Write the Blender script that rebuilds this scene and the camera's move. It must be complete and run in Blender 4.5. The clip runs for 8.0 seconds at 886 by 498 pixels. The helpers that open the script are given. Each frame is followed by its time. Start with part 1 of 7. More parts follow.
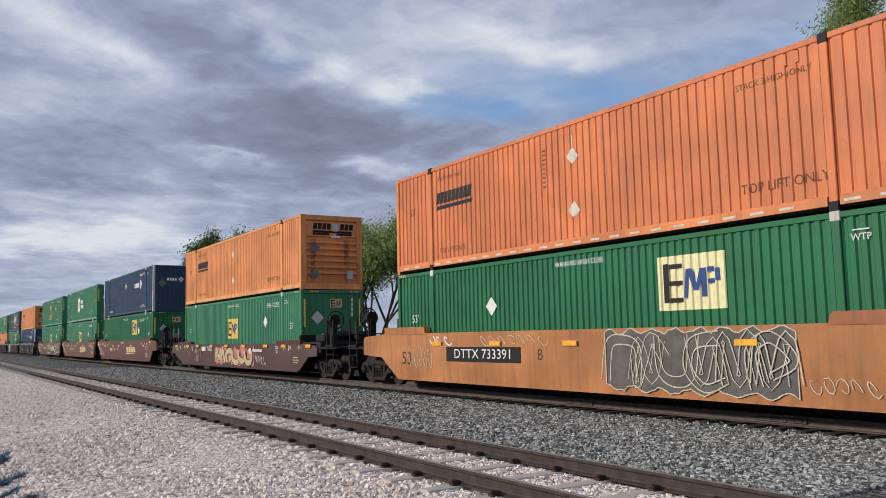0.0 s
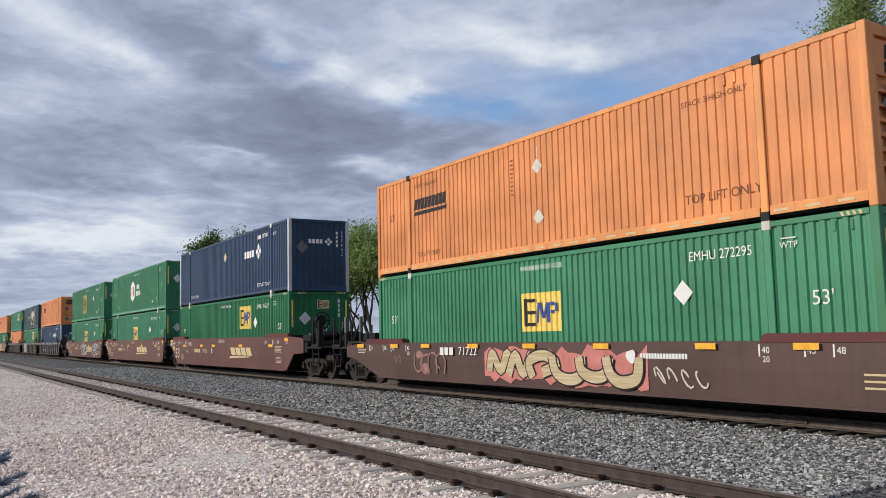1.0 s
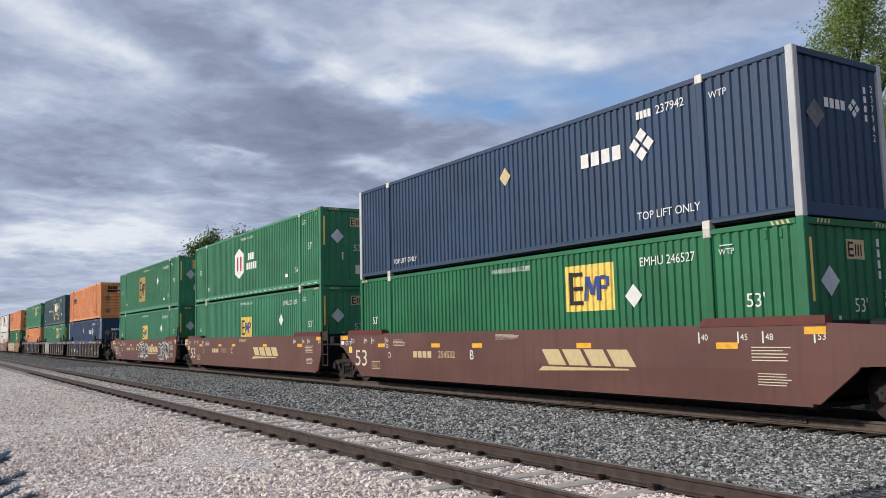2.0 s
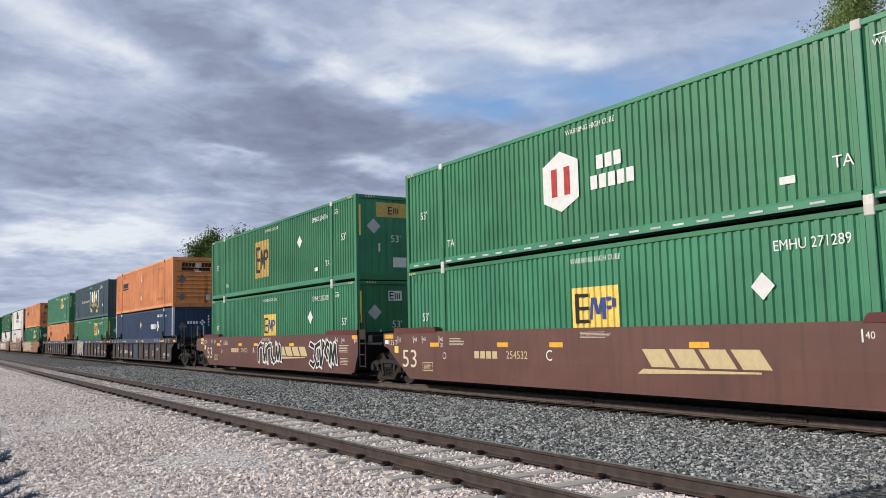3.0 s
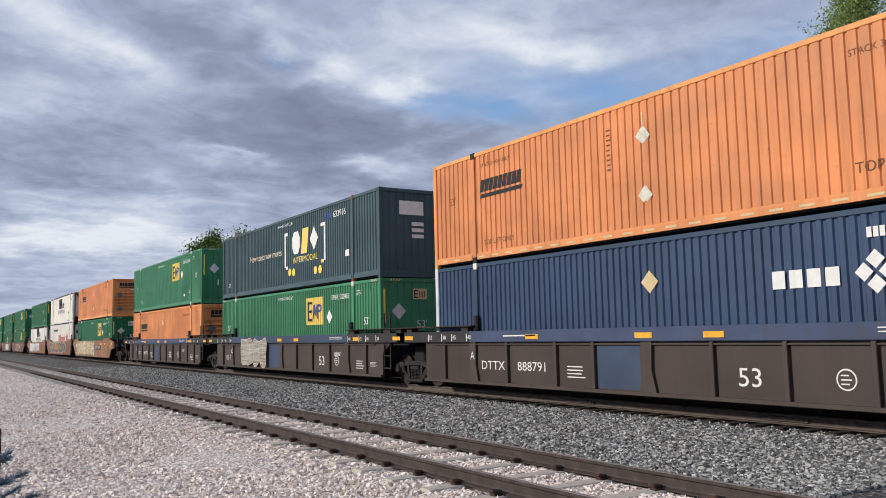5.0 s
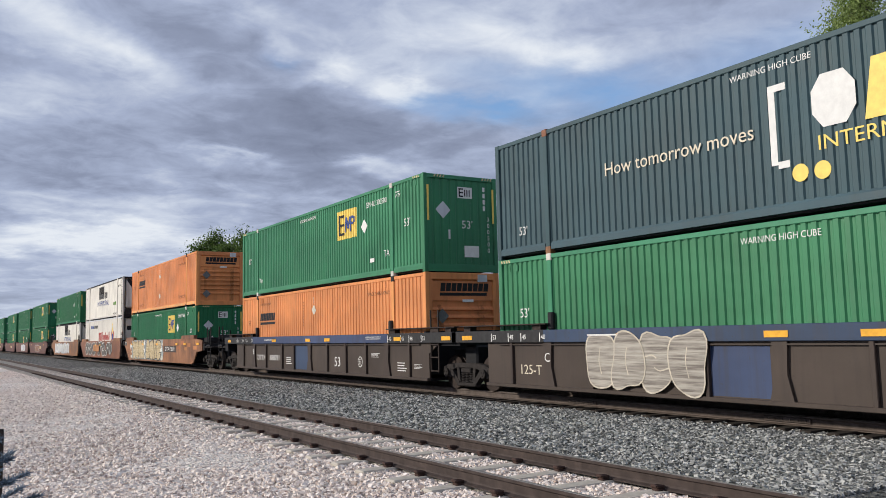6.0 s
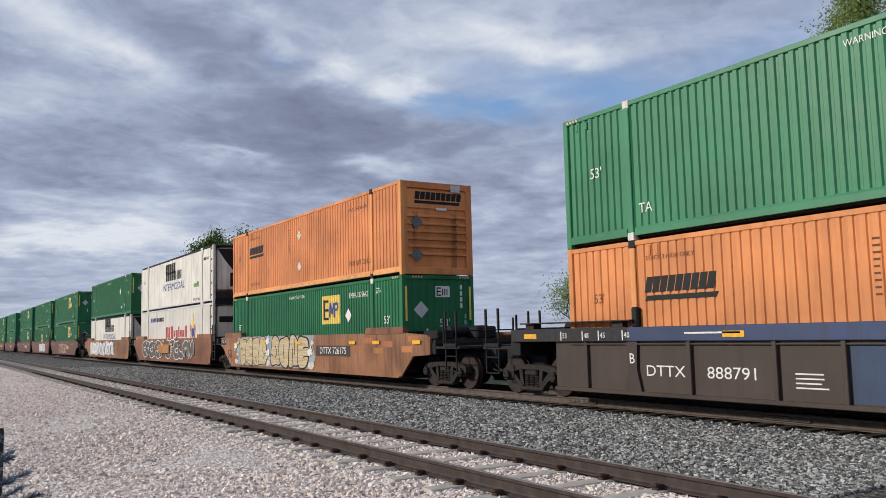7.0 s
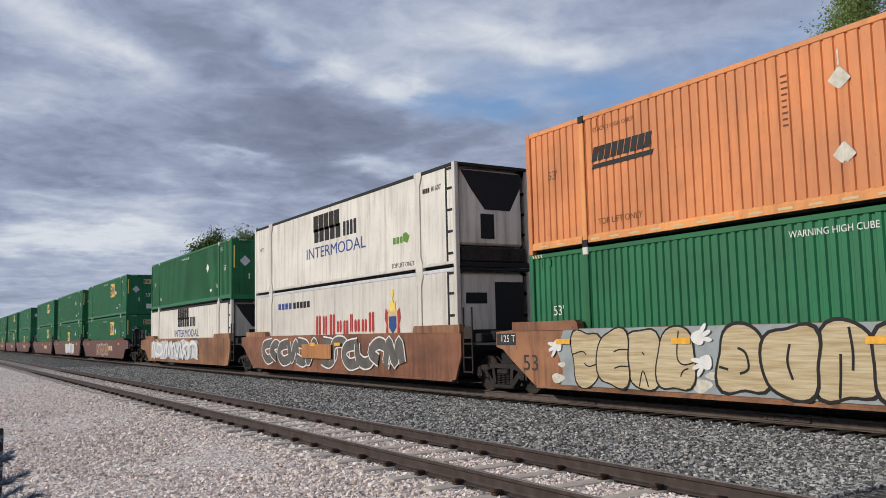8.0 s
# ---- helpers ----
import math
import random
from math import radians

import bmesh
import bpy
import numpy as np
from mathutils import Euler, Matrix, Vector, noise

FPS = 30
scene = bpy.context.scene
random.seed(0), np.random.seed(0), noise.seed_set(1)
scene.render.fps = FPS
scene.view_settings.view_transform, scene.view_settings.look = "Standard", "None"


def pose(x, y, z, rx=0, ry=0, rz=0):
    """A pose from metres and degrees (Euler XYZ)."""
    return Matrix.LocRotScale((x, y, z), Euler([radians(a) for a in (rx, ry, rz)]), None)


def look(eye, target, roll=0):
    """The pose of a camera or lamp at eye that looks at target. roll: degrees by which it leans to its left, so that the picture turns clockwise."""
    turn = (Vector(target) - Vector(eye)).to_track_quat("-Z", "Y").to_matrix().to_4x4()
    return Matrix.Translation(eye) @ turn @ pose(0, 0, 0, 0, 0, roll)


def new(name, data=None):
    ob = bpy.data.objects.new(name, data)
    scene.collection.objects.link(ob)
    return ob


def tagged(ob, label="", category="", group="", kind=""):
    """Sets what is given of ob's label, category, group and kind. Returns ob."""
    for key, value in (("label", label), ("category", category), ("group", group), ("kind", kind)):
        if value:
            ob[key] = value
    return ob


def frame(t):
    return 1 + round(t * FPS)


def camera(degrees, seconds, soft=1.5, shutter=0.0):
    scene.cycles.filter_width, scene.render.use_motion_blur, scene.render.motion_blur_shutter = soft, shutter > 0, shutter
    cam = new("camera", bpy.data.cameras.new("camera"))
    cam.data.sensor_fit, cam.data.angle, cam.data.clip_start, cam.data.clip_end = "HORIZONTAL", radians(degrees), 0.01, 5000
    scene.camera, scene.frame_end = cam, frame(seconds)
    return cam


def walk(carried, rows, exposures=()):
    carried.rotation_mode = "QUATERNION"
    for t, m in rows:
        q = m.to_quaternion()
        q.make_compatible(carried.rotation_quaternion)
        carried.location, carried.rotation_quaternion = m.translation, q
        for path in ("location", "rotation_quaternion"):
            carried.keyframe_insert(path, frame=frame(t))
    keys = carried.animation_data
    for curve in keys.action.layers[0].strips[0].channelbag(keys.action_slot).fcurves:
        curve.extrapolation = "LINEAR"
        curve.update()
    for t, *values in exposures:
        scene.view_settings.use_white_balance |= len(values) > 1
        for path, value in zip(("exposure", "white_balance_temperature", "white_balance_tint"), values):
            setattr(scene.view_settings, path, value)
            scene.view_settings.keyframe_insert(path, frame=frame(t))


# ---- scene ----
# ---------------- camera: stands by the track, drifting a hair ----------------
EYE = (0.0, 0.0, 1.557)
YAW, PITCH, ROLL = 32.18, 5.698, -1.335
PX = 0.03903          # degrees for one small unit of drift


def aim(dx, dy):
    """The camera's pose with a tiny drift to the left (dx) and up (dy)."""
    yaw, pit = radians(YAW - dx * PX), radians(PITCH + dy * PX)
    way = Vector((math.sin(yaw) * math.cos(pit), math.cos(yaw) * math.cos(pit), math.sin(pit)))
    return look(EYE, Vector(EYE) + way, ROLL)


cam = camera(56.2, 8.0, soft=0.9)
walk(cam, [(0.0, aim(-1, 3)), (0.5, aim(-0.3, 3)), (1.0, aim(-0.3, 2.6)), (1.5, aim(-0.6, 2.2)), (3.0, aim(0, 0.5)), (3.5, aim(0.2, 0)),
           (4.0, aim(0.3, 0)), (4.5, aim(0.3, 0.8)), (6.0, aim(5, 2.5)), (6.5, aim(5, 1.7)), (7.0, aim(5, 1.4)), (7.5, aim(4.6, 1.4)), (8.0, aim(4.5, 1.4))],
     exposures=[(0.0, -0.02), (0.8, 0.06), (1.5, 0.08), (3.5, 0.14), (4.5, 0.11), (6.0, 0.13), (7.0, 0.02), (7.5, 0.03), (8.0, -0.10)])

# ---------------- world and sun ----------------
SUN_FROM = Vector((-0.78, 0.38, 0.35)).normalized()


def link(tree, a, b):
    tree.links.new(a, b)


def math_node(tree, op, a, b=None, clamp=False):
    n = tree.nodes.new("ShaderNodeMath")
    n.operation, n.use_clamp = op, clamp
    for i, v in enumerate((a, b)):
        if v is None:
            continue
        if isinstance(v, (int, float)):
            n.inputs[i].default_value = v
        else:
            link(tree, v, n.inputs[i])
    return n.outputs[0]


def ramp(tree, fac, stops):
    n = tree.nodes.new("ShaderNodeValToRGB")
    els = n.color_ramp.elements
    while len(els) < len(stops):
        els.new(0.5)
    for e, (p, c) in zip(els, stops):
        e.position = p
        e.color = (*c, 1) if isinstance(c, tuple) else (c, c, c, 1)
    link(tree, fac, n.inputs[0])
    return n.outputs[0]


def mix(tree, fac, a, b, kind="MIX"):
    n = tree.nodes.new("ShaderNodeMix")
    n.data_type, n.blend_type = "RGBA", kind
    for sock, v in ((n.inputs[0], fac), (n.inputs[6], a), (n.inputs[7], b)):
        if isinstance(v, (int, float)):
            sock.default_value = v
        elif isinstance(v, tuple):
            sock.default_value = (*v, 1)
        else:
            link(tree, v, sock)
    return n.outputs[2]


def noise_tex(tree, vec, scale, detail=4.0, rough=0.55, distort=0.0):
    n = tree.nodes.new("ShaderNodeTexNoise")
    n.inputs["Scale"].default_value = scale
    n.inputs["Detail"].default_value = detail
    n.inputs["Roughness"].default_value = rough
    n.inputs["Distortion"].default_value = distort
    if vec is not None:
        link(tree, vec, n.inputs["Vector"])
    return n.outputs["Fac"]


def make_world():
    w = bpy.data.worlds.new("sky")
    scene.world = w
    w.use_nodes = True
    t = w.node_tree
    t.nodes.clear()
    out = t.nodes.new("ShaderNodeOutputWorld")
    bg = t.nodes.new("ShaderNodeBackground")
    sky = t.nodes.new("ShaderNodeTexSky")
    sky.sky_type = "NISHITA"
    sky.sun_disc = False
    sky.sun_elevation = math.asin(SUN_FROM.z)
    sky.sun_rotation = math.atan2(SUN_FROM.x, SUN_FROM.y)
    co = t.nodes.new("ShaderNodeTexCoord")
    sep = t.nodes.new("ShaderNodeSeparateXYZ")
    link(t, co.outputs["Generated"], sep.inputs[0])
    z = math_node(t, "ADD", math_node(t, "MAXIMUM", sep.outputs[2], 0.0), 0.14)
    com = t.nodes.new("ShaderNodeCombineXYZ")
    link(t, math_node(t, "DIVIDE", sep.outputs[0], z), com.inputs[0])
    link(t, math_node(t, "DIVIDE", sep.outputs[1], z), com.inputs[1])
    flat = com.outputs[0]
    big = noise_tex(t, flat, 0.9, 3, 0.5, 0.3)
    mid = noise_tex(t, flat, 2.2, 6, 0.55, 0.35)
    fine = noise_tex(t, flat, 6.5, 6, 0.6, 0.5)
    # bearing and height over the horizon, in degrees, blurred by the clouds' own raggedness
    rag_a = math_node(t, "MULTIPLY", math_node(t, "SUBTRACT", noise_tex(t, flat, 3.1, 5, 0.6), 0.5), 7.0)
    rag_b = math_node(t, "MULTIPLY", math_node(t, "SUBTRACT", noise_tex(t, flat, 3.7, 5, 0.6), 0.5), 3.2)
    az = math_node(t, "ADD", math_node(t, "MULTIPLY", math_node(t, "ARCTAN2", sep.outputs[0], sep.outputs[1]), 57.296), rag_a)
    el = math_node(t, "ADD", math_node(t, "MULTIPLY", math_node(t, "ARCSINE", sep.outputs[2]), 57.296), rag_b)

    def bank(a0, e0, long, high, slope, weight):
        """A soft-edged cloud or gap: bearing, height, half length, half height, slope, strength."""
        c, q = math.cos(radians(slope)), math.sin(radians(slope))
        da, de = math_node(t, "SUBTRACT", az, a0), math_node(t, "SUBTRACT", el, e0)
        u = math_node(t, "ADD", math_node(t, "MULTIPLY", da, c / long), math_node(t, "MULTIPLY", de, q / long))
        v = math_node(t, "ADD", math_node(t, "MULTIPLY", da, -q / high), math_node(t, "MULTIPLY", de, c / high))
        r2 = math_node(t, "ADD", math_node(t, "MULTIPLY", u, u), math_node(t, "MULTIPLY", v, v))
        return math_node(t, "MULTIPLY", math_node(t, "POWER", 2.718, math_node(t, "MULTIPLY", r2, -0.7)), weight * (0.62 if weight < 0 or weight > 0.9 else 0.52))

    wisps_high = ((7.1, 19.5, 4.3, 1.3, -22, -0.45), (9.8, 18.1, 2.3, 0.8, -18, -0.35), (5.6, 14.8, 4.7, 1.6, 0, -0.18), (21.2, 19.6, 1.2, 0.5, -18, -0.4), (20.5, 21.6, 2.7, 0.6, -20, -0.3),
                  (25.1, 18.0, 1.6, 0.6, -22, -0.5), (29.3, 16.7, 2.0, 0.7, -22, -0.85), (41.5, 18.7, 2.3, 0.9, 0, -0.6), (37.2, 20.1, 2.7, 0.9, -20, -0.4), (39.6, 16.2, 1.6, 0.6, -10, -0.45))
    wisps_low = ((9.4, 6.8, 5.9, 0.8, 0, -0.75), (5.5, 6.0, 3.5, 0.6, 0, -0.45), (13.8, 5.9, 4.3, 0.6, 0, -0.4), (7.7, 9.0, 6.2, 0.5, 0, -0.25), (17.8, 12.3, 2.0, 0.45, -14, -0.6),
                 (26.6, 11.8, 1.8, 0.4, -4, -0.6), (28.6, 11.0, 1.8, 0.4, 0, -0.45), (49.1, 14.2, 2.3, 0.9, 28, -0.55), (49.6, 9.6, 2.7, 2.3, 0, -0.5), (48.0, 17.4, 4.7, 1.2, 20, -0.15))
    dark_banks = ((18.5, 17.3, 6.6, 1.6, -24, 0.42), (20.4, 13.1, 8.2, 1.8, -10, 0.55), (11.3, 10.9, 7.8, 1.2, 0, 0.3), (25.1, 14.6, 4.3, 1.0, -18, 0.35), (29.8, 13.5, 3.5, 0.7, -8, 0.3),
                  (14.8, 21.0, 4.3, 0.9, -10, 0.25), (46.2, 20.7, 6.2, 1.1, 8, 0.22), (55.2, 17.9, 5.1, 1.4, 20, 0.15), (6.5, 17.1, 3.5, 0.6, -10, 0.2), (5.6, 12.4, 5.1, 1.0, 0, 0.15))
    gaps = ((35.8, 15.2, 3.3, 0.8, -5, 1.0), (30.7, 15.5, 1.6, 0.5, -10, 0.6), (21.2, 18.6, 1.0, 0.4, -10, 0.5), (44.0, 15.0, 2.7, 1.3, 15, 0.7), (43.4, 16.7, 4.7, 1.2, 10, 0.35),
            (51.1, 15.6, 5.1, 2.1, 20, 0.5), (38.3, 17.1, 5.1, 0.9, -8, 0.4), (55.6, 13.7, 4.3, 2.3, 20, 0.45))
    thick = math_node(t, "ADD", math_node(t, "MULTIPLY", mid, 1.0), math_node(t, "MULTIPLY", big, 0.4))
    thick = math_node(t, "ADD", thick, math_node(t, "MULTIPLY", fine, 0.62))
    thick = math_node(t, "SUBTRACT", thick, 0.50)
    for args in wisps_high + wisps_low + dark_banks:
        thick = math_node(t, "ADD", thick, bank(*args))
    cloud = ramp(t, thick, [(0.0, (0.72, 0.76, 0.82)), (0.25, (0.53, 0.585, 0.70)), (0.5, (0.355, 0.41, 0.555)), (0.72, (0.25, 0.29, 0.405)), (1.0, (0.18, 0.21, 0.30))])
    clear = math_node(t, "MULTIPLY", mid, 0.0)
    for args in gaps:
        clear = math_node(t, "ADD", clear, math_node(t, "MULTIPLY", bank(*args), 2.6))
    blue = mix(t, 1.0, sky.outputs[0], (0.115, 0.135, 0.165), "MULTIPLY")
    thin = ramp(t, mid, [(0.35, 1.0), (0.62, 0.5)])
    col = mix(t, math_node(t, "MULTIPLY", clear, thin, True), cloud, blue)
    # thin bright haze low over the land
    low = math_node(t, "POWER", math_node(t, "SUBTRACT", 1.0, math_node(t, "MULTIPLY", math_node(t, "MAXIMUM", sep.outputs[2], 0.0), 4.2), True), 3.0)
    col = mix(t, math_node(t, "MULTIPLY", low, 0.30), col, (0.60, 0.66, 0.76))
    link(t, col, bg.inputs[0])
    bg.inputs[1].default_value = 1.0
    link(t, bg.outputs[0], out.inputs[0])


make_world()
sun = new("sun", bpy.data.lights.new("sun", "SUN"))
sun.data.energy, sun.data.angle, sun.data.color = 3.1, radians(3), (1.0, 0.935, 0.83)
sun.matrix_world = look(SUN_FROM * 100, (0, 0, 0))


# ---------------- materials ----------------
def bare(name, rough=0.6, metal=0.0):
    m = bpy.data.materials.new(name)
    m.use_nodes = True
    t = m.node_tree
    b = t.nodes["Principled BSDF"]
    b.inputs["Roughness"].default_value = rough
    b.inputs["Metallic"].default_value = metal
    co = t.nodes.new("ShaderNodeTexCoord").outputs["Object"]
    return m, t, b, co


def bumped(t, b, height, strength, dist=0.02):
    n = t.nodes.new("ShaderNodeBump")
    n.inputs["Strength"].default_value = strength
    n.inputs["Distance"].default_value = dist
    link(t, height, n.inputs["Height"])
    link(t, n.outputs[0], b.inputs["Normal"])


def scaled(t, co, sx, sy, sz, shift=None):
    n = t.nodes.new("ShaderNodeMapping")
    n.inputs["Scale"].default_value = (sx, sy, sz)
    link(t, co, n.inputs["Vector"])
    if shift is not None:
        link(t, shift, n.inputs["Location"])
    return n.outputs[0]


def paint(name, col, stain=(0.10, 0.045, 0.025), wear=0.35, fade=0.18, rough=0.55):
    """Weathered vehicle paint: faded patches, vertical streaks of grime, rust specks."""
    m, t, b, co = bare(name, rough)
    b.inputs["Specular IOR Level"].default_value = 0.3
    info = t.nodes.new("ShaderNodeObjectInfo")
    rnd = math_node(t, "MULTIPLY", info.outputs["Random"], 37.0)
    big = noise_tex(t, scaled(t, co, 0.5, 0.5, 0.7, rnd), 1.0, 4)
    streak = noise_tex(t, scaled(t, co, 5.0, 5.0, 0.45, rnd), 1.0, 5, 0.6)
    speck = noise_tex(t, scaled(t, co, 1, 1, 1, rnd), 9.0, 6, 0.7)
    light = tuple(min(1, c * (1 + fade) + 0.03 * fade) for c in col)
    dark = tuple(c * (1 - fade) for c in col)
    c = mix(t, ramp(t, big, [(0.3, 0.0), (0.7, 1.0)]), dark, light)
    hsv = t.nodes.new("ShaderNodeHueSaturation")
    link(t, c, hsv.inputs["Color"])
    link(t, math_node(t, "ADD", math_node(t, "MULTIPLY", info.outputs["Random"], 0.22), 0.89), hsv.inputs["Value"])
    link(t, math_node(t, "ADD", math_node(t, "MULTIPLY", info.outputs["Random"], 0.016), 0.492), hsv.inputs["Hue"])
    c = mix(t, math_node(t, "MULTIPLY", ramp(t, streak, [(0.48, 0.0), (0.75, 1.0)]), wear), hsv.outputs[0], stain)
    c = mix(t, math_node(t, "MULTIPLY", ramp(t, speck, [(0.62, 0.0), (0.72, 1.0)]), wear * 1.2), c, stain)
    link(t, c, b.inputs["Base Color"])
    link(t, ramp(t, big, [(0.2, rough - 0.08), (0.8, rough + 0.15)]), b.inputs["Roughness"])
    dents = math_node(t, "ADD", noise_tex(t, scaled(t, co, 1, 1, 1, rnd), 0.9, 2), math_node(t, "MULTIPLY", noise_tex(t, co, 4.0, 3), 0.2))
    bumped(t, b, dents, 0.30, 0.06)
    return m


def soot(name, col, most=0.75):
    """A grimy stain with ragged edges, thin enough for the paint to show."""
    m, t, b, co = bare(name, 0.9)
    info = t.nodes.new("ShaderNodeObjectInfo")
    rnd = math_node(t, "MULTIPLY", info.outputs["Random"], 53.0)
    b.inputs["Base Color"].default_value = (*col, 1)
    n = noise_tex(t, scaled(t, co, 3.2, 3.2, 0.8, rnd), 1.0, 5, 0.65)
    link(t, math_node(t, "MULTIPLY", ramp(t, n, [(0.42, 0.0), (0.80, 1.0)]), most), b.inputs["Alpha"])
    return m


def plain(name, col, rough=0.6, metal=0.0, var=0.2, scale=8.0):
    m, t, b, co = bare(name, rough, metal)
    b.inputs["Specular IOR Level"].default_value = 0.25
    n = noise_tex(t, co, scale, 5, 0.6)
    c = mix(t, ramp(t, n, [(0.3, 0.0), (0.7, 1.0)]), tuple(x * (1 - var) for x in col), tuple(min(1, x * (1 + var)) for x in col))
    link(t, c, b.inputs["Base Color"])
    bumped(t, b, n, 0.15, 0.01)
    return m


ORANGE = paint("orange_paint", (0.685, 0.230, 0.077), (0.24, 0.080, 0.032), 0.45, 0.22)
ORANGE_PALE = paint("sun_bleached_orange_paint", (0.69, 0.266, 0.090), (0.26, 0.09, 0.035), 0.40, 0.20)
GREEN = paint("green_paint", (0.012, 0.142, 0.054), (0.03, 0.06, 0.035), 0.3)
# faded coat; on car 7 its paler green also stands in for sheen
GREEN_FADED_SHEEN = paint("chalky_sheen_green_paint", (0.040, 0.205, 0.098), (0.05, 0.10, 0.06), 0.3, rough=0.45)
NAVY = paint("navy_paint", (0.021, 0.050, 0.104), (0.05, 0.05, 0.055), 0.25)
SLATE = paint("slate_paint", (0.040, 0.080, 0.094), (0.05, 0.055, 0.05), 0.25)
WHITE = paint("white_paint", (0.66, 0.625, 0.56), (0.26, 0.21, 0.17), 0.55, 0.10)
SILVER = paint("silver_paint", (0.55, 0.56, 0.58), (0.25, 0.22, 0.2), 0.4)
BROWN = paint("brown_paint", (0.135, 0.060, 0.046), (0.06, 0.035, 0.03), 0.45)
OXIDE = paint("dark_red_oxide_paint", (0.115, 0.022, 0.020), (0.05, 0.03, 0.026), 0.4)
DUN = paint("dull_brown_paint", (0.095, 0.052, 0.044), (0.05, 0.035, 0.03), 0.45)
TAN = paint("tan_paint", (0.42, 0.163, 0.060), (0.17, 0.075, 0.035), 0.6, 0.25)
RUST = paint("rusty_tan_paint", (0.25, 0.108, 0.050), (0.085, 0.04, 0.028), 0.95, 0.5)
UMBER = paint("umber_paint", (0.056, 0.039, 0.031), (0.04, 0.03, 0.027), 0.5)
CHORD = paint("blue_grey_paint", (0.040, 0.062, 0.125), (0.05, 0.045, 0.045), 0.6, 0.25)
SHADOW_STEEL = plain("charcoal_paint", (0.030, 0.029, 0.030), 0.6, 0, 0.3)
BLACK = plain("black_steel", (0.012, 0.012, 0.014), 0.65)
PLATE = plain("grey_placard_metal", (0.15, 0.155, 0.15), 0.6, 0.3, 0.3)
SOOT = soot("exhaust_soot", (0.03, 0.02, 0.017))
FADED = plain("faded_black_lettering", (0.16, 0.065, 0.035), 0.7)
GRIME = plain("grimy_cast_steel", (0.031, 0.026, 0.024), 0.85, 0.0, 0.4)
WHEEL = plain("worn_wheel_steel", (0.042, 0.030, 0.025), 0.6, 0.3, 0.4)
MARK_WHITE = plain("white_lettering", (0.74, 0.73, 0.70), 0.6, 0, 0.08)
MARK_CREAM = plain("cream_lettering", (0.60, 0.47, 0.26), 0.6, 0, 0.1)
MARK_BONE = plain("bone_white_lettering", (0.68, 0.60, 0.46), 0.6, 0, 0.1)
MARK_PAPER = plain("weathered_placard", (0.60, 0.56, 0.47), 0.7, 0, 0.2)
MARK_BLACK = plain("black_lettering", (0.014, 0.013, 0.014), 0.6)
MARK_BLUE = plain("blue_lettering", (0.03, 0.065, 0.24), 0.6)
MARK_RED = plain("red_lettering", (0.42, 0.04, 0.035), 0.6)
MARK_PALE = plain("sun_bleached_sheeting", (0.80, 0.74, 0.42), 0.5, 0, 0.10)
MARK_OCHRE = plain("dirty_ochre_sheeting", (0.55, 0.38, 0.11), 0.5, 0, 0.2)
MARK_YELLOW = plain("yellow_sheeting", (0.85, 0.62, 0.14), 0.5, 0, 0.12)
MARK_AMBER = plain("amber_reflector", (0.85, 0.42, 0.04), 0.45)
MARK_LEAF = plain("leaf_green_print", (0.12, 0.26, 0.04), 0.6)
def brushed(name, lo, hi):
    """Paint rolled on in lying strokes."""
    m, t, b, co = bare(name, 0.7)
    n = noise_tex(t, scaled(t, co, 1, 1.1, 22), 1.0, 4, 0.6)
    c = mix(t, ramp(t, n, [(0.35, 0.0), (0.65, 1.0)]), lo, hi)
    link(t, c, b.inputs["Base Color"])
    return m


SPRAY_CREAM = brushed("cream_spray_paint", (0.40, 0.29, 0.145), (0.60, 0.50, 0.32))
SPRAY_CHALK = brushed("chalky_spray_paint", (0.16, 0.135, 0.115), (0.46, 0.42, 0.36))
SPRAY_GREY = plain("grey_spray_paint", (0.12, 0.11, 0.10), 0.7, 0, 0.3, 3)
SPRAY_PALE = plain("thin_white_spray_paint", (0.56, 0.50, 0.40), 0.7, 0, 0.25, 6)
SPRAY_ROSE = plain("faded_rose_spray_paint", (0.30, 0.16, 0.14), 0.7, 0, 0.25, 5)
SPRAY_PINK = plain("pink_spray_paint", (0.55, 0.20, 0.17), 0.7, 0, 0.2, 3)
SPRAY_BLUE = plain("pale_blue_spray_paint", (0.31, 0.34, 0.345), 0.7, 0, 0.2, 2)


def stone(name, a, b_, c_):
    m, t, b, co = bare(name, 0.9)
    geo = t.nodes.new("ShaderNodeNewGeometry")
    c = ramp(t, geo.outputs["Random Per Island"], [(0.0, a), (0.35, b_), (0.8, c_), (1.0, b_)])
    c = mix(t, 0.22, c, mix(t, noise_tex(t, co, 40, 4), tuple(x * 0.6 for x in b_), tuple(min(1, x * 1.35) for x in b_)))
    link(t, c, b.inputs["Base Color"])
    return m


PALE_STONE = stone("limestone_chips", (0.28, 0.205, 0.175), (0.76, 0.655, 0.585), (0.94, 0.86, 0.785))
DARK_STONE = stone("granite_ballast", (0.03, 0.031, 0.03), (0.155, 0.157, 0.148), (0.70, 0.685, 0.64))
CONCRETE = plain("sleeper_concrete", (0.45, 0.405, 0.345), 0.9, 0, 0.18, 6)
TIMBER = plain("creosoted_timber", (0.045, 0.036, 0.030), 0.9, 0, 0.4, 5)
RAIL = plain("rusted_rail_side", (0.066, 0.049, 0.043), 0.75, 0.2, 0.35, 6)
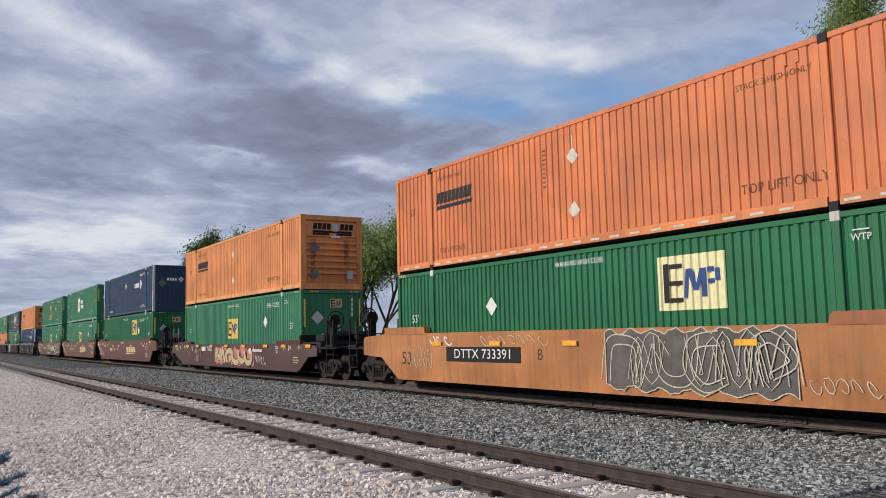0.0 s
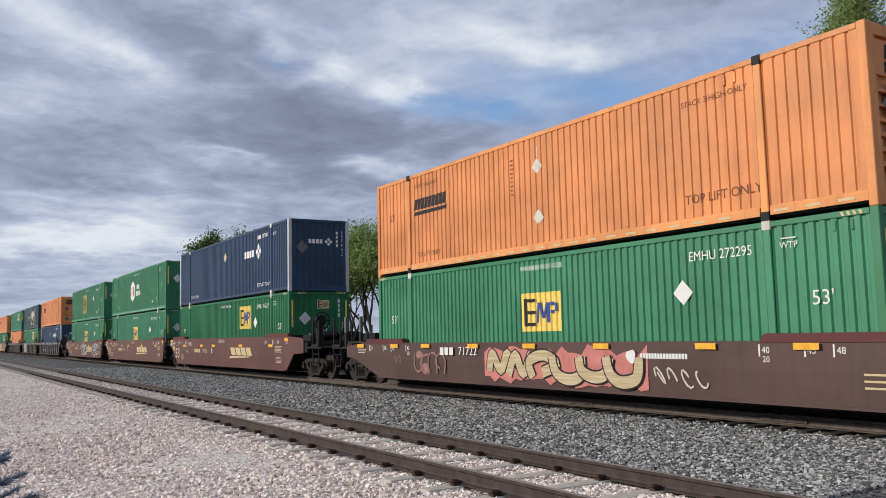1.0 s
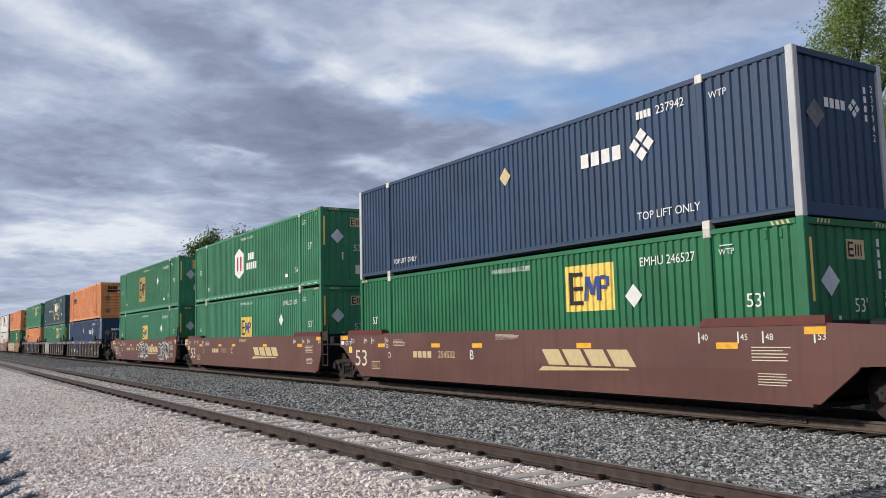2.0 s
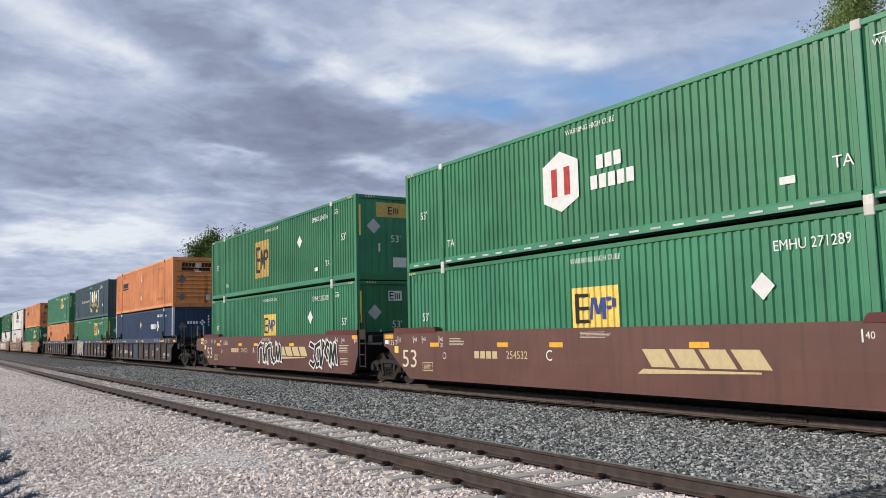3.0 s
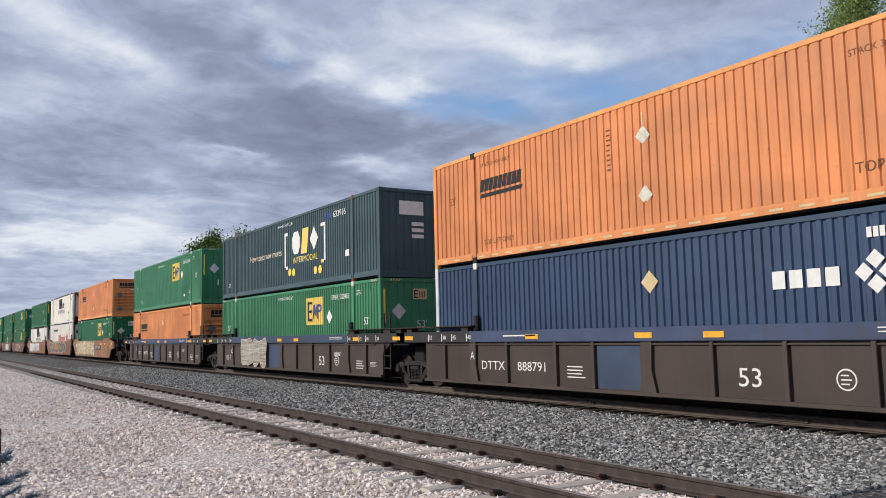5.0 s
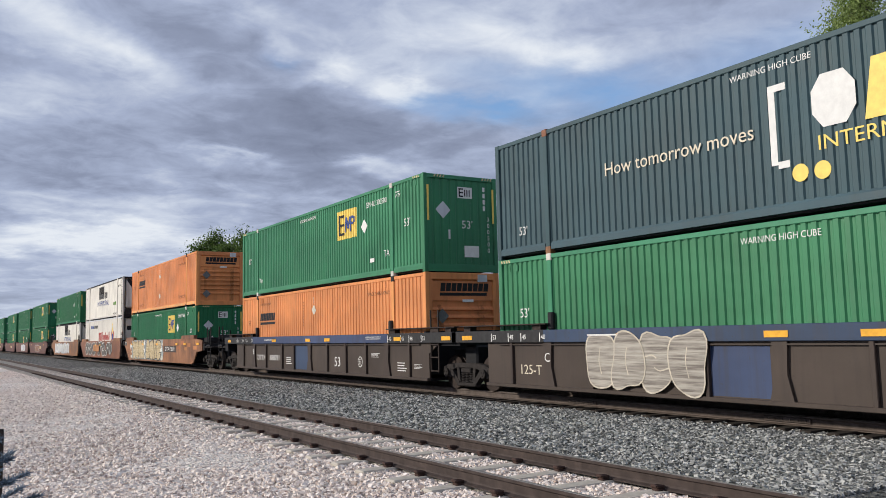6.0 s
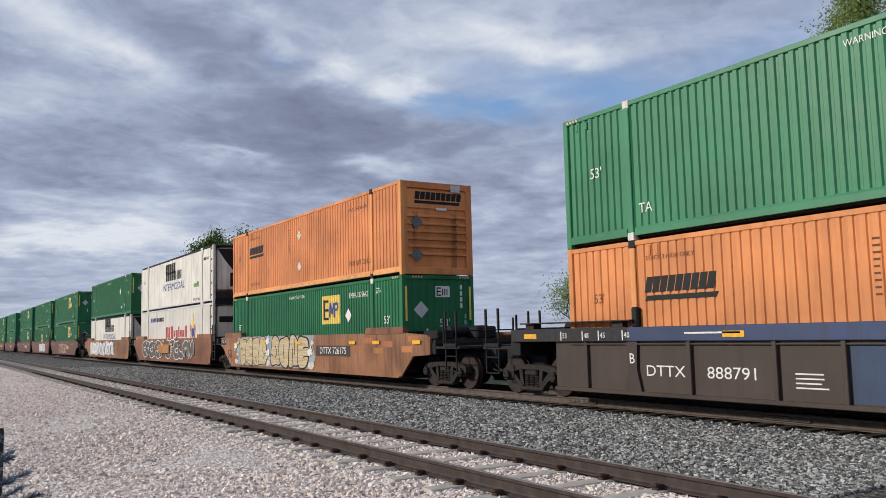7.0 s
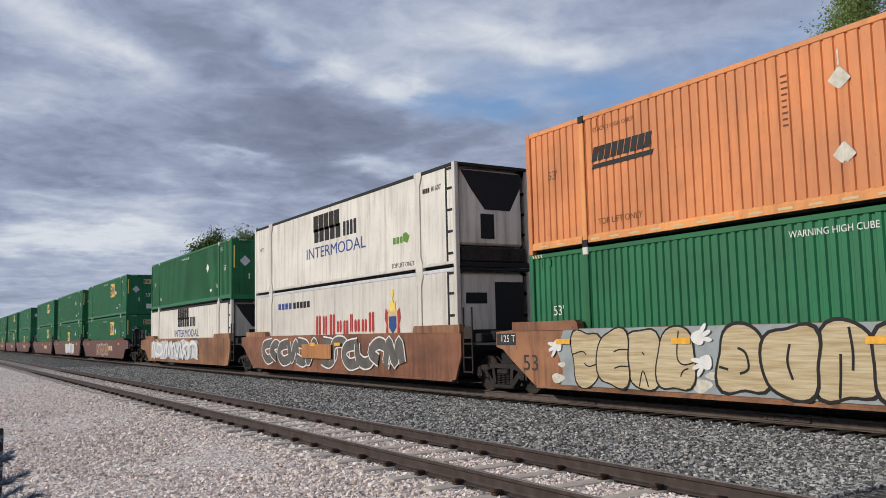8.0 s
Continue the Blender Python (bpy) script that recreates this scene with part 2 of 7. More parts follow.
# RAIL's brown made lighter, standing in for sunlight the car sides block
RAIL_MAIN = plain("sunlit_tone_rail_side", (0.115, 0.090, 0.076), 0.7, 0.2, 0.3, 6)
RAILHEAD = plain("worn_rail_head", (0.30, 0.265, 0.24), 0.45, 0.6, 0.2)
CLIP = plain("rusty_clip_iron", (0.055, 0.032, 0.026), 0.8, 0.2, 0.4)


def make_ground_material():
    m, t, b, co = bare("gravel_ground", 0.95)
    sep = t.nodes.new("ShaderNodeSeparateXYZ")
    link(t, co, sep.inputs[0])
    wob = math_node(t, "MULTIPLY", math_node(t, "SUBTRACT", noise_tex(t, co, 1.5, 4), 0.5), 0.5)
    x = math_node(t, "ADD", sep.outputs[0], wob)

    def chips(scale, stops):
        v = t.nodes.new("ShaderNodeTexVoronoi")
        v.inputs["Scale"].default_value = scale
        link(t, co, v.inputs["Vector"])
        s = t.nodes.new("ShaderNodeSeparateColor")
        link(t, v.outputs["Color"], s.inputs[0])
        return ramp(t, s.outputs[0], stops), v.outputs["Distance"]
    pale, d1 = chips(19, [(0.0, (0.34, 0.265, 0.235)), (0.4, (0.66, 0.585, 0.525)), (1.0, (0.88, 0.82, 0.75))])
    # darker than the loose ballast, painting the shade in the gaps between stones
    dark, d2 = chips(17, [(0.0, (0.02, 0.02, 0.02)), (0.5, (0.075, 0.074, 0.07)), (1.0, (0.26, 0.255, 0.24))])
    sand = mix(t, noise_tex(t, co, 0.7, 6), (0.61, 0.535, 0.475), (0.76, 0.69, 0.62))
    pale = mix(t, ramp(t, noise_tex(t, co, 0.45, 3), [(0.45, 0.0), (0.65, 0.6)]), pale, sand)
    grass = mix(t, noise_tex(t, co, 2.5, 6), (0.045, 0.06, 0.02), (0.12, 0.13, 0.05))
    c = mix(t, ramp(t, math_node(t, "SUBTRACT", x, 6.72), [(0.0, 0.0), (0.25, 1.0)]), pale, dark)
    c = mix(t, ramp(t, math_node(t, "MULTIPLY", math_node(t, "SUBTRACT", x, 16.6), 0.4), [(0.0, 0.0), (1.0, 1.0)]), c, grass)
    link(t, c, b.inputs["Base Color"])
    bumped(t, b, math_node(t, "ADD", d1, math_node(t, "MULTIPLY", noise_tex(t, co, 45, 3), 0.5)), 0.9, 0.05)
    return m


GROUND = make_ground_material()


def leaf(name, lo, hi):
    m, t, b, co = bare(name, 0.6)
    geo = t.nodes.new("ShaderNodeNewGeometry")
    c = mix(t, geo.outputs["Random Per Island"], lo, hi)
    c = mix(t, math_node(t, "MULTIPLY", noise_tex(t, co, 0.6, 3), 0.45), c, tuple(x * 0.55 for x in lo))
    link(t, c, b.inputs["Base Color"])
    tr = t.nodes.new("ShaderNodeBsdfTranslucent")
    link(t, c, tr.inputs[0])
    ms = t.nodes.new("ShaderNodeMixShader")
    ms.inputs[0].default_value = 0.45
    out = t.nodes["Material Output"]
    link(t, b.outputs[0], ms.inputs[1])
    link(t, tr.outputs[0], ms.inputs[2])
    link(t, ms.outputs[0], out.inputs[0])
    return m


LEAF = leaf("spring_leaves", (0.18, 0.26, 0.062), (0.45, 0.55, 0.20))
LEAF_DARK = leaf("dark_leaves", (0.06, 0.11, 0.022), (0.16, 0.24, 0.06))
BLOSSOM = leaf("pale_buds", (0.26, 0.30, 0.15), (0.55, 0.52, 0.42))
NEEDLE = leaf("blue_spruce_needles", (0.12, 0.17, 0.23), (0.34, 0.42, 0.50))
BARK = plain("grey_bark", (0.085, 0.070, 0.058), 0.9, 0, 0.35, 10)
# ---------------- mesh helpers ----------------
def mesh_of(name, bm, smooth=False):
    me = bpy.data.meshes.new(name)
    bm.normal_update()
    bm.to_mesh(me)
    bm.free()
    if smooth:
        for p in me.polygons:
            p.use_smooth = True
    return me


def put(name, me, material, parent=None, label="", m=None, kind=""):
    """One object on the mesh me (which may be shared), with a material of its own."""
    if not me.materials:
        me.materials.append(None)
    ob = new(name, me)
    if material is not None:
        ob.material_slots[0].link = "OBJECT"
        ob.material_slots[0].material = material
    if parent is not None:
        ob.parent = parent
    if m is not None:
        ob.matrix_basis = m
    return tagged(ob, label, kind=kind)


def part(name, bm, material, parent, label=""):
    return put(name, mesh_of(name, bm), material, parent, label)


def pieces(name, bm, material, parent, label=""):
    """Each loose piece of the bmesh as a part of its own."""
    bm.verts.index_update()
    bm.verts.ensure_lookup_table()
    seen, out = set(), None
    for v in bm.verts:
        if v.index in seen:
            continue
        stack, isle = [v], []
        seen.add(v.index)
        while stack:
            q = stack.pop()
            isle.append(q)
            for e in q.link_edges:
                o = e.other_vert(q)
                if o.index not in seen:
                    seen.add(o.index)
                    stack.append(o)
        num = {q.index: i for i, q in enumerate(isle)}
        fs = {f for q in isle for f in q.link_faces}
        fs = sorted(fs, key=lambda f: [q.index for q in f.verts])
        me = raw_mesh(name, [tuple(q.co) for q in isle], [[num[q.index] for q in f.verts] for f in fs])
        out = put(name, me, material, parent, label)
    bm.free()
    return out


def block(bm, x0, x1, y0, y1, z0, z1, bevel=0.0):
    g = bmesh.ops.create_cube(bm, size=1.0, matrix=Matrix.LocRotScale(((x0 + x1) / 2, (y0 + y1) / 2, (z0 + z1) / 2), None, (x1 - x0, y1 - y0, z1 - z0)))
    if bevel:
        es = list({e for v in g["verts"] for e in v.link_edges})
        bmesh.ops.bevel(bm, geom=es, offset=bevel, segments=1, affect="EDGES")
    return bm


def rod(bm, a, b, r, n=8, r2=None):
    a, b = Vector(a), Vector(b)
    d = b - a
    m = Matrix.Translation((a + b) / 2) @ d.to_track_quat("Z", "Y").to_matrix().to_4x4()
    bmesh.ops.create_cone(bm, cap_ends=True, segments=n, radius1=r, radius2=r if r2 is None else r2, depth=d.length, matrix=m)
    return bm


def prism(bm, pts, x0, x1):
    """A polygon in (y, z) pushed from x0 to x1."""
    a = [bm.verts.new((x0, y, z)) for y, z in pts]
    b = [bm.verts.new((x1, y, z)) for y, z in pts]
    n = len(pts)
    fs = [bm.faces.new(a), bm.faces.new(b[::-1])]
    for i in range(n):
        fs.append(bm.faces.new((a[i], b[i], b[(i + 1) % n], a[(i + 1) % n])))
    bmesh.ops.recalc_face_normals(bm, faces=fs)
    return bm


def raw_mesh(name, verts, faces):
    me = bpy.data.meshes.new(name)
    me.from_pydata(verts, [], faces)
    me.update()
    return me


# ---------------- ground ----------------
NEAR_X, MAIN_X = 6.12, 13.411
GAUGE = 0.7175
LINE_Z = 0.03             # the main line stands this much above the siding


def build_ground():
    prof = [(-2500, -0.5), (-200, -0.45), (-6, -0.42), (1.0, -0.36), (3.0, -0.30), (4.6, -0.235), (5.0, -0.222), (6.9, -0.215), (7.25, -0.11), (8.6, -0.12), (10.5, -0.16), (11.5, -0.20), (12.1, -0.20),
            (14.9, -0.20), (15.6, -0.3), (17.5, -1.0), (24, -1.1), (200, -1.1), (2500, -1.1)]
    ys = [-400, -30, -5, 0, 3] + [3 + 0.5 * i for i in range(1, 100)] + [60, 80, 120, 200, 400, 900, 2500, 4500]
    verts, faces = [], []
    xs = []
    for (x0, z0), (x1, z1) in zip(prof, prof[1:]):
        n = max(1, int((x1 - x0) / 0.45)) if -1 < x0 < 16 else 1
        xs += [(x0 + (x1 - x0) * i / n, z0 + (z1 - z0) * i / n) for i in range(n)]
    xs.append(prof[-1])
    for y in ys:
        for x, z in xs:
            dz = 0.03 * noise.noise((x * 0.9, y * 0.9, 0)) + 0.05 * noise.noise((x * 0.2, y * 0.2, 7)) if -5 < x < 4.5 else 0
            if 7.2 < x < 11.8:
                dz = 0.025 * noise.noise((x * 1.2, y * 1.2, 3))
            verts.append((x, y, z + dz))
    w = len(xs)
    for j in range(len(ys) - 1):
        for i in range(w - 1):
            faces.append((j * w + i, j * w + i + 1, (j + 1) * w + i + 1, (j + 1) * w + i))
    ob = put("ground", raw_mesh("ground", verts, faces), GROUND, None, "pale gravel lot and grey ballast reaching the horizon", kind="structure")
    return ob


build_ground()


def ground_z(x):
    return float(np.interp(x, [1.0, 3.0, 4.6, 5.0, 6.9, 7.25, 8.6, 10.5, 11.5, 12.1, 14.9], [-0.36, -0.30, -0.235, -0.222, -0.215, -0.11, -0.12, -0.16, -0.195, -0.20, -0.20]))


def scatter_stones(name, label, material, n, area, size, seed, sink=0.25):
    """Loose angular chips, each a lumpy block, in one mesh."""
    rng = np.random.RandomState(seed)
    x, y = area(rng, n)
    n = len(x)
    base = np.array([(i, j, k) for i in (-1, 1) for j in (-1, 1) for k in (-1, 1)], float) * 0.5
    quads = np.array([(0, 1, 3, 2), (4, 6, 7, 5), (0, 4, 5, 1), (2, 3, 7, 6), (0, 2, 6, 4), (1, 5, 7, 3)])
    v = base[None] * rng.uniform(0.6, 1.4, (n, 8, 3)) * (1 - 0.45 * rng.rand(n, 8, 1))
    s = size[0] * (size[1] / size[0]) ** rng.rand(n, 1, 1)
    v = v * s * np.stack([rng.uniform(0.8, 1.4, n), rng.uniform(0.8, 1.4, n), rng.uniform(0.55, 0.95, n)], 1)[:, None]
    a, b = rng.uniform(0, 2 * np.pi, n), rng.normal(0, 0.7, n)
    ca, sa, cb, sb = np.cos(a), np.sin(a), np.cos(b), np.sin(b)
    vx, vz = v[..., 0] * cb[:, None] + v[..., 2] * sb[:, None], -v[..., 0] * sb[:, None] + v[..., 2] * cb[:, None]
    px = vx * ca[:, None] - v[..., 1] * sa[:, None]
    py = vx * sa[:, None] + v[..., 1] * ca[:, None]
    z = np.array([ground_z(q) for q in x]) + s[:, 0, 0] * (0.3 - sink) + rng.uniform(0, 0.012, n)
    co = np.stack([px + x[:, None], py + y[:, None], vz + z[:, None]], -1).reshape(-1, 3)
    f = (quads[None] + (np.arange(n) * 8)[:, None, None]).reshape(-1)
    me = bpy.data.meshes.new(name)
    me.vertices.add(len(co))
    me.vertices.foreach_set("co", co.ravel())
    me.loops.add(len(f))
    me.loops.foreach_set("vertex_index", f)
    me.polygons.add(len(f) // 4)
    me.polygons.foreach_set("loop_start", np.arange(0, len(f), 4))
    me.update(calc_edges=True)
    me.shade_flat()
    return tagged(put(name, me, material, None, label), category="gravel", kind="stuff")


def wedge(x0, x1, y0, y1, keep=None):
    def area(rng, n):
        x, y = rng.uniform(x0, x1, n), y0 + (y1 - y0) * rng.rand(n) ** 1.9
        ok = (x > 0.06 * y - 0.2) & (x < 2.0 * y)
        if keep is not None:
            ok &= keep(x, y)
        return x[ok], y[ok]
    return area


TIE_GAP, TIE_0 = 0.8293, 5.746 - 3 * 0.8293


def off_sleepers(x, y):
    k = np.abs((y - TIE_0 + TIE_GAP / 2) % TIE_GAP - TIE_GAP / 2)
    inside = (np.abs(x - NEAR_X) < 1.32) & (k < 0.105)
    return ~inside & (np.abs(np.abs(x - NEAR_X) - GAUGE - 0.035) > 0.10)


scatter_stones("pale_gravel", "pale limestone chips scattered over the lot", PALE_STONE, 90000, wedge(0.3, 7.0, 6.0, 60.0, off_sleepers), (0.020, 0.060), 3)
scatter_stones("grey_ballast", "grey crushed granite ballast between the tracks", DARK_STONE, 84000, wedge(7.0, 12.45, 5.0, 58.0), (0.024, 0.060), 4)


# ---------------- tracks ----------------
def rail_mesh(y0, y1, head_only=False):
    side = [(-0.07, -0.178), (0.07, -0.178), (0.07, -0.165), (0.02, -0.15), (0.009, -0.13), (0.009, -0.052), (0.035, -0.036), (0.036, -0.010), (0.028, -0.004),
            (-0.028, -0.004), (-0.036, -0.010), (-0.035, -0.036), (-0.009, -0.052), (-0.009, -0.13), (-0.02, -0.15), (-0.07, -0.165)]
    if head_only:
        side = [(-0.027, -0.004), (0.027, -0.004), (0.022, 0.0), (-0.022, 0.0)]
    bm = bmesh.new()
    n = len(side)
    a = [bm.verts.new((x, y0, z)) for x, z in side]
    b = [bm.verts.new((x, y1, z)) for x, z in side]
    bm.faces.new(a), bm.faces.new(b[::-1])
    for i in range(n):
        bm.faces.new((a[i], b[i], b[(i + 1) % n], a[(i + 1) % n]))
    bmesh.ops.recalc_face_normals(bm, faces=bm.faces)
    return mesh_of("rail", bm)


def sleeper_mesh():
    bm = block(bmesh.new(), -1.30, 1.30, -0.125, 0.125, -0.36, -0.182, 0.02)
    return mesh_of("sleeper", bm)


def clip_mesh():
    """A sprung clip in its cast shoulder."""
    bm = block(bmesh.new(), -0.05, 0.05, -0.05, 0.05, -0.19, -0.145, 0.012)
    for dy in (-0.035, 0.0, 0.035):
        rod(bm, (-0.055, dy, -0.135), (0.055, dy, -0.140), 0.017, 7)
    rod(bm, (-0.05, -0.04, -0.135), (-0.05, 0.04, -0.125), 0.016, 7)
    return mesh_of("rail_clip", bm)


def build_near_track():
    tr = tagged(new("near_track"), "disused siding with brown rails on concrete sleepers", "railway track", kind="structure")
    tr.location = (NEAR_X, 0, 0)
    rm, hm = rail_mesh(-30, 420), rail_mesh(-30, 420, True)
    for s in (-1, 1):
        r = put("rail", rm, RAIL, tr, "rust-brown steel rail", pose(s * (GAUGE + 0.035), 0, 0))
        put("rail_head", hm, RAILHEAD, r, "worn grey running surface")
    sm, cm = sleeper_mesh(), clip_mesh()
    for i in range(-4, 110):
        y = TIE_0 + TIE_GAP * i
        sl = put("sleeper", sm, CONCRETE, tr, m=pose(0.02 * math.sin(i * 2.3), y, 0.004 * math.sin(i * 1.7)))
        if i < 60:
            for s in (-1, 1):
                for e in (-0.115, 0.115):
                    put("rail_clip", cm, CLIP, sl, m=pose(s * (GAUGE + 0.035) + e, 0, 0))


def build_main_track():
    tr = tagged(new("main_track"), "busy main line with heavy steel rails on dark timber sleepers", "railway track", kind="structure")
    tr.location = (MAIN_X, 0, LINE_Z)
    rm, hm = rail_mesh(-30, 420), rail_mesh(-30, 420, True)
    bar = block(bmesh.new(), -0.018, 0.018, -0.46, 0.46, -0.125, -0.045, 0.008)
    for k in range(6):
        rod(bar, (-0.035, -0.38 + 0.152 * k, -0.085), (0.02, -0.38 + 0.152 * k, -0.085), 0.016, 6)
    jm = mesh_of("joint_bar", bar)
    for s in (-1, 1):
        r = put("rail", rm, RAIL_MAIN, tr, "brown steel rail with a worn head", pose(s * (GAUGE + 0.035), 0, 0))
        put("rail_head", hm, RAILHEAD, r, "worn grey running surface")
        for y in (9.2, 14.45):
            put("joint_bar", jm, RAIL_MAIN, r, "bolted joint bar", pose(-0.03, y, 0))
    bm = block(bmesh.new(), -1.30, 1.30, -0.11, 0.11, -0.36, -0.172, 0.012)
    sm = mesh_of("sleeper", bm)
    for i in range(-10, 200):
        put("sleeper", sm, TIMBER, tr, m=pose(0.03 * math.sin(i * 1.9), 2 + 0.50 * i, 0.003 * math.sin(i * 2.7)))


build_near_track()
build_main_track()
# ---------------- freight containers ----------------
LEN, WID, HGT = 16.154, 2.591, 2.896
HL, HW = LEN / 2, WID / 2
POSTS = (1.98, 14.17)       # lifting posts, from the near end


def Y(s):
    """From the distance to a car's near end to its own y."""
    return s - HL


def ribs(s0, s1, kind):
    """The corrugated sheet's section: (s, depth inwards)."""
    if kind == "orange":
        pitch, seq = 0.212, ((0.0, 0.0), (0.70, 0.0), (0.79, 0.025), (0.91, 0.025))
    elif kind == "smooth":
        pitch, seq = 0.60, ((0.0, 0.0), (0.03, 0.004), (0.06, 0.0))
    else:
        pitch, seq = 0.192, ((0.0, 0.0), (0.46, 0.0), (0.60, 0.031), (0.86, 0.031))
    n = max(1, round((s1 - s0) / pitch))
    pitch = (s1 - s0) / n
    out = [(s0 + pitch * (i + f), d) for i in range(n) for f, d in seq]
    return out + [(s1, 0.0)]


BAYS = ((0.13, POSTS[0] - 0.09), (POSTS[0] + 0.09, POSTS[1] - 0.09), (POSTS[1] + 0.09, LEN - 0.13))
CACHE = {}


def cached(key, make):
    if key not in CACHE:
        CACHE[key] = make()
    return CACHE[key]


def side_mesh(kind, z0, z1):
    bm = bmesh.new()
    for s0, s1 in BAYS:
        prev = None
        for s, d in ribs(s0, s1, kind):
            x = -HW + 0.022 + d
            cur = [bm.verts.new((xx, Y(s), z)) for xx, z in ((x, z0), (x, z1))]
            if prev:
                bm.faces.new((prev[0], prev[1], cur[1], cur[0]))
            prev = cur
    bmesh.ops.recalc_face_normals(bm, faces=bm.faces)
    for f in bm.faces:
        if f.normal.x > 0:
            f.normal_flip()
    return mesh_of("side_wall", bm)


def rib_patch(kind, s0, s1, z0, z1, lift=0.005):
    """A painted or pasted field that follows the corrugated sheet."""
    bm = bmesh.new()
    for a, b in BAYS:
        prev = None
        sec = ribs(a, b, kind)
        inner = [(s, d) for s, d in sec if s0 < s < s1]
        if not (a < s1 and b > s0):
            continue

        def depth(q):
            return float(np.interp(q, [s for s, _ in sec], [d for _, d in sec]))
        lo, hi = max(a, s0), min(b, s1)
        for s, d in [(lo, depth(lo)), *inner, (hi, depth(hi))]:
            x = -HW + 0.022 + d - lift
            cur = [bm.verts.new((x, Y(s), z)) for z in (z0, z1)]
            if prev:
                bm.faces.new((prev[0], cur[0], cur[1], prev[1]))
            prev = cur
    return bm


SIDE_X = -HW + 0.022        # the sheet's outermost face on the seen side


def flat_shape(pts, x=SIDE_X - 0.006):
    """A flat painted shape on the seen side: pts as (s, z)."""
    bm = bmesh.new()
    f = bm.faces.new([bm.verts.new((x, Y(s), z)) for s, z in pts])
    f.normal_update()
    if f.normal.x > 0:
        f.normal_flip()
    return bm


def add_shape(bm, pts, x):
    f = bm.faces.new([bm.verts.new((x, Y(s), z)) for s, z in pts])
    f.normal_update()
    if f.normal.x > 0:
        f.normal_flip()


def end_shape(bm, pts, y=-HL - 0.004):
    f = bm.faces.new([bm.verts.new((x, y, z)) for x, z in pts])
    f.normal_update()
    if f.normal.y > 0:
        f.normal_flip()
    return bm


def rect(a, b, c, d):
    return [(a, c), (b, c), (b, d), (a, d)]


def word_mesh(text, height):
    """Lettering in the built-in font, lying in xy, centred, cap height about 0.7 of the size."""
    def make():
        cu = bpy.data.curves.new("lettering", "FONT")
        cu.body, cu.size, cu.align_x, cu.align_y = text, height / 0.7, "CENTER", "CENTER"
        cu.resolution_u = 3
        ob = bpy.data.objects.new("lettering", cu)
        me = bpy.data.meshes.new_from_object(ob)
        bpy.data.objects.remove(ob)
        bpy.data.curves.remove(cu)
        return me
    return cached(("word", text, height), make)


ON_SIDE = Matrix(((0, 0, -1, 0), (-1, 0, 0, 0), (0, 1, 0, 0), (0, 0, 0, 1)))
ON_END = Matrix(((1, 0, 0, 0), (0, 0, -1, 0), (0, 1, 0, 0), (0, 0, 0, 1)))


def word(text, s, z, height, material, parent, x=SIDE_X - 0.006, stretch=1.0, turn=0):
    me = word_mesh(text, height)
    return put("lettering", me, material, parent, m=Matrix.Translation((x, Y(s), z)) @ ON_SIDE @ pose(0, 0, 0, 0, 0, turn) @ Matrix.Diagonal((stretch, 1, 1, 1)))


def end_word(text, x, z, height, material, parent, y=-HL - 0.006, turn=0, stretch=1.0):
    me = word_mesh(text, height)
    return put("lettering", me, material, parent, m=Matrix.Translation((x, y, z)) @ ON_END @ pose(0, 0, 0, 0, 0, turn) @ Matrix.Diagonal((stretch, 1, 1, 1)))


def letter_blocks(s0, s1, z0, z1, n, x=SIDE_X - 0.006, slant=0.0, gap=0.22, skip=()):
    """A brand name as a row of plain blocks, from the far end s0 to the near end s1."""
    bm = bmesh.new()
    w = (s0 - s1) / n
    for i in range(n):
        if i in skip:
            continue
        a, b = s0 - w * (i + gap / 2), s0 - w * (i + 1 - gap / 2)
        add_shape(bm, [(a + slant, z0), (b + slant, z0), (b - slant, z1), (a - slant, z1)], x)
    return bm


def text_lines(s0, s1, z0, z1, rows, x, seed):
    """Small print that cannot be read, as bars."""
    rng = random.Random(seed)
    bm = bmesh.new()
    h = (z1 - z0) / rows
    for i in range(rows):
        add_shape(bm, rect(s0, s0 - (s0 - s1) * rng.uniform(0.7, 1.0), z0 + h * (i + 0.32), z0 + h * (i + 0.64)), x)
    return bm


def diamond(bm, s, z, r=0.22, x=SIDE_X - 0.008):
    add_shape(bm, [(s - r, z), (s, z - r), (s + r, z), (s, z + r)], x)
    return bm


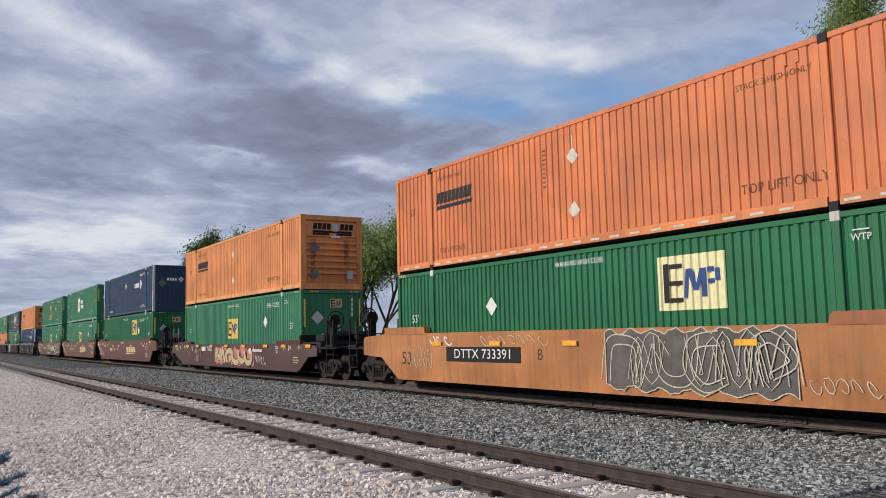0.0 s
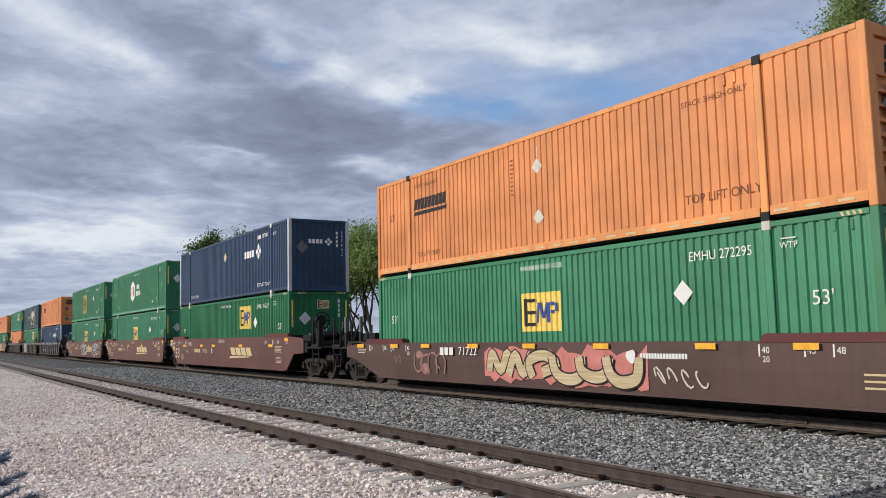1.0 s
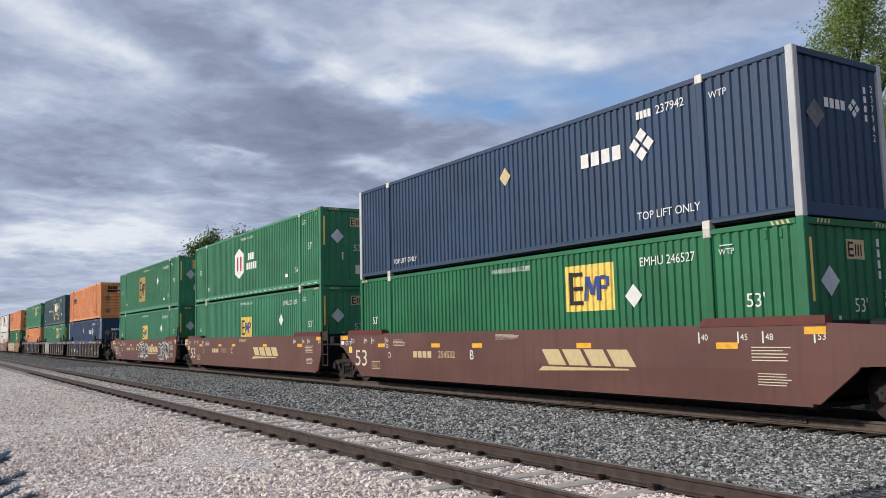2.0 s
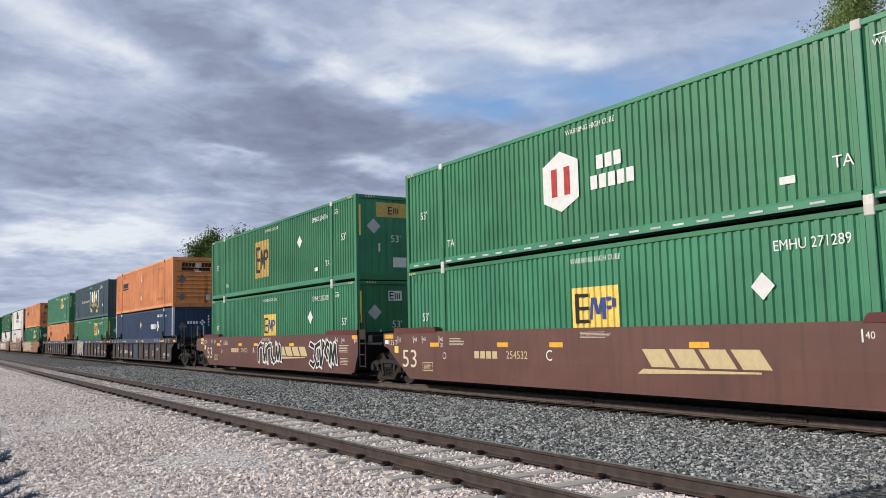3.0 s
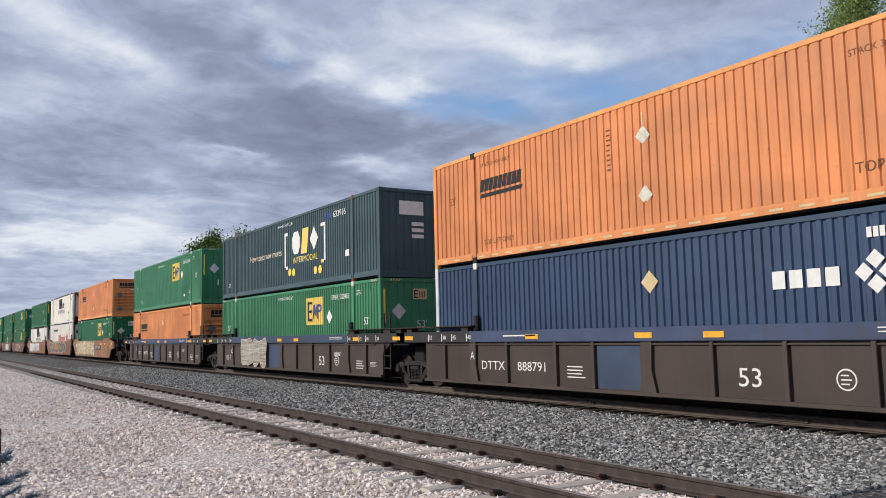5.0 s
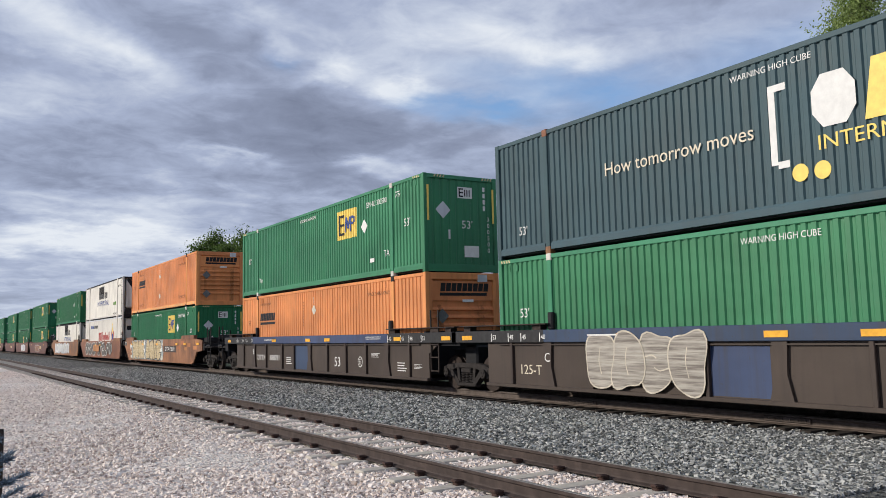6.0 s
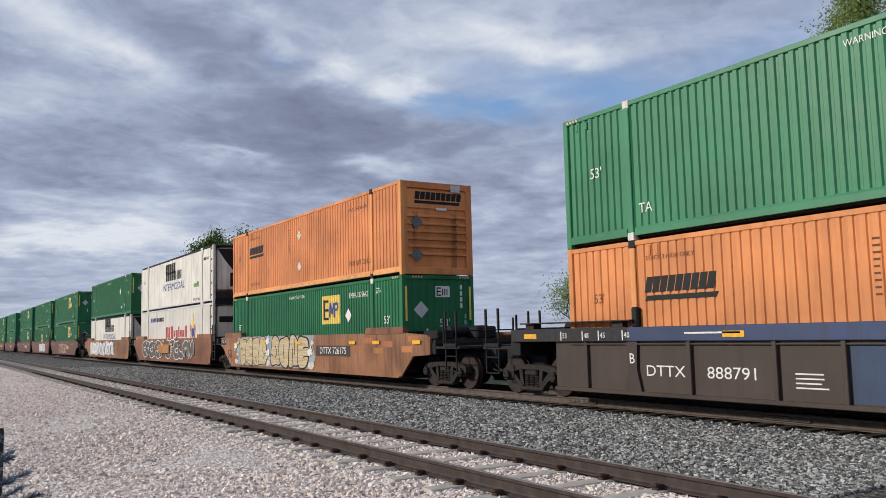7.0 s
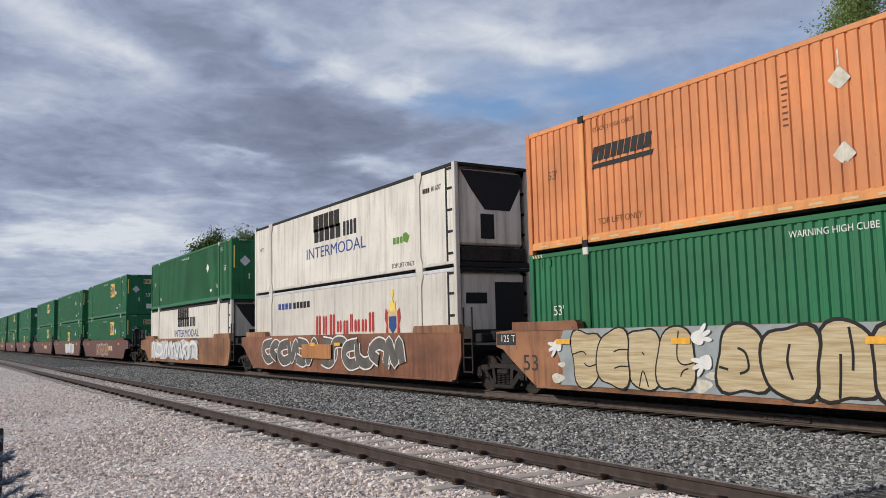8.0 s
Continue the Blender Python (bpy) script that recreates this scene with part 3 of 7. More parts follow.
def frame_meshes(kind):
    """Meshes of the parts that every box of a kind shares."""
    def make():
        out = {}
        out["corner_post"] = mesh_of("corner_post", block(bmesh.new(), -HW, -HW + 0.13, Y(0), Y(0.15), 0, HGT, 0.012))
        top = block(bmesh.new(), -HW + 0.004, -HW + 0.09, Y(0.15), Y(LEN - 0.15), HGT - 0.11, HGT - 0.01, 0.01)
        out["top_rail"] = mesh_of("top_rail", top)
        bot = bmesh.new()
        hgt = 0.27 if kind in ("orange", "green", "slate") else 0.2
        for s0, s1 in BAYS:
            prism_y = [(-HW + 0.002, 0.095), (-HW + 0.09, 0.095), (-HW + 0.09, hgt), (-HW + 0.03, hgt), (-HW + 0.004, hgt - 0.05)]
            a = [bot.verts.new((x, Y(s0 + 0.015), z)) for x, z in prism_y]
            b = [bot.verts.new((x, Y(s1 - 0.015), z)) for x, z in prism_y]
            n = len(a)
            bot.faces.new(a), bot.faces.new(b[::-1])
            for i in range(n):
                bot.faces.new((a[i], b[i], b[(i + 1) % n], a[(i + 1) % n]))
        bmesh.ops.recalc_face_normals(bot, faces=bot.faces)
        out["bottom_rail"] = mesh_of("bottom_rail", bot)
        out["lift_post"] = mesh_of("lift_post", block(bmesh.new(), -HW - 0.004, -HW + 0.12, -0.075, 0.075, 0.0, HGT, 0.012))
        cast = block(bmesh.new(), -HW - 0.012, -HW + 0.15, -0.088, 0.088, -0.085, 0.085, 0.012)
        out["corner_casting"] = mesh_of("corner_casting", cast)
        hole = bmesh.new()
        rod(hole, (-HW - 0.016, 0, 0), (-HW + 0.02, 0, 0), 0.036, 10)
        out["casting_hole"] = mesh_of("casting_hole", hole)
        roof = bmesh.new()
        prev = None
        n = 70
        for i in range(n * 2 + 1):
            s, z = 0.05 + (LEN - 0.1) * i / (2 * n), HGT - (0.012 if i % 2 else 0.035)
            cur = [roof.verts.new((x, Y(s), z)) for x in (-HW + 0.05, HW - 0.05)]
            if prev:
                roof.faces.new((prev[0], prev[1], cur[1], cur[0]))
            prev = cur
        bmesh.ops.recalc_face_normals(roof, faces=roof.faces)
        out["roof"] = mesh_of("roof", roof)
        out["floor"] = mesh_of("floor", block(bmesh.new(), -HW + 0.1, HW - 0.1, Y(0.1), Y(LEN - 0.1), 0.06, 0.16))
        out["side_wall"] = side_mesh(kind, hgt - 0.02, HGT - 0.10)
        return out
    return cached(("frame", kind), make)


def end_mesh(kind):
    """The folded sheet of an end wall: lying ribs on the orange boxes, upright ones on the rest."""
    def make():
        bm = bmesh.new()
        y = Y(0)
        prev = None
        if kind == "orange":
            sec = [(0.10, 0.085)]
            for k in range(6):
                z = 0.60 + 0.235 * k
                sec += [(z - 0.06, 0.085), (z, 0.085), (z + 0.015, 0.012), (z + 0.05, 0.012), (z + 0.12, 0.085)]
            sec += [(2.06, 0.085), (2.07, 0.030), (HGT - 0.26, 0.030), (HGT - 0.25, 0.085), (HGT - 0.06, 0.085)]
            for z, d in sec:
                cur = [bm.verts.new((x, y + d, z)) for x in (-HW + 0.10, HW - 0.10)]
                if prev:
                    bm.faces.new((prev[0], prev[1], cur[1], cur[0]))
                prev = cur
        else:
            n = 9
            w = (WID - 0.2) / n
            sec = []
            for k in range(n):
                x = -HW + 0.1 + w * k
                sec += [(x, 0.07), (x + 0.12 * w, 0.07), (x + 0.2 * w, 0.042), (x + 0.8 * w, 0.042), (x + 0.88 * w, 0.07)]
            sec.append((HW - 0.1, 0.07))
            for x, d in sec:
                cur = [bm.verts.new((x, y + d, z)) for z in (0.10, HGT - 0.06)]
                if prev:
                    bm.faces.new((prev[0], cur[0], cur[1], prev[1]))
                prev = cur
        me = mesh_of("end_wall", bm)
        return me
    return cached(("end", kind), make)


def end_frame(ob, kind, material, m):
    """Header, sill and, on orange boxes, side stiles of an end wall."""
    y = Y(0)
    top = 0.21 if kind == "orange" else 0.13
    put("end_header", cached(("eh", kind), lambda: mesh_of("end_header", block(bmesh.new(), -HW + 0.12, HW - 0.12, y + 0.005, y + 0.09, HGT - top, HGT - 0.01, 0.01))), material, ob, m=m)
    put("end_sill", cached(("es", kind), lambda: mesh_of("end_sill", block(bmesh.new(), -HW + 0.12, HW - 0.12, y + 0.005, y + 0.09, 0.02, 0.24, 0.01))), material, ob, m=m)
    if kind == "orange":
        for sx in (-1, 1):
            put("end_stile", cached(("et", sx), lambda: mesh_of("end_stile", block(bmesh.new(), sx * (HW - 0.17) - 0.06, sx * (HW - 0.17) + 0.06, y + 0.002, y + 0.07, 0.22, HGT - 0.2, 0.01))), material, ob, m=m)


ORANGE_END = [(0.10, 0.085)]
for k in range(6):
    z = 0.60 + 0.235 * k
    ORANGE_END += [(z - 0.06, 0.085), (z, 0.085), (z + 0.015, 0.012), (z + 0.05, 0.012), (z + 0.12, 0.085)]


def end_stain(ob, x0, x1, z0, z1, material):
    """A stain that runs down over the ribs of an orange end wall."""
    zs, ds = [q for q, _ in ORANGE_END], [q for _, q in ORANGE_END]
    bm = bmesh.new()
    prev = None
    for z in sorted([z0, z1, *[q for q in zs if z0 < q < z1]]):
        cur = [bm.verts.new((x, Y(0) + float(np.interp(z, zs, ds)) - 0.003, z)) for x in (x0, x1)]
        if prev:
            bm.faces.new((prev[0], prev[1], cur[1], cur[0]))
        prev = cur
    part("soot_streak", bm, material, ob, "dark soot streak")


FLIP_X = pose(0, 0, 0, 0, 0, 180)


def box_body(ob, kind, material, post=None, casting=None):
    """The frame, sheets and castings of a corrugated box."""
    fm = frame_meshes(kind)
    post = post or material
    back = FLIP_X
    for m in (None, back):
        put("side_wall", fm["side_wall"], material, ob, m=m)
        put("top_rail", fm["top_rail"], material, ob, m=m)
        put("bottom_rail", fm["bottom_rail"], material, ob, m=m)
        ek = kind if m is None and kind == "orange" else "green"
        put("end_wall", end_mesh(ek), material, ob, m=m)
        end_frame(ob, ek, material, m)
    for sx in (0, 1):
        m = pose(sx * (WID - 0.13), 0, 0)
        put("corner_post", fm["corner_post"], post, ob, m=m)
        put("corner_post", fm["corner_post"], post, ob, m=back @ m)
        for s in POSTS:
            m = pose(0, Y(s), 0) if not sx else back @ pose(0, -Y(s), 0)
            lp = put("lift_post", fm["lift_post"], material, ob, m=m)
            if not sx:
                for z in (0.08, HGT - 0.075):
                    cc = put("corner_casting", fm["corner_casting"], casting or material, lp, m=pose(0, 0, z))
    put("roof", fm["roof"], material, ob)
    put("floor", fm["floor"], BLACK, ob)


def orange_box(style="plain_sign", tape_mat=None, coat=ORANGE_PALE):
    ob = tagged(new("shipping_container"), "orange corrugated steel container with black markings, weathered", "container", "double-stacked containers")
    box_body(ob, "orange", coat, None, BLACK)
    pieces("brand_mark", letter_blocks(13.85, 12.12, 1.82, 2.13, 9, slant=0.04, gap=0.13), MARK_BLACK, ob, "black name panel")
    part("brand_underline", flat_shape([(13.88, 1.66), (12.12, 1.66), (12.06, 1.76), (13.82, 1.76)]), MARK_BLACK, ob)
    d = bmesh.new()
    for z, bite in ((2.07, 0.05), (0.86, 0.10)):
        # paper torn at its lower tip
        add_shape(d, [(8.30, z + 0.02), (8.14, z - 0.14), (8.10, z - 0.20 + bite), (8.05, z - 0.13), (7.90, z - 0.01), (8.08, z + 0.21), (8.13, z + 0.19)], SIDE_X - 0.008)
    pieces("placard_holder", d, MARK_PAPER, ob, "torn pale diamond placard")
    part("patch_run", flat_shape(rect(8.115, 8.085, 2.30, 2.56)), MARK_PAPER, ob, "pale vertical dash")
    word("TOP LIFT ONLY", 2.86, 0.60, 0.17, FADED, ob)
    word("TOP LIFT ONLY", 13.1, 0.50, 0.13, FADED, ob)
    word("STACK 3 HIGH ONLY", 2.95, 2.42, 0.11, FADED, ob)
    word("STACK 3 HIGH ONLY", 13.2, 2.50, 0.09, FADED, ob)
    word("53'", 15.2, 1.75, 0.20, FADED, ob)
    pieces("number_column", text_lines(9.15, 9.02, 1.5, 2.45, 9, SIDE_X - 0.006, 4), FADED, ob)
    hooks = bmesh.new()
    for s in (2.45, 2.68, 13.5, 13.7):
        block(hooks, SIDE_X - 0.02, SIDE_X + 0.03, Y(s - 0.03), Y(s + 0.03), 2.56, 2.76, 0.008)
    pieces("lashing_ring", hooks, coat, ob)
    tape = bmesh.new()
    s = 0.5
    while s < LEN - 0.4:
        if all(abs(s - p) > 0.3 for p in POSTS):
            add_shape(tape, rect(s + 0.14, s - 0.14, 0.135, 0.18), -HW - 0.003)
        s += 0.58
    pieces("reflective_tape", tape, tape_mat or MARK_CREAM, ob, "worn pale reflective tape")
    for x0, x1, m in ((0.52, 0.74, SOOT), (-0.86, -0.68, SOOT)):
        end_stain(ob, x0, x1, 0.12, 1.95, m)
    # the near end: sign board, plates, placards
    e = bmesh.new()
    w = 1.7 / 9
    for i in range(9):
        if style == "patched_sign" and i in (4, 5):
            continue
        a = -0.80 + w * i
        end_shape(e, [(a + 0.012, 2.34), (a + w - 0.012, 2.34), (a + w + 0.02, 2.58), (a + 0.044, 2.58)], Y(0) + 0.025)
    end_shape(e, rect(-0.80, 0.85, 2.21, 2.30), Y(0) + 0.025)
    if style == "patched_sign":
        end_shape(e, rect(-0.80, -0.1, 2.12, 2.205), Y(0) + 0.025)
        end_shape(e, rect(0.2, 0.85, 2.12, 2.205), Y(0) + 0.025)
    pieces("end_sign", e, MARK_BLACK, ob, "black name panel on the end wall")
    p = block(bmesh.new(), -0.03, 0.35, Y(0) + 0.0, Y(0) + 0.02, 2.02, 2.10, 0.004)
    part("light_bar", p, MARK_WHITE, ob)
    p = bmesh.new()
    for z in (1.62, 0.62):
        end_shape(p, [(-0.98 + 0.24, z - 0.22), (-0.98 + 0.46, z), (-0.98 + 0.24, z + 0.22), (-0.98 + 0.02, z)], Y(0) + 0.004)
    pieces("end_placard", p, PLATE, ob, "grey diamond placard")
    p = block(bmesh.new(), 0.62, 0.86, Y(0) - 0.01, Y(0) + 0.03, 0.42, 0.74, 0.006) if style == "patched_sign" else block(bmesh.new(), 0.52, 0.86, Y(0) - 0.01, Y(0) + 0.03, 2.62, 2.84, 0.006)
    part("document_holder", p, SILVER, ob, "grey document box")
    if style == "patched_sign":
        part("sign_patch", block(bmesh.new(), 0.02, 0.28, Y(0) + 0.0, Y(0) + 0.022, 2.28, 2.56, 0.004), SILVER, ob, "unpainted metal patch")
    return ob


def green_box(square=None, number="", dot=3.9, warn=None, dark_square=False, panel=True, column="300500", detail=True, coat=None, field=None, end_field=None):
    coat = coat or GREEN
    ob = tagged(new("shipping_container"), "green corrugated steel container with white markings", "container", "double-stacked containers")
    box_body(ob, "green", coat, None, WHITE)
    if square:
        a, b, z0, z1 = square
        sq = part("logo_field", rib_patch("green", b, a, z0, z1), field or MARK_YELLOW, ob, "yellow square sticker")
        w, h = a - b, z1 - z0
        bm = bmesh.new()
        x = SIDE_X - 0.010
        add_shape(bm, rect(a - 0.09 * w, a - 0.175 * w, z0 + 0.14 * h, z0 + 0.86 * h), x)
        for f in (0.14, 0.45, 0.76):
            add_shape(bm, rect(a - 0.18 * w, a - 0.385 * w, z0 + f * h, z0 + (f + 0.085) * h), x)
        pieces("logo_bar", bm, MARK_BLACK, sq, "black bars")
        bm = bmesh.new()
        lo, hi, low = z0 + 0.22 * h, z0 + 0.74 * h, z0 + 0.34 * h

        def slat(f0, f1, za, zb, wide):
            """A leaning stripe from (f0, za) up to (f1, zb)."""
            add_shape(bm, [(a - f0 * w, za), (a - (f0 + wide) * w, za), (a - (f1 + wide) * w, zb), (a - f1 * w, zb)], x - 0.003 * f1)
        slat(0.40, 0.44, lo, hi, 0.055)
        slat(0.545, 0.455, low, hi, 0.075)
        slat(0.565, 0.645, low, hi - 0.01 * h, 0.055)
        slat(0.665, 0.665, lo, hi - 0.01 * h, 0.075)
        slat(0.755, 0.755, hi - 0.09 * h, hi, 0.10)
        slat(0.865, 0.865, hi - 0.24 * h, hi - 0.03 * h, 0.06)
        slat(0.755, 0.755, hi - 0.29 * h, hi - 0.21 * h, 0.10)
        pieces("logo_stripe", bm, MARK_BLUE if not dark_square else MARK_BLACK, sq, "blue stripes")
    if dot:
        d = diamond(bmesh.new(), dot, 1.78, 0.24)
        pieces("placard_holder", d, MARK_WHITE, ob, "white diamond placard")
    if detail:
        if number:
            word("EMHU " + number, 3.0, 2.43, 0.18, MARK_WHITE, ob, stretch=0.92)
        word("WARNING HIGH CUBE", warn or 8.1, 2.60, 0.115, MARK_WHITE, ob, stretch=0.92)
        word("53'", 1.02, 1.55, 0.24, MARK_WHITE, ob)
        word("53'", 15.15, 1.55, 0.22, MARK_WHITE, ob)
        word("WTP", 1.58, 2.45, 0.11, MARK_WHITE, ob)
        part("mark_overline", flat_shape(rect(1.72, 1.44, 2.56, 2.58)), MARK_WHITE, ob)
        word("TA", 2.35, 0.75, 0.20, MARK_WHITE, ob)
        word("TA", 13.75, 0.62, 0.20, MARK_WHITE, ob)
        part("data_plate", flat_shape(rect(3.5, 3.2, 0.55, 0.68)), MARK_WHITE, ob)
    tape = bmesh.new()
    for s0 in (0.25, 15.65):
        for k in range(4):
            add_shape(tape, [(s0 + 0.1 * k, 2.80), (s0 + 0.1 * k + 0.05, 2.80), (s0 + 0.1 * k + 0.08, 2.87), (s0 + 0.1 * k + 0.03, 2.87)], -HW - 0.001)
    pieces("hazard_stripe", tape, MARK_CREAM, ob)
    rings = bmesh.new()
    for s in (0.45, 0.75, 15.4, 15.7):
        block(rings, SIDE_X - 0.012, SIDE_X + 0.04, Y(s - 0.03), Y(s + 0.03), 2.58, 2.74, 0.008)
    pieces("lashing_ring", rings, coat, ob)
    # near end
    y = Y(0) + 0.04
    e = bmesh.new()
    end_shape(e, rect(-0.10, 0.42, 2.22, 2.56) if not end_field else rect(-0.52, 0.66, 2.16, 2.66), y)
    lf = part("end_logo", e, end_field if end_field else MARK_WHITE if number and int(number) % 2 == 0 else MARK_CREAM, ob, "pale logo sticker")
    e = bmesh.new()
    end_shape(e, rect(-0.06, -0.02, 2.26, 2.52), y - 0.004)
    for z in (2.26, 2.37, 2.48):
        end_shape(e, rect(-0.02, 0.10, z, z + 0.04), y - 0.004)
    for x in (0.14, 0.22, 0.30):
        end_shape(e, rect(x, x + 0.035, 2.28, 2.48), y - 0.004)
    pieces("end_logo_bar", e, MARK_BLACK, lf)
    e = bmesh.new()
    end_shape(e, [(-0.62, 1.58), (-0.36, 1.84), (-0.62, 2.10), (-0.88, 1.84)], y - 0.004)
    pieces("end_placard", e, SILVER, ob, "silver diamond placard")
    if detail:
        end_word("53'", 0.22, 1.42, 0.24, MARK_WHITE, ob, y - 0.003)
        for i, ch in enumerate(column):
            end_word(ch, 0.98, 1.62 - 0.19 * i, 0.13, MARK_WHITE, ob, y - 0.003)
        e = bmesh.new()
        for i in range(4):
            end_shape(e, rect(0.80, 0.88, 2.46 - 0.19 * i, 2.60 - 0.19 * i), y - 0.003)
        end_shape(e, rect(-0.45, -0.38, 0.98, 1.26), y - 0.003)
        end_shape(e, rect(0.10, 0.62, 0.46, 0.80), y - 0.003)
        pieces("end_mark", e, MARK_WHITE, ob)
        e = bmesh.new()
        for x in (-1.16, 1.14):
            end_shape(e, rect(x - 0.035, x + 0.035, 1.5, 2.55), y - 0.046)
        pieces("height_strip", e, MARK_YELLOW, ob, "yellow warning strips")
        e = bmesh.new()
        for x in (-0.95, 0.75):
            for k in range(4):
                end_shape(e, [(x + 0.1 * k, 2.80), (x + 0.1 * k + 0.05, 2.80), (x + 0.1 * k + 0.08, 2.87), (x + 0.1 * k + 0.03, 2.87)], Y(0) - 0.002)
        pieces("hazard_stripe", e, MARK_CREAM, ob)
    return ob


def navy_box(number):
    ob = tagged(new("shipping_container"), "navy blue corrugated steel container with silver corner posts", "container", "double-stacked containers")
    box_body(ob, "navy", NAVY, SILVER, WHITE)
    bm = letter_blocks(5.35, 4.05, 1.72, 2.02, 4, gap=0.25)
    pieces("brand_mark", bm, MARK_WHITE, ob, "white name mark")
    bm = bmesh.new()
    for k, (ds, dz) in enumerate(((0, 0.19), (0.19, 0), (0, -0.19), (-0.19, 0))):
        diamond(bm, 3.50 + ds, 1.90 + dz, 0.15)
    pieces("brand_emblem", bm, MARK_WHITE, ob, "pale emblem of four diamonds")
    pieces("placard_holder", diamond(bmesh.new(), 8.1, 2.03, 0.23), MARK_CREAM, ob, "pale diamond placard")
    pieces("owner_mark", letter_blocks(3.62, 3.2, 2.42, 2.58, 4), MARK_WHITE, ob)
    word(number, 2.72, 2.50, 0.17, MARK_WHITE, ob)
    word("WTP", 1.58, 2.45, 0.13, MARK_WHITE, ob)
    word("TOP LIFT ONLY", 2.9, 0.45, 0.16, MARK_WHITE, ob)
    word("TOP LIFT ONLY", 13.2, 0.40, 0.14, MARK_WHITE, ob)
    y = Y(0) + 0.04
    e = bmesh.new()
    for i in range(4):
        end_shape(e, rect(-0.45 + 0.16 * i, -0.33 + 0.16 * i, 1.93, 2.10), y - 0.004)
    for dx, dz in ((0, 0.1), (0.1, 0), (0, -0.1), (-0.1, 0)):
        end_shape(e, [(0.42 + dx, 2.01 + dz - 0.075), (0.42 + dx + 0.075, 2.01 + dz), (0.42 + dx, 2.01 + dz + 0.075), (0.42 + dx - 0.075, 2.01 + dz)], y - 0.004)
    pieces("end_brand_mark", e, MARK_WHITE, ob, "white name mark on the end wall")
    e = bmesh.new()
    end_shape(e, [(-0.72, 1.52), (-0.46, 1.78), (-0.72, 2.04), (-0.98, 1.78)], y - 0.004)
    pieces("end_placard", e, PLATE, ob, "dark grey diamond placard")
    e = bmesh.new()
    for i in range(4):
        end_shape(e, rect(0.74, 0.82, 2.32 - 0.17 * i, 2.44 - 0.17 * i), y - 0.003)
    pieces("end_mark", e, MARK_WHITE, ob)
    for i, ch in enumerate(number):
        end_word(ch, 1.0, 2.42 - 0.18 * i, 0.13, MARK_WHITE, ob, y - 0.003)
    return ob


def slate_box():
    ob = tagged(new("shipping_container"), "dark slate corrugated container with large white and yellow lettering", "container", "double-stacked containers")
    box_body(ob, "slate", SLATE, None, RUST)
    x = SIDE_X - 0.006
    bm = bmesh.new()
    add_shape(bm, rect(8.15, 8.02, 0.92, 2.30), x)
    add_shape(bm, rect(8.02, 7.80, 2.18, 2.30), x)
    add_shape(bm, rect(8.02, 7.80, 0.85, 0.97), x)
    add_shape(bm, rect(4.32, 4.19, 0.92, 2.30), x)
    add_shape(bm, rect(4.60, 4.32, 2.18, 2.30), x)
    pieces("bracket_upper", bm, MARK_WHITE, ob, "white square brackets")
    bm = bmesh.new()
    add_shape(bm, rect(4.60, 4.32, 0.85, 0.97), x)
    for s, z in ((7.62, 0.72), (7.22, 0.70), (5.1, 0.62), (4.68, 0.62)):
        add_shape(bm, [(s + 0.15 * math.cos(a), z + 0.15 * math.sin(a)) for a in np.linspace(0, 2 * np.pi, 20)[:-1]], x)
    pieces("yellow_dot", bm, MARK_YELLOW, ob, "yellow dots")
    # the brand as three plain blocks
    z0, z1 = 1.38, 2.25
    pieces("brand_mark", flat_shape([(7.16, z0), (6.76, z0), (6.58, z0 + 0.25), (6.58, z1 - 0.25), (6.76, z1), (7.16, z1), (7.34, z1 - 0.25), (7.34, z0 + 0.25)], x), MARK_WHITE, ob, "white brand octagon")
    pieces("brand_mark", flat_shape([(6.46, z0 - 0.04), (5.88, z0 - 0.04), (5.72, z1 + 0.04), (6.30, z1 + 0.04)], x), MARK_YELLOW, ob, "yellow brand block")
    pieces("brand_mark", flat_shape([(5.60, z0 + 0.43), (5.22, z0), (4.84, z0 + 0.43), (5.22, z1)], x), MARK_WHITE, ob, "white brand lozenge")
    word("INTERMODAL", 6.09, 1.13, 0.24, MARK_YELLOW, ob, stretch=1.12)
    word("How tomorrow moves", 10.35, 1.58, 0.28, MARK_BONE, ob)
    word("633916", 3.0, 2.45, 0.22, MARK_WHITE, ob, stretch=1.1)
    pieces("owner_mark", letter_blocks(4.2, 3.65, 2.36, 2.55, 4), MARK_BLUE, ob)
    word("WARNING HIGH CUBE", 8.1, 2.62, 0.11, MARK_WHITE, ob)
    part("data_plate", flat_shape(rect(2.55, 2.25, 0.9, 1.12)), MARK_WHITE, ob)
    word("53'", 15.1, 0.62, 0.2, MARK_WHITE, ob)
    y = Y(0) + 0.035
    e = bmesh.new()
    end_shape(e, rect(-0.55, 0.35, 2.05, 2.5), y)
    part("end_board", e, MARK_WHITE, ob, "white name board")
    e = bmesh.new()
    for z in (1.7, 1.5, 1.3):
        end_shape(e, rect(-0.1, 0.35, z, z + 0.12), y)
    pieces("end_mark", e, MARK_WHITE, ob)
    return ob


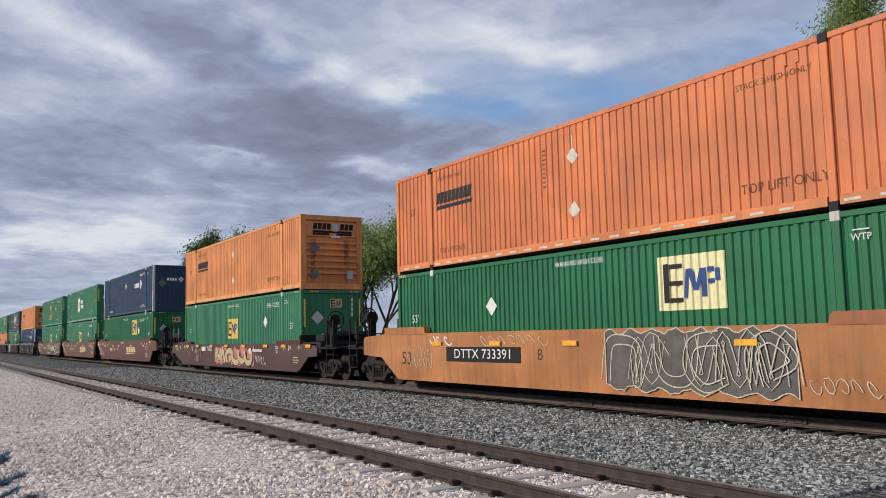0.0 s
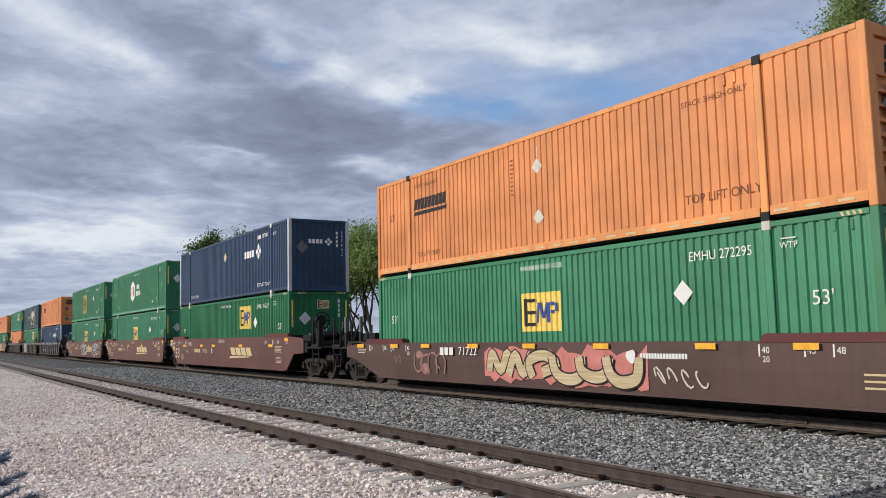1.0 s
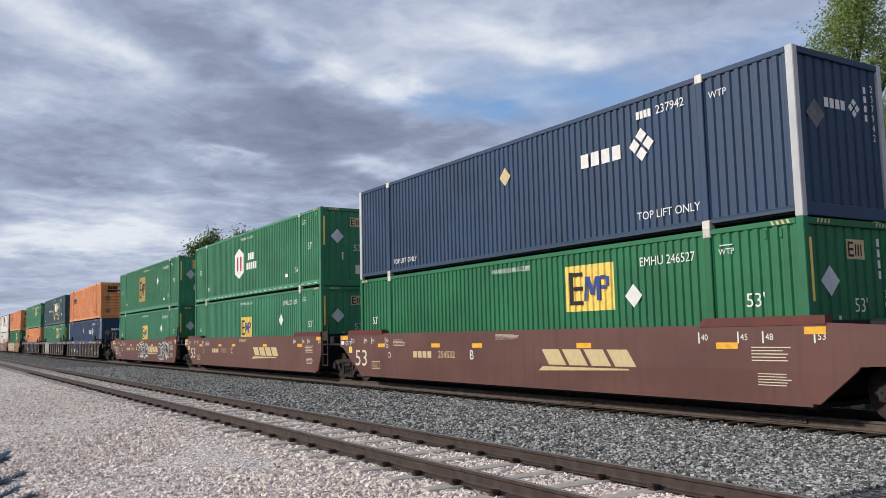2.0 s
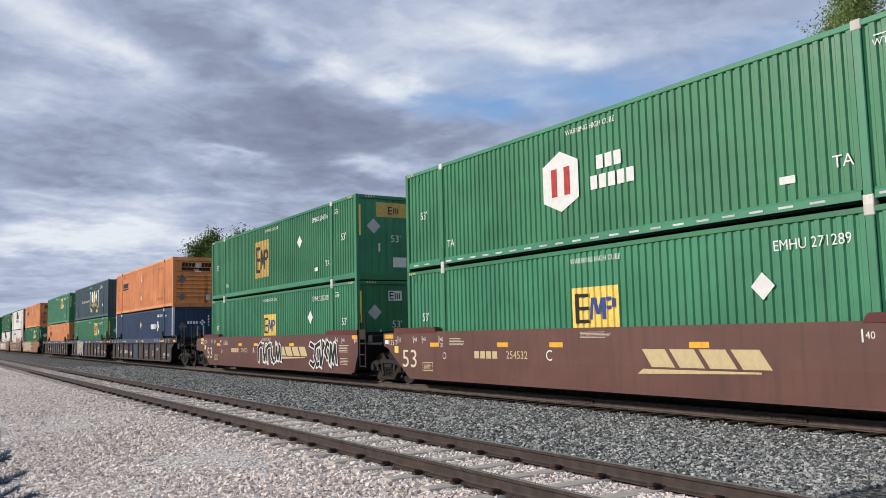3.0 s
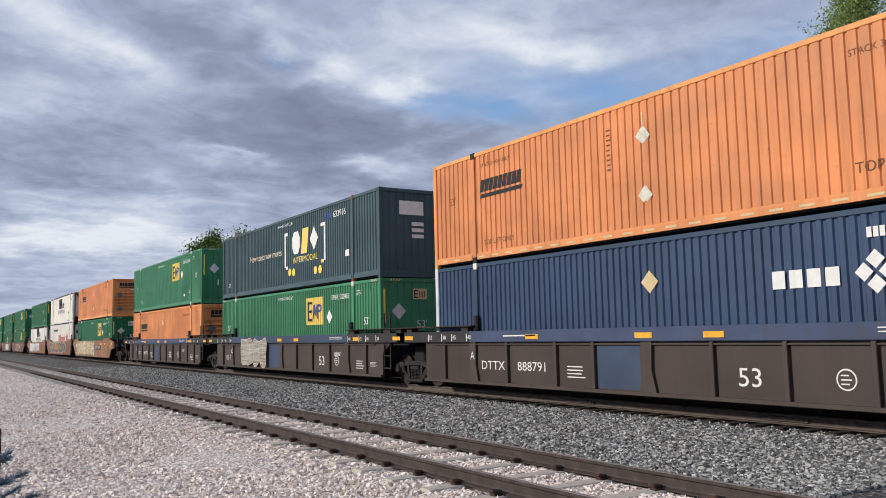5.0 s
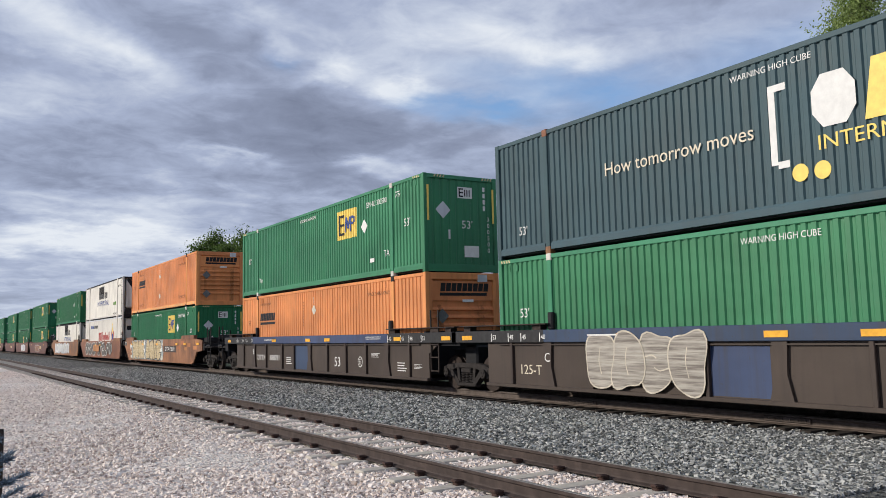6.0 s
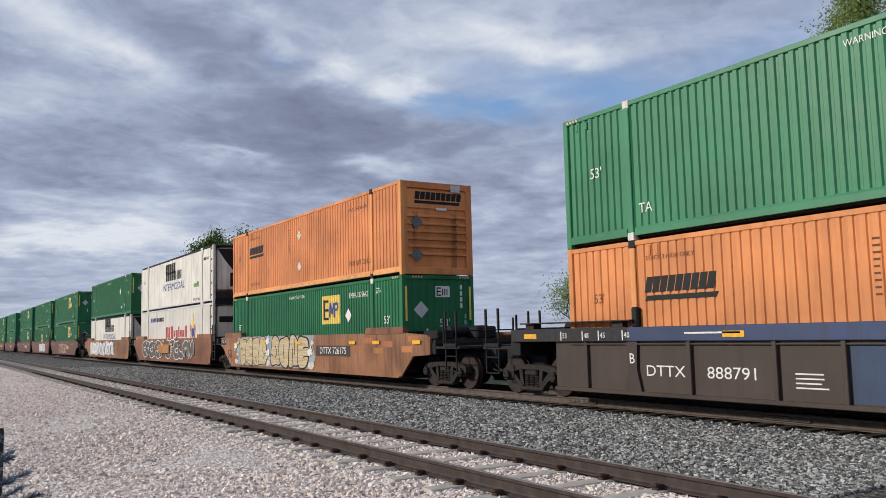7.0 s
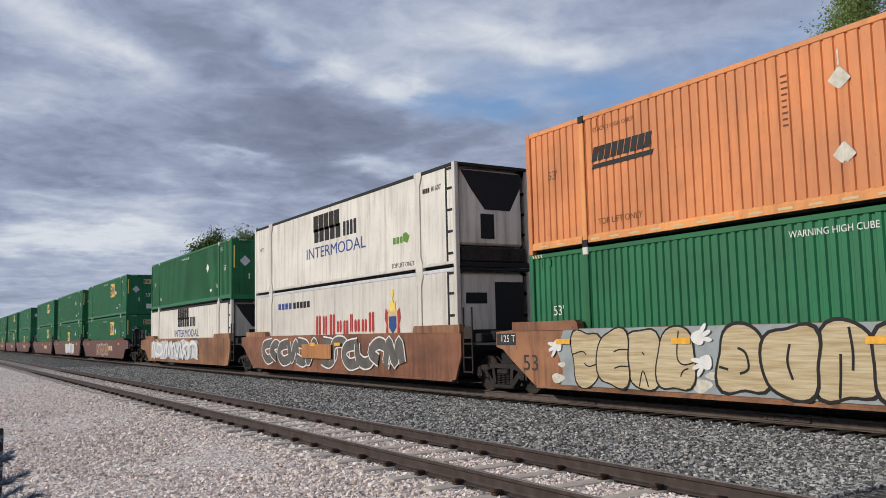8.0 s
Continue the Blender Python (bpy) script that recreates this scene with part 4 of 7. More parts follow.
def hub_marks(ob):
    tape = bmesh.new()
    s = 0.5
    while s < LEN - 0.4:
        if all(abs(s - p) > 0.3 for p in POSTS):
            add_shape(tape, rect(s + 0.14, s - 0.14, 0.14, 0.18), -HW - 0.003)
        s += 0.58
    pieces("reflective_tape", tape, SILVER, ob, "worn pale reflective tape")
    x = SIDE_X - 0.008
    pts = [(9.10, 0.86), (9.72, 1.12), (9.72, 1.96), (9.10, 2.24), (8.50, 1.96), (8.50, 1.12)]
    hx = part("hexagon_emblem", flat_shape(pts, x), MARK_WHITE, ob, "white hexagon emblem")
    bm = bmesh.new()
    add_shape(bm, rect(9.42, 9.22, 1.22, 1.86), x - 0.004)
    add_shape(bm, rect(8.98, 8.78, 1.22, 1.86), x - 0.004)
    pieces("emblem_bar", bm, MARK_RED, hx, "red bars")
    pieces("brand_mark", letter_blocks(7.95, 7.15, 1.62, 1.92, 3), MARK_WHITE, ob, "white name blocks")
    pieces("brand_mark", letter_blocks(8.15, 6.80, 1.20, 1.50, 5), MARK_WHITE, ob, "white name blocks")


def reefer_box(style):
    ob = tagged(new("refrigerated_container"), "white smooth-sided refrigerated container with a dark cooling unit", "container", "double-stacked containers")
    fm = frame_meshes("smooth")
    for m in (None, FLIP_X):
        put("side_wall", fm["side_wall"], WHITE, ob, m=m)
        put("bottom_rail", fm["bottom_rail"], WHITE, ob, m=m)
        put("top_rail", fm["top_rail"], BLACK if style == "top" else SILVER, ob, m=m)
    put("end_wall", end_mesh("green"), WHITE, ob, "white far end wall", m=FLIP_X)
    put("roof", fm["roof"], WHITE, ob)
    put("floor", fm["floor"], BLACK, ob)
    for sx in (0, 1):
        for s in POSTS:
            bm = bmesh.new()
            x0 = -HW - 0.012
            # posts flare at head and foot
            prism(bm, [(Y(0) * 0 - 0.20, 0.0), (0.20, 0.0), (0.20, 0.16), (0.09, 0.42), (0.09, HGT - 0.42), (0.20, HGT - 0.16), (0.20, HGT), (-0.20, HGT), (-0.20, HGT - 0.16), (-0.09, HGT - 0.42), (-0.09, 0.42), (-0.20, 0.16)], x0, x0 + 0.1)
            me = mesh_of("lift_post", bm)
            put("lift_post", me, WHITE, ob, "scuffed white lifting post", m=pose(0, Y(s), 0) if not sx else FLIP_X @ pose(0, -Y(s), 0))
        m = pose(sx * (WID - 0.13), 0, 0)
        put("corner_post", fm["corner_post"], WHITE, ob, m=m)
        put("corner_post", fm["corner_post"], WHITE, ob, m=FLIP_X @ m)
    # open nose frame with the cooling unit set back in it
    y = Y(0)
    bm = bmesh.new()
    for sx in (-1, 1):
        block(bm, sx * (HW - 0.05) - 0.035, sx * (HW - 0.05) + 0.035, y + 0.42, y + 0.52, 0.1, HGT - 0.05, 0.01)
        for z in (0.35, 0.95, 1.55, 2.15, 2.7):
            block(bm, sx * (HW - 0.04) - 0.03, sx * (HW - 0.04) + 0.03, y + 0.12, y + 0.46, z, z + 0.07)
    block(bm, -HW + 0.1, HW - 0.1, y + 0.0, y + 0.12, HGT - 0.1, HGT - 0.01, 0.01)
    block(bm, -HW + 0.1, HW - 0.1, y + 0.0, y + 0.12, 0.0, 0.14, 0.01)
    part("nose_frame", bm, BLACK, ob, "black open nose frame")
    bm = block(bmesh.new(), -HW + 0.07, HW - 0.07, y + 0.50, y + 0.56, 0.1, HGT - 0.05)
    part("bulkhead", bm, WHITE, ob, "white front bulkhead")
    bm = bmesh.new()
    block(bm, -1.05, 1.05, y + 0.10, y + 0.50, 0.62, HGT - 0.16, 0.06)
    unit = part("cooling_unit", bm, WHITE, ob, "white cooling unit housing")
    bm = bmesh.new()
    end_shape(bm, [(-1.04, HGT - 0.2), (1.04, HGT - 0.2), (1.0, 2.3), (0.62, 1.62), (-0.25, 1.62), (-0.72, 2.2)] if style == "top" else rect(0.02, 1.02, 1.0, 2.5), y + 0.092)
    part("air_grille", bm, BLACK, unit, "black air intake grille")
    bm = bmesh.new()
    end_shape(bm, rect(-0.40, 0.06, 0.80, 1.50) if style == "top" else rect(-0.95, -0.25, 1.9, 2.2), y + 0.092)
    part("service_hatch", bm, BLACK, unit, "dark service hatch")
    bm = bmesh.new()
    block(bm, -1.1, 1.1, y + 0.02, y + 0.50, 0.16, 0.56, 0.03)
    for k in range(5):
        block(bm, 0.25 + 0.07 * k, 0.28 + 0.07 * k, y + 0.0, y + 0.03, 0.24, 0.50)
    part("fuel_tank", bm, GRIME, ob, "grey fuel tank")
    return ob


def prime_marks(ob, dz=0.0):
    pieces("brand_shadow", letter_blocks(9.75, 7.45, 2.02 + dz, 2.62 + dz, 5, slant=0.0, gap=0.1), GRIME, ob, "grey drop shadow of the name")
    pieces("brand_mark", letter_blocks(9.70, 7.35, 1.62 + dz, 2.12 + dz, 5, gap=0.18), MARK_BLACK, ob, "black name blocks")
    pieces("brand_mark", letter_blocks(7.20, 6.10, 1.62 + dz, 2.12 + dz, 4, gap=0.3), MARK_BLACK, ob, "black name blocks")
    word("INTERMODAL", 7.95, 1.24 + dz, 0.40, MARK_BLUE, ob, stretch=1.40)
    if dz == 0:
        pieces("leaf_mark", letter_blocks(3.6, 2.95, 0.95, 1.15, 3), MARK_LEAF, ob, "green eco mark")
        bm = flat_shape([(2.95, 1.0), (2.7, 0.92), (2.55, 1.12), (2.75, 1.25), (2.95, 1.22)])
        part("leaf_emblem", bm, MARK_LEAF, ob)
        word("TOP LIFT ONLY", 3.0, 0.28, 0.14, GRIME, ob)
        word("81607", 1.0, 2.3, 0.15, GRIME, ob)
        pieces("owner_mark", letter_blocks(1.75, 1.35, 2.23, 2.37, 4), GRIME, ob)
        word("53FT", 15.3, 1.9, 0.16, GRIME, ob)


def england_marks(ob):
    x = SIDE_X - 0.007
    # a red blackletter name as broken upright blocks, the capitals taller
    bm = bmesh.new()
    for s0, wide, z0, z1 in ((9.55, 0.46, 1.12, 1.86), (8.95, 0.42, 1.14, 1.84), (8.35, 0.50, 1.10, 1.88), (7.75, 0.42, 1.20, 1.64), (7.22, 0.42, 1.06, 1.64), (6.70, 0.24, 1.20, 1.84), (6.36, 0.44, 1.20, 1.64),
                             (5.82, 0.42, 1.20, 1.64), (5.30, 0.42, 1.18, 1.86)):
        for q in (0.0, 0.52):
            a, b = s0 - wide * q, s0 - wide * (q + 0.40)
            add_shape(bm, [(a, z0 + 0.05), ((a + b) / 2, z0), (b, z0 + 0.07), (b, z1 - 0.05), ((a + b) / 2, z1), (a, z1 - 0.07)], x)
    pieces("brand_mark", bm, MARK_RED, ob, "red blackletter name as blocks")
    cr = part("crest", flat_shape([(3.95, 1.08), (3.41, 1.08), (3.33, 1.30), (3.36, 1.80), (3.55, 1.96), (3.81, 1.96), (4.0, 1.80), (4.03, 1.30)], x), MARK_CREAM, ob, "red, gold and blue heraldic crest")
    part("shield", flat_shape([(3.92, 1.66), (3.44, 1.66), (3.44, 1.32), (3.68, 1.12), (3.92, 1.32)], x - 0.003), MARK_BLUE, cr)
    bm = bmesh.new()
    for q in (-1, 1):
        add_shape(bm, [(3.68 + q * f, z) for f, z in ((0.28, 1.10), (0.46, 1.14), (0.40, 1.40), (0.52, 1.60), (0.44, 1.92), (0.30, 1.80), (0.32, 1.45))], x - 0.005)
    pieces("supporter", bm, MARK_RED, cr, "red heraldic beasts")
    bm = flat_shape([(3.84, 1.80), (3.52, 1.80), (3.46, 2.14), (3.60, 2.06), (3.68, 2.28), (3.76, 2.06), (3.90, 2.14)], x - 0.008)
    part("crest_crown", bm, MARK_YELLOW, cr)
    part("crest_crown", flat_shape([(3.76, 2.26), (3.60, 2.26), (3.58, 2.42), (3.68, 2.50), (3.78, 2.42)], x - 0.009), MARK_YELLOW, cr)
    pieces("brand_mark", letter_blocks(13.4, 11.9, 2.18, 2.42, 4), MARK_BLUE, ob, "blue name blocks")
    pieces("brand_mark", letter_blocks(11.8, 10.1, 2.18, 2.42, 5), MARK_BLACK, ob, "black name blocks")
# ---------------- well cars ----------------
PX_ = -1.50                 # the sills' outer face on the seen side
TOPZ, LOWZ, FOLD = 1.58, 0.305, 0.82


def lathe_x(bm, prof, n=28):
    """A wheel-like solid about the x axis: prof as (x, radius)."""
    rings = []
    for x, r in prof:
        rings.append([bm.verts.new((x, r * math.cos(2 * math.pi * i / n), r * math.sin(2 * math.pi * i / n))) for i in range(n)])
    for a, b in zip(rings, rings[1:]):
        for i in range(n):
            bm.faces.new((a[i], a[(i + 1) % n], b[(i + 1) % n], b[i]))
    bm.faces.new(rings[0])
    bm.faces.new(rings[-1][::-1])
    bmesh.ops.recalc_face_normals(bm, faces=bm.faces)
    return bm


WR = 0.455


def truck_meshes():
    def make():
        out = {}
        w = lathe_x(bmesh.new(), [(-0.070, WR - 0.055), (-0.070, WR - 0.008), (-0.060, WR), (0.045, WR), (0.050, WR + 0.025), (0.075, WR + 0.022), (0.075, WR - 0.06), (0.05, WR - 0.075),
                                  (0.02, 0.17), (0.06, 0.13), (0.06, 0.10), (-0.10, 0.10), (-0.10, 0.14), (-0.045, 0.18), (-0.030, WR - 0.09)])
        out["wheel"] = mesh_of("wheel", w)
        f = bmesh.new()
        x0, x1 = -0.09, 0.09
        A = 0.89
        # arched top member, drop arms, columns round the spring opening
        prism(f, [(-A - 0.20, 0.44), (-A - 0.20, 0.60), (-A - 0.05, 0.66), (-0.45, 0.72), (0.45, 0.72), (A + 0.05, 0.66), (A + 0.20, 0.60), (A + 0.20, 0.44), (A - 0.10, 0.50), (0.42, 0.60), (-0.42, 0.60), (-A + 0.10, 0.50)], x0, x1)
        for sy in (-1, 1):
            prism(f, [(sy * (A - 0.08), 0.50), (sy * (A - 0.16), 0.40), (sy * 0.42, 0.14), (sy * 0.30, 0.16), (sy * 0.34, 0.24), (sy * (A - 0.22), 0.54)], x0, x1)
            prism(f, [(sy * 0.28, 0.22), (sy * 0.40, 0.22), (sy * 0.46, 0.62), (sy * 0.34, 0.62)], x0 + 0.01, x1 - 0.01)
            block(f, -0.11, 0.08, sy * A - 0.15, sy * A + 0.15, 0.32, 0.58, 0.03)
        block(f, x0 - 0.01, x1 + 0.02, -0.46, 0.46, 0.10, 0.20, 0.03)
        out["side_frame"] = mesh_of("side_frame", f)
        sp = bmesh.new()
        rings = []
        for k in range(13):
            r = 0.088 if k % 2 else 0.058
            rings.append([sp.verts.new((-0.01 + r * math.cos(2 * math.pi * q / 10), r * math.sin(2 * math.pi * q / 10), 0.195 + 0.0215 * k)) for q in range(10)])
        for u, v in zip(rings, rings[1:]):
            for q in range(10):
                sp.faces.new((u[q], u[(q + 1) % 10], v[(q + 1) % 10], v[q]))
        bmesh.ops.recalc_face_normals(sp, faces=sp.faces)
        out["spring"] = mesh_of("spring", sp)
        cap = bmesh.new()
        rod(cap, (-0.17, 0, 0), (-0.05, 0, 0), 0.115, 14)
        for k in range(3):
            a = math.radians(120 * k + 30)
            rod(cap, (-0.185, 0.06 * math.cos(a), 0.06 * math.sin(a)), (-0.16, 0.06 * math.cos(a), 0.06 * math.sin(a)), 0.018, 6)
        out["bearing_cap"] = mesh_of("bearing_cap", cap)
        b = block(bmesh.new(), -0.98, 0.98, -0.20, 0.20, 0.44, 0.64, 0.04)
        for sx in (-1, 1):
            block(b, sx * 1.0 - 0.10, sx * 1.0 + 0.10, -0.24, 0.24, 0.46, 0.58, 0.03)
        rod(b, (-0.75, -0.89, WR), (0.75, -0.89, WR), 0.085, 12)
        rod(b, (-0.75, 0.89, WR), (0.75, 0.89, WR), 0.085, 12)
        out["truck"] = mesh_of("truck", b)
        return out
    return cached("truck", make)


def add_truck(car, s):
    tm = truck_meshes()
    t = put("truck", tm["truck"], GRIME, car, "two-axle cast steel truck", pose(0, Y(s), LINE_Z))
    for sx in (-1, 1):
        turn = pose(0, 0, 0) if sx < 0 else FLIP_X
        put("side_frame", tm["side_frame"], GRIME, t, m=turn @ pose(-1.0, 0, 0))
        for y in (-0.19, 0.0, 0.19):
            put("spring", tm["spring"], GRIME, t, m=turn @ pose(-1.0, y, 0))
        for sy in (-1, 1):
            put("wheel", tm["wheel"], WHEEL, t, "dull steel wheel with a rusty face", m=turn @ pose(-0.78, sy * 0.89, WR))
            if sx < 0:
                put("bearing_cap", tm["bearing_cap"], GRIME, t, m=turn @ pose(-1.0, sy * 0.89, WR))
    return t


def side_outline(near, far, drop=0.0):
    """The smooth side sill's outline, (s, z), with its stepped ends; drop lowers its top edge."""
    if near == "coupler":
        a = [(-0.20, LOWZ), (-0.42, 0.36), (-0.92, 0.90), (-1.90, 0.95), (-1.90, 1.42), (-1.75, 1.50)]
    else:
        a = [(-0.10, LOWZ), (-0.20, 0.45), (-0.44, 0.95), (-0.44, 1.50)]
    if far == "coupler":
        b = [(17.95, 1.50), (18.05, 1.42), (18.05, 0.95), (17.35, 0.90), (16.85, 0.88), (16.10, 0.37), (15.95, LOWZ)]
    else:
        b = [(17.30, 1.54), (17.30, 1.18), (17.04, 1.12), (15.95, 0.36), (15.85, LOWZ)]
    pts = a + [(-0.30 if near != "coupler" else -0.35, TOPZ), (16.6, TOPZ)] + b
    return [(s, z - drop if z > 1.2 else z - drop / 3 if z > 0.85 else z) for s, z in pts]


def clip_poly(pts, zc, keep_above):
    out = []
    for (s0, z0), (s1, z1) in zip(pts, pts[1:] + pts[:1]):
        i0, i1 = (z0 >= zc) == keep_above, (z1 >= zc) == keep_above
        if i0:
            out.append((s0, z0))
        if i0 != i1:
            f = (zc - z0) / (z1 - z0)
            out.append((s0 + (s1 - s0) * f, zc))
    return out


def smooth_sills(car, near, far, material, drop=0.0):
    pts = side_outline(near, far, drop)
    top = TOPZ - drop
    for sx in (-1, 1):
        bm = bmesh.new()
        up = [(Y(s), z) for s, z in clip_poly(pts, FOLD, True)]
        prism(bm, up, sx * 1.50, sx * 1.44)
        # below the fold the sheet leans in
        low = [s for s, z in clip_poly(pts, FOLD, False) if abs(z - FOLD) < 1e-6]
        foot = (min(s for s, z in pts if z < 0.32), max(s for s, z in pts if z < 0.32))
        q = [(sx * 1.50, Y(min(low)), FOLD), (sx * 1.50, Y(max(low)), FOLD), (sx * 1.482, Y(foot[1]), LOWZ), (sx * 1.482, Y(foot[0]), LOWZ)]
        vo = [bm.verts.new(p) for p in q]
        vi = [bm.verts.new((p[0] - sx * 0.06, p[1], p[2])) for p in q]
        fs = [bm.faces.new(vo), bm.faces.new(vi[::-1])]
        for i in range(4):
            fs.append(bm.faces.new((vo[i], vi[i], vi[(i + 1) % 4], vo[(i + 1) % 4])))
        bmesh.ops.recalc_face_normals(bm, faces=fs)
        block(bm, sx * 1.47 - 0.05, sx * 1.47 + 0.05, Y(foot[0] + 0.1), Y(foot[1] - 0.1), LOWZ - 0.045, LOWZ + 0.0)
        part("side_sill", bm, material, car)
        # raised stiffeners over both ends of the well
        for a, b in ((-0.40, 2.08), (14.25, 16.62)):
            bm = bmesh.new()
            hi = 1.76 if material in (TAN, RUST) else top + 0.12
            prism(bm, [(Y(a), top - 0.03), (Y(b), top - 0.03), (Y(b - 0.04 if a < 0 else b), hi - 0.06), (Y(b - 0.10 if a < 0 else b), hi), (Y(a if a < 0 else a + 0.10), hi), (Y(a if a < 0 else a + 0.04), hi - 0.06)], sx * 1.515, sx * 1.33)
            part("end_stiffener", bm, material if material in (TAN, RUST) else OXIDE, car)
    return pts


def ribbed_sills(car):
    """Dark ribbed sides under a blue-grey top chord."""
    for sx in (-1, 1):
        bm = bmesh.new()
        block(bm, sx * 1.47 - 0.05, sx * 1.47 + 0.05, Y(-1.85), Y(18.0), 1.30, 1.58, 0.012)
        ch = part("top_chord", bm, CHORD if sx < 0 else CHORD, car, "scuffed blue-grey top chord")
        for a, b in ((-1.9, 1.98), (14.17, 18.05)):
            bm = block(bmesh.new(), sx * 1.47 - 0.054, sx * 1.47 + 0.054, Y(a), Y(b), 1.295, 1.585, 0.012)
            part("chord_end", bm, SHADOW_STEEL, ch, "charcoal chord end")
        bm = block(bmesh.new(), sx * 1.40 - 0.03, sx * 1.40 + 0.03, Y(-0.35), Y(16.5), 0.30, 1.30)
        prism(bm, [(Y(-0.35), 1.0), (Y(-0.9), 1.28), (Y(-0.35), 1.28)], sx * 1.37, sx * 1.43)
        part("side_sheet", bm, UMBER, car)
        bm = block(bmesh.new(), sx * 1.45 - 0.06, sx * 1.45 + 0.06, Y(-0.35), Y(16.5), 0.24, 0.32, 0.01)
        block(bm, sx * 1.45 - 0.035, sx * 1.45 + 0.035, Y(0.1), Y(16.0), 1.235, 1.262)
        part("bottom_chord", bm, UMBER, car)
        for s in (0.70, 3.50, 5.00, 6.50, 9.60, 10.83, 12.65, 15.45):
            bm = block(bmesh.new(), sx * 1.455 - 0.045, sx * 1.455 + 0.045, Y(s - 0.045), Y(s + 0.045), 0.30, 1.30, 0.01)
            part("side_rib", bm, UMBER, car)
        for s in (2.1, 8.08, 14.1):
            bm = bmesh.new()
            prism(bm, [(Y(s - 0.15), 1.30), (Y(s + 0.15), 1.30), (Y(s + 0.12), 0.75), (Y(s + 0.24), 0.26), (Y(s - 0.24), 0.26), (Y(s - 0.12), 0.75)], sx * 1.49, sx * 1.40)
            part("side_post", bm, UMBER, car)
        for a, b in ((-1.8, 2.05), (14.1, 17.7)):
            bm = block(bmesh.new(), sx * 1.32 - 0.2, sx * 1.32 + 0.2, Y(a), Y(b), 1.70, 1.73, 0.006)
            for s in (a + 0.3, b - 0.4):
                block(bm, sx * 1.32 - 0.1, sx * 1.32 + 0.1, Y(s), Y(s + 0.3), 1.57, 1.71)
            part("guide_plate", bm, WHEEL, car, "worn dark steel guide plate")
            bm = block(bmesh.new(), sx * 1.33 - 0.06, sx * 1.33 + 0.06, Y((b if a < 0 else a) - 0.09), Y((b if a < 0 else a) + 0.09), 1.58, 1.98, 0.03)
            part("corner_guide", bm, BLACK, car, "black corner guide")


def coupler_end(car, s, way, brake, brace=0):
    """The platform, steps, rails, brake gear and coupler; way is -1 at the near end and +1 at the far end."""
    def yy(d):
        return Y(s + way * d)

    def bb(bm, x0, x1, d0, d1, z0, z1, bv=0.0):
        a, b = sorted((yy(d0), yy(d1)))
        return block(bm, x0, x1, a, b, z0, z1, bv)
    bm = bmesh.new()
    bb(bm, -0.45, 0.45, -1.9, 1.55, 0.72, 1.10, 0.03)
    bb(bm, -1.42, 1.42, -1.95, -1.85, 0.40, 1.62, 0.01)
    bb(bm, -1.44, 1.44, -0.35, 0.05, 0.96, 1.30, 0.02)
    # dark block for draft gear, added to fill in the shade under the platform
    bb(bm, -0.62, 0.62, -0.30, 1.25, 0.50, 1.02, 0.04)
    pieces("end_sill", bm, BLACK, car, "black steel end sill, one block added for shade")
    bm = bmesh.new()
    bb(bm, -1.42, 1.42, 0.02, 1.22, 1.12, 1.18)
    bb(bm, -1.42, 1.42, -1.8, 0.0, 1.30, 1.36)
    part("platform", bm, GRIME, car, "grimy end platform")
    bm = bmesh.new()
    bb(bm, -0.16, 0.16, 1.5, 2.1, 0.78, 1.0, 0.03)
    bb(bm, -0.22, 0.22, 2.0, 2.32, 0.72, 1.06, 0.06)
    bb(bm, -0.10, 0.26, 2.25, 2.42, 0.74, 1.04, 0.05)
    part("coupler", bm, GRIME, car, "rusty knuckle coupler")
    for sx in (-1, 1):
        # corner ladder and tall twin posts
        bm = bmesh.new()
        for d in (0.55, 1.08):
            rod(bm, (sx * 1.42, yy(d), 0.52), (sx * 1.42, yy(d), 2.08), 0.022, 8)
        for z in (0.53, 0.92, 1.22):
            rod(bm, (sx * 1.42, yy(0.55), z), (sx * 1.42, yy(1.08), z), 0.018, 6)
        bb(bm, sx * 1.42 - 0.05, sx * 1.42 + 0.05, 0.50, 1.12, 1.18, 1.26)
        part("ladder", bm, BLACK, car, "black ladder with tall grab irons")
        bm = bmesh.new()
        for d in (0.55, 1.08):
            bb(bm, sx * 1.42 - 0.026, sx * 1.42 + 0.026, d - 0.03, d + 0.03, 1.62, 2.12, 0.006)
        pieces("grab_iron", bm, GRIME, car, "scuffed grey grab iron")
    bm = bmesh.new()
    bb(bm, -1.1, -0.55, -1.2, -0.4, 1.36, 1.62, 0.04)
    bb(bm, 0.2, 0.9, -1.3, -0.3, 1.36, 1.72, 0.05)
    rod(bm, (-0.4, yy(-0.9), 1.58), (0.15, yy(-0.9), 1.58), 0.17, 14)
    part("air_reservoir", bm, BLACK, car, "black air tanks and valves")
    bm = bmesh.new()
    rod(bm, (-1.2, yy(0.1), 1.18), (-1.2, yy(0.1), 1.95), 0.03, 8)
    rod(bm, (1.2, yy(0.1), 1.18), (1.2, yy(0.1), 1.95), 0.03, 8)
    rod(bm, (-1.2, yy(0.1), 1.60), (1.2, yy(0.1), 1.60), 0.02, 8)
    pieces("crossover_rail", bm, BLACK, car, "black crossover handrail")
    bm = bmesh.new()
    hose = smooth_line([(1.25, 0.95), (1.55, 0.62), (1.95, 0.50), (2.40, 0.62)], 4)
    for a, b in zip(hose, hose[1:]):
        rod(bm, (-0.42, yy(a[0]), a[1]), (-0.42, yy(b[0]), b[1]), 0.026, 7)
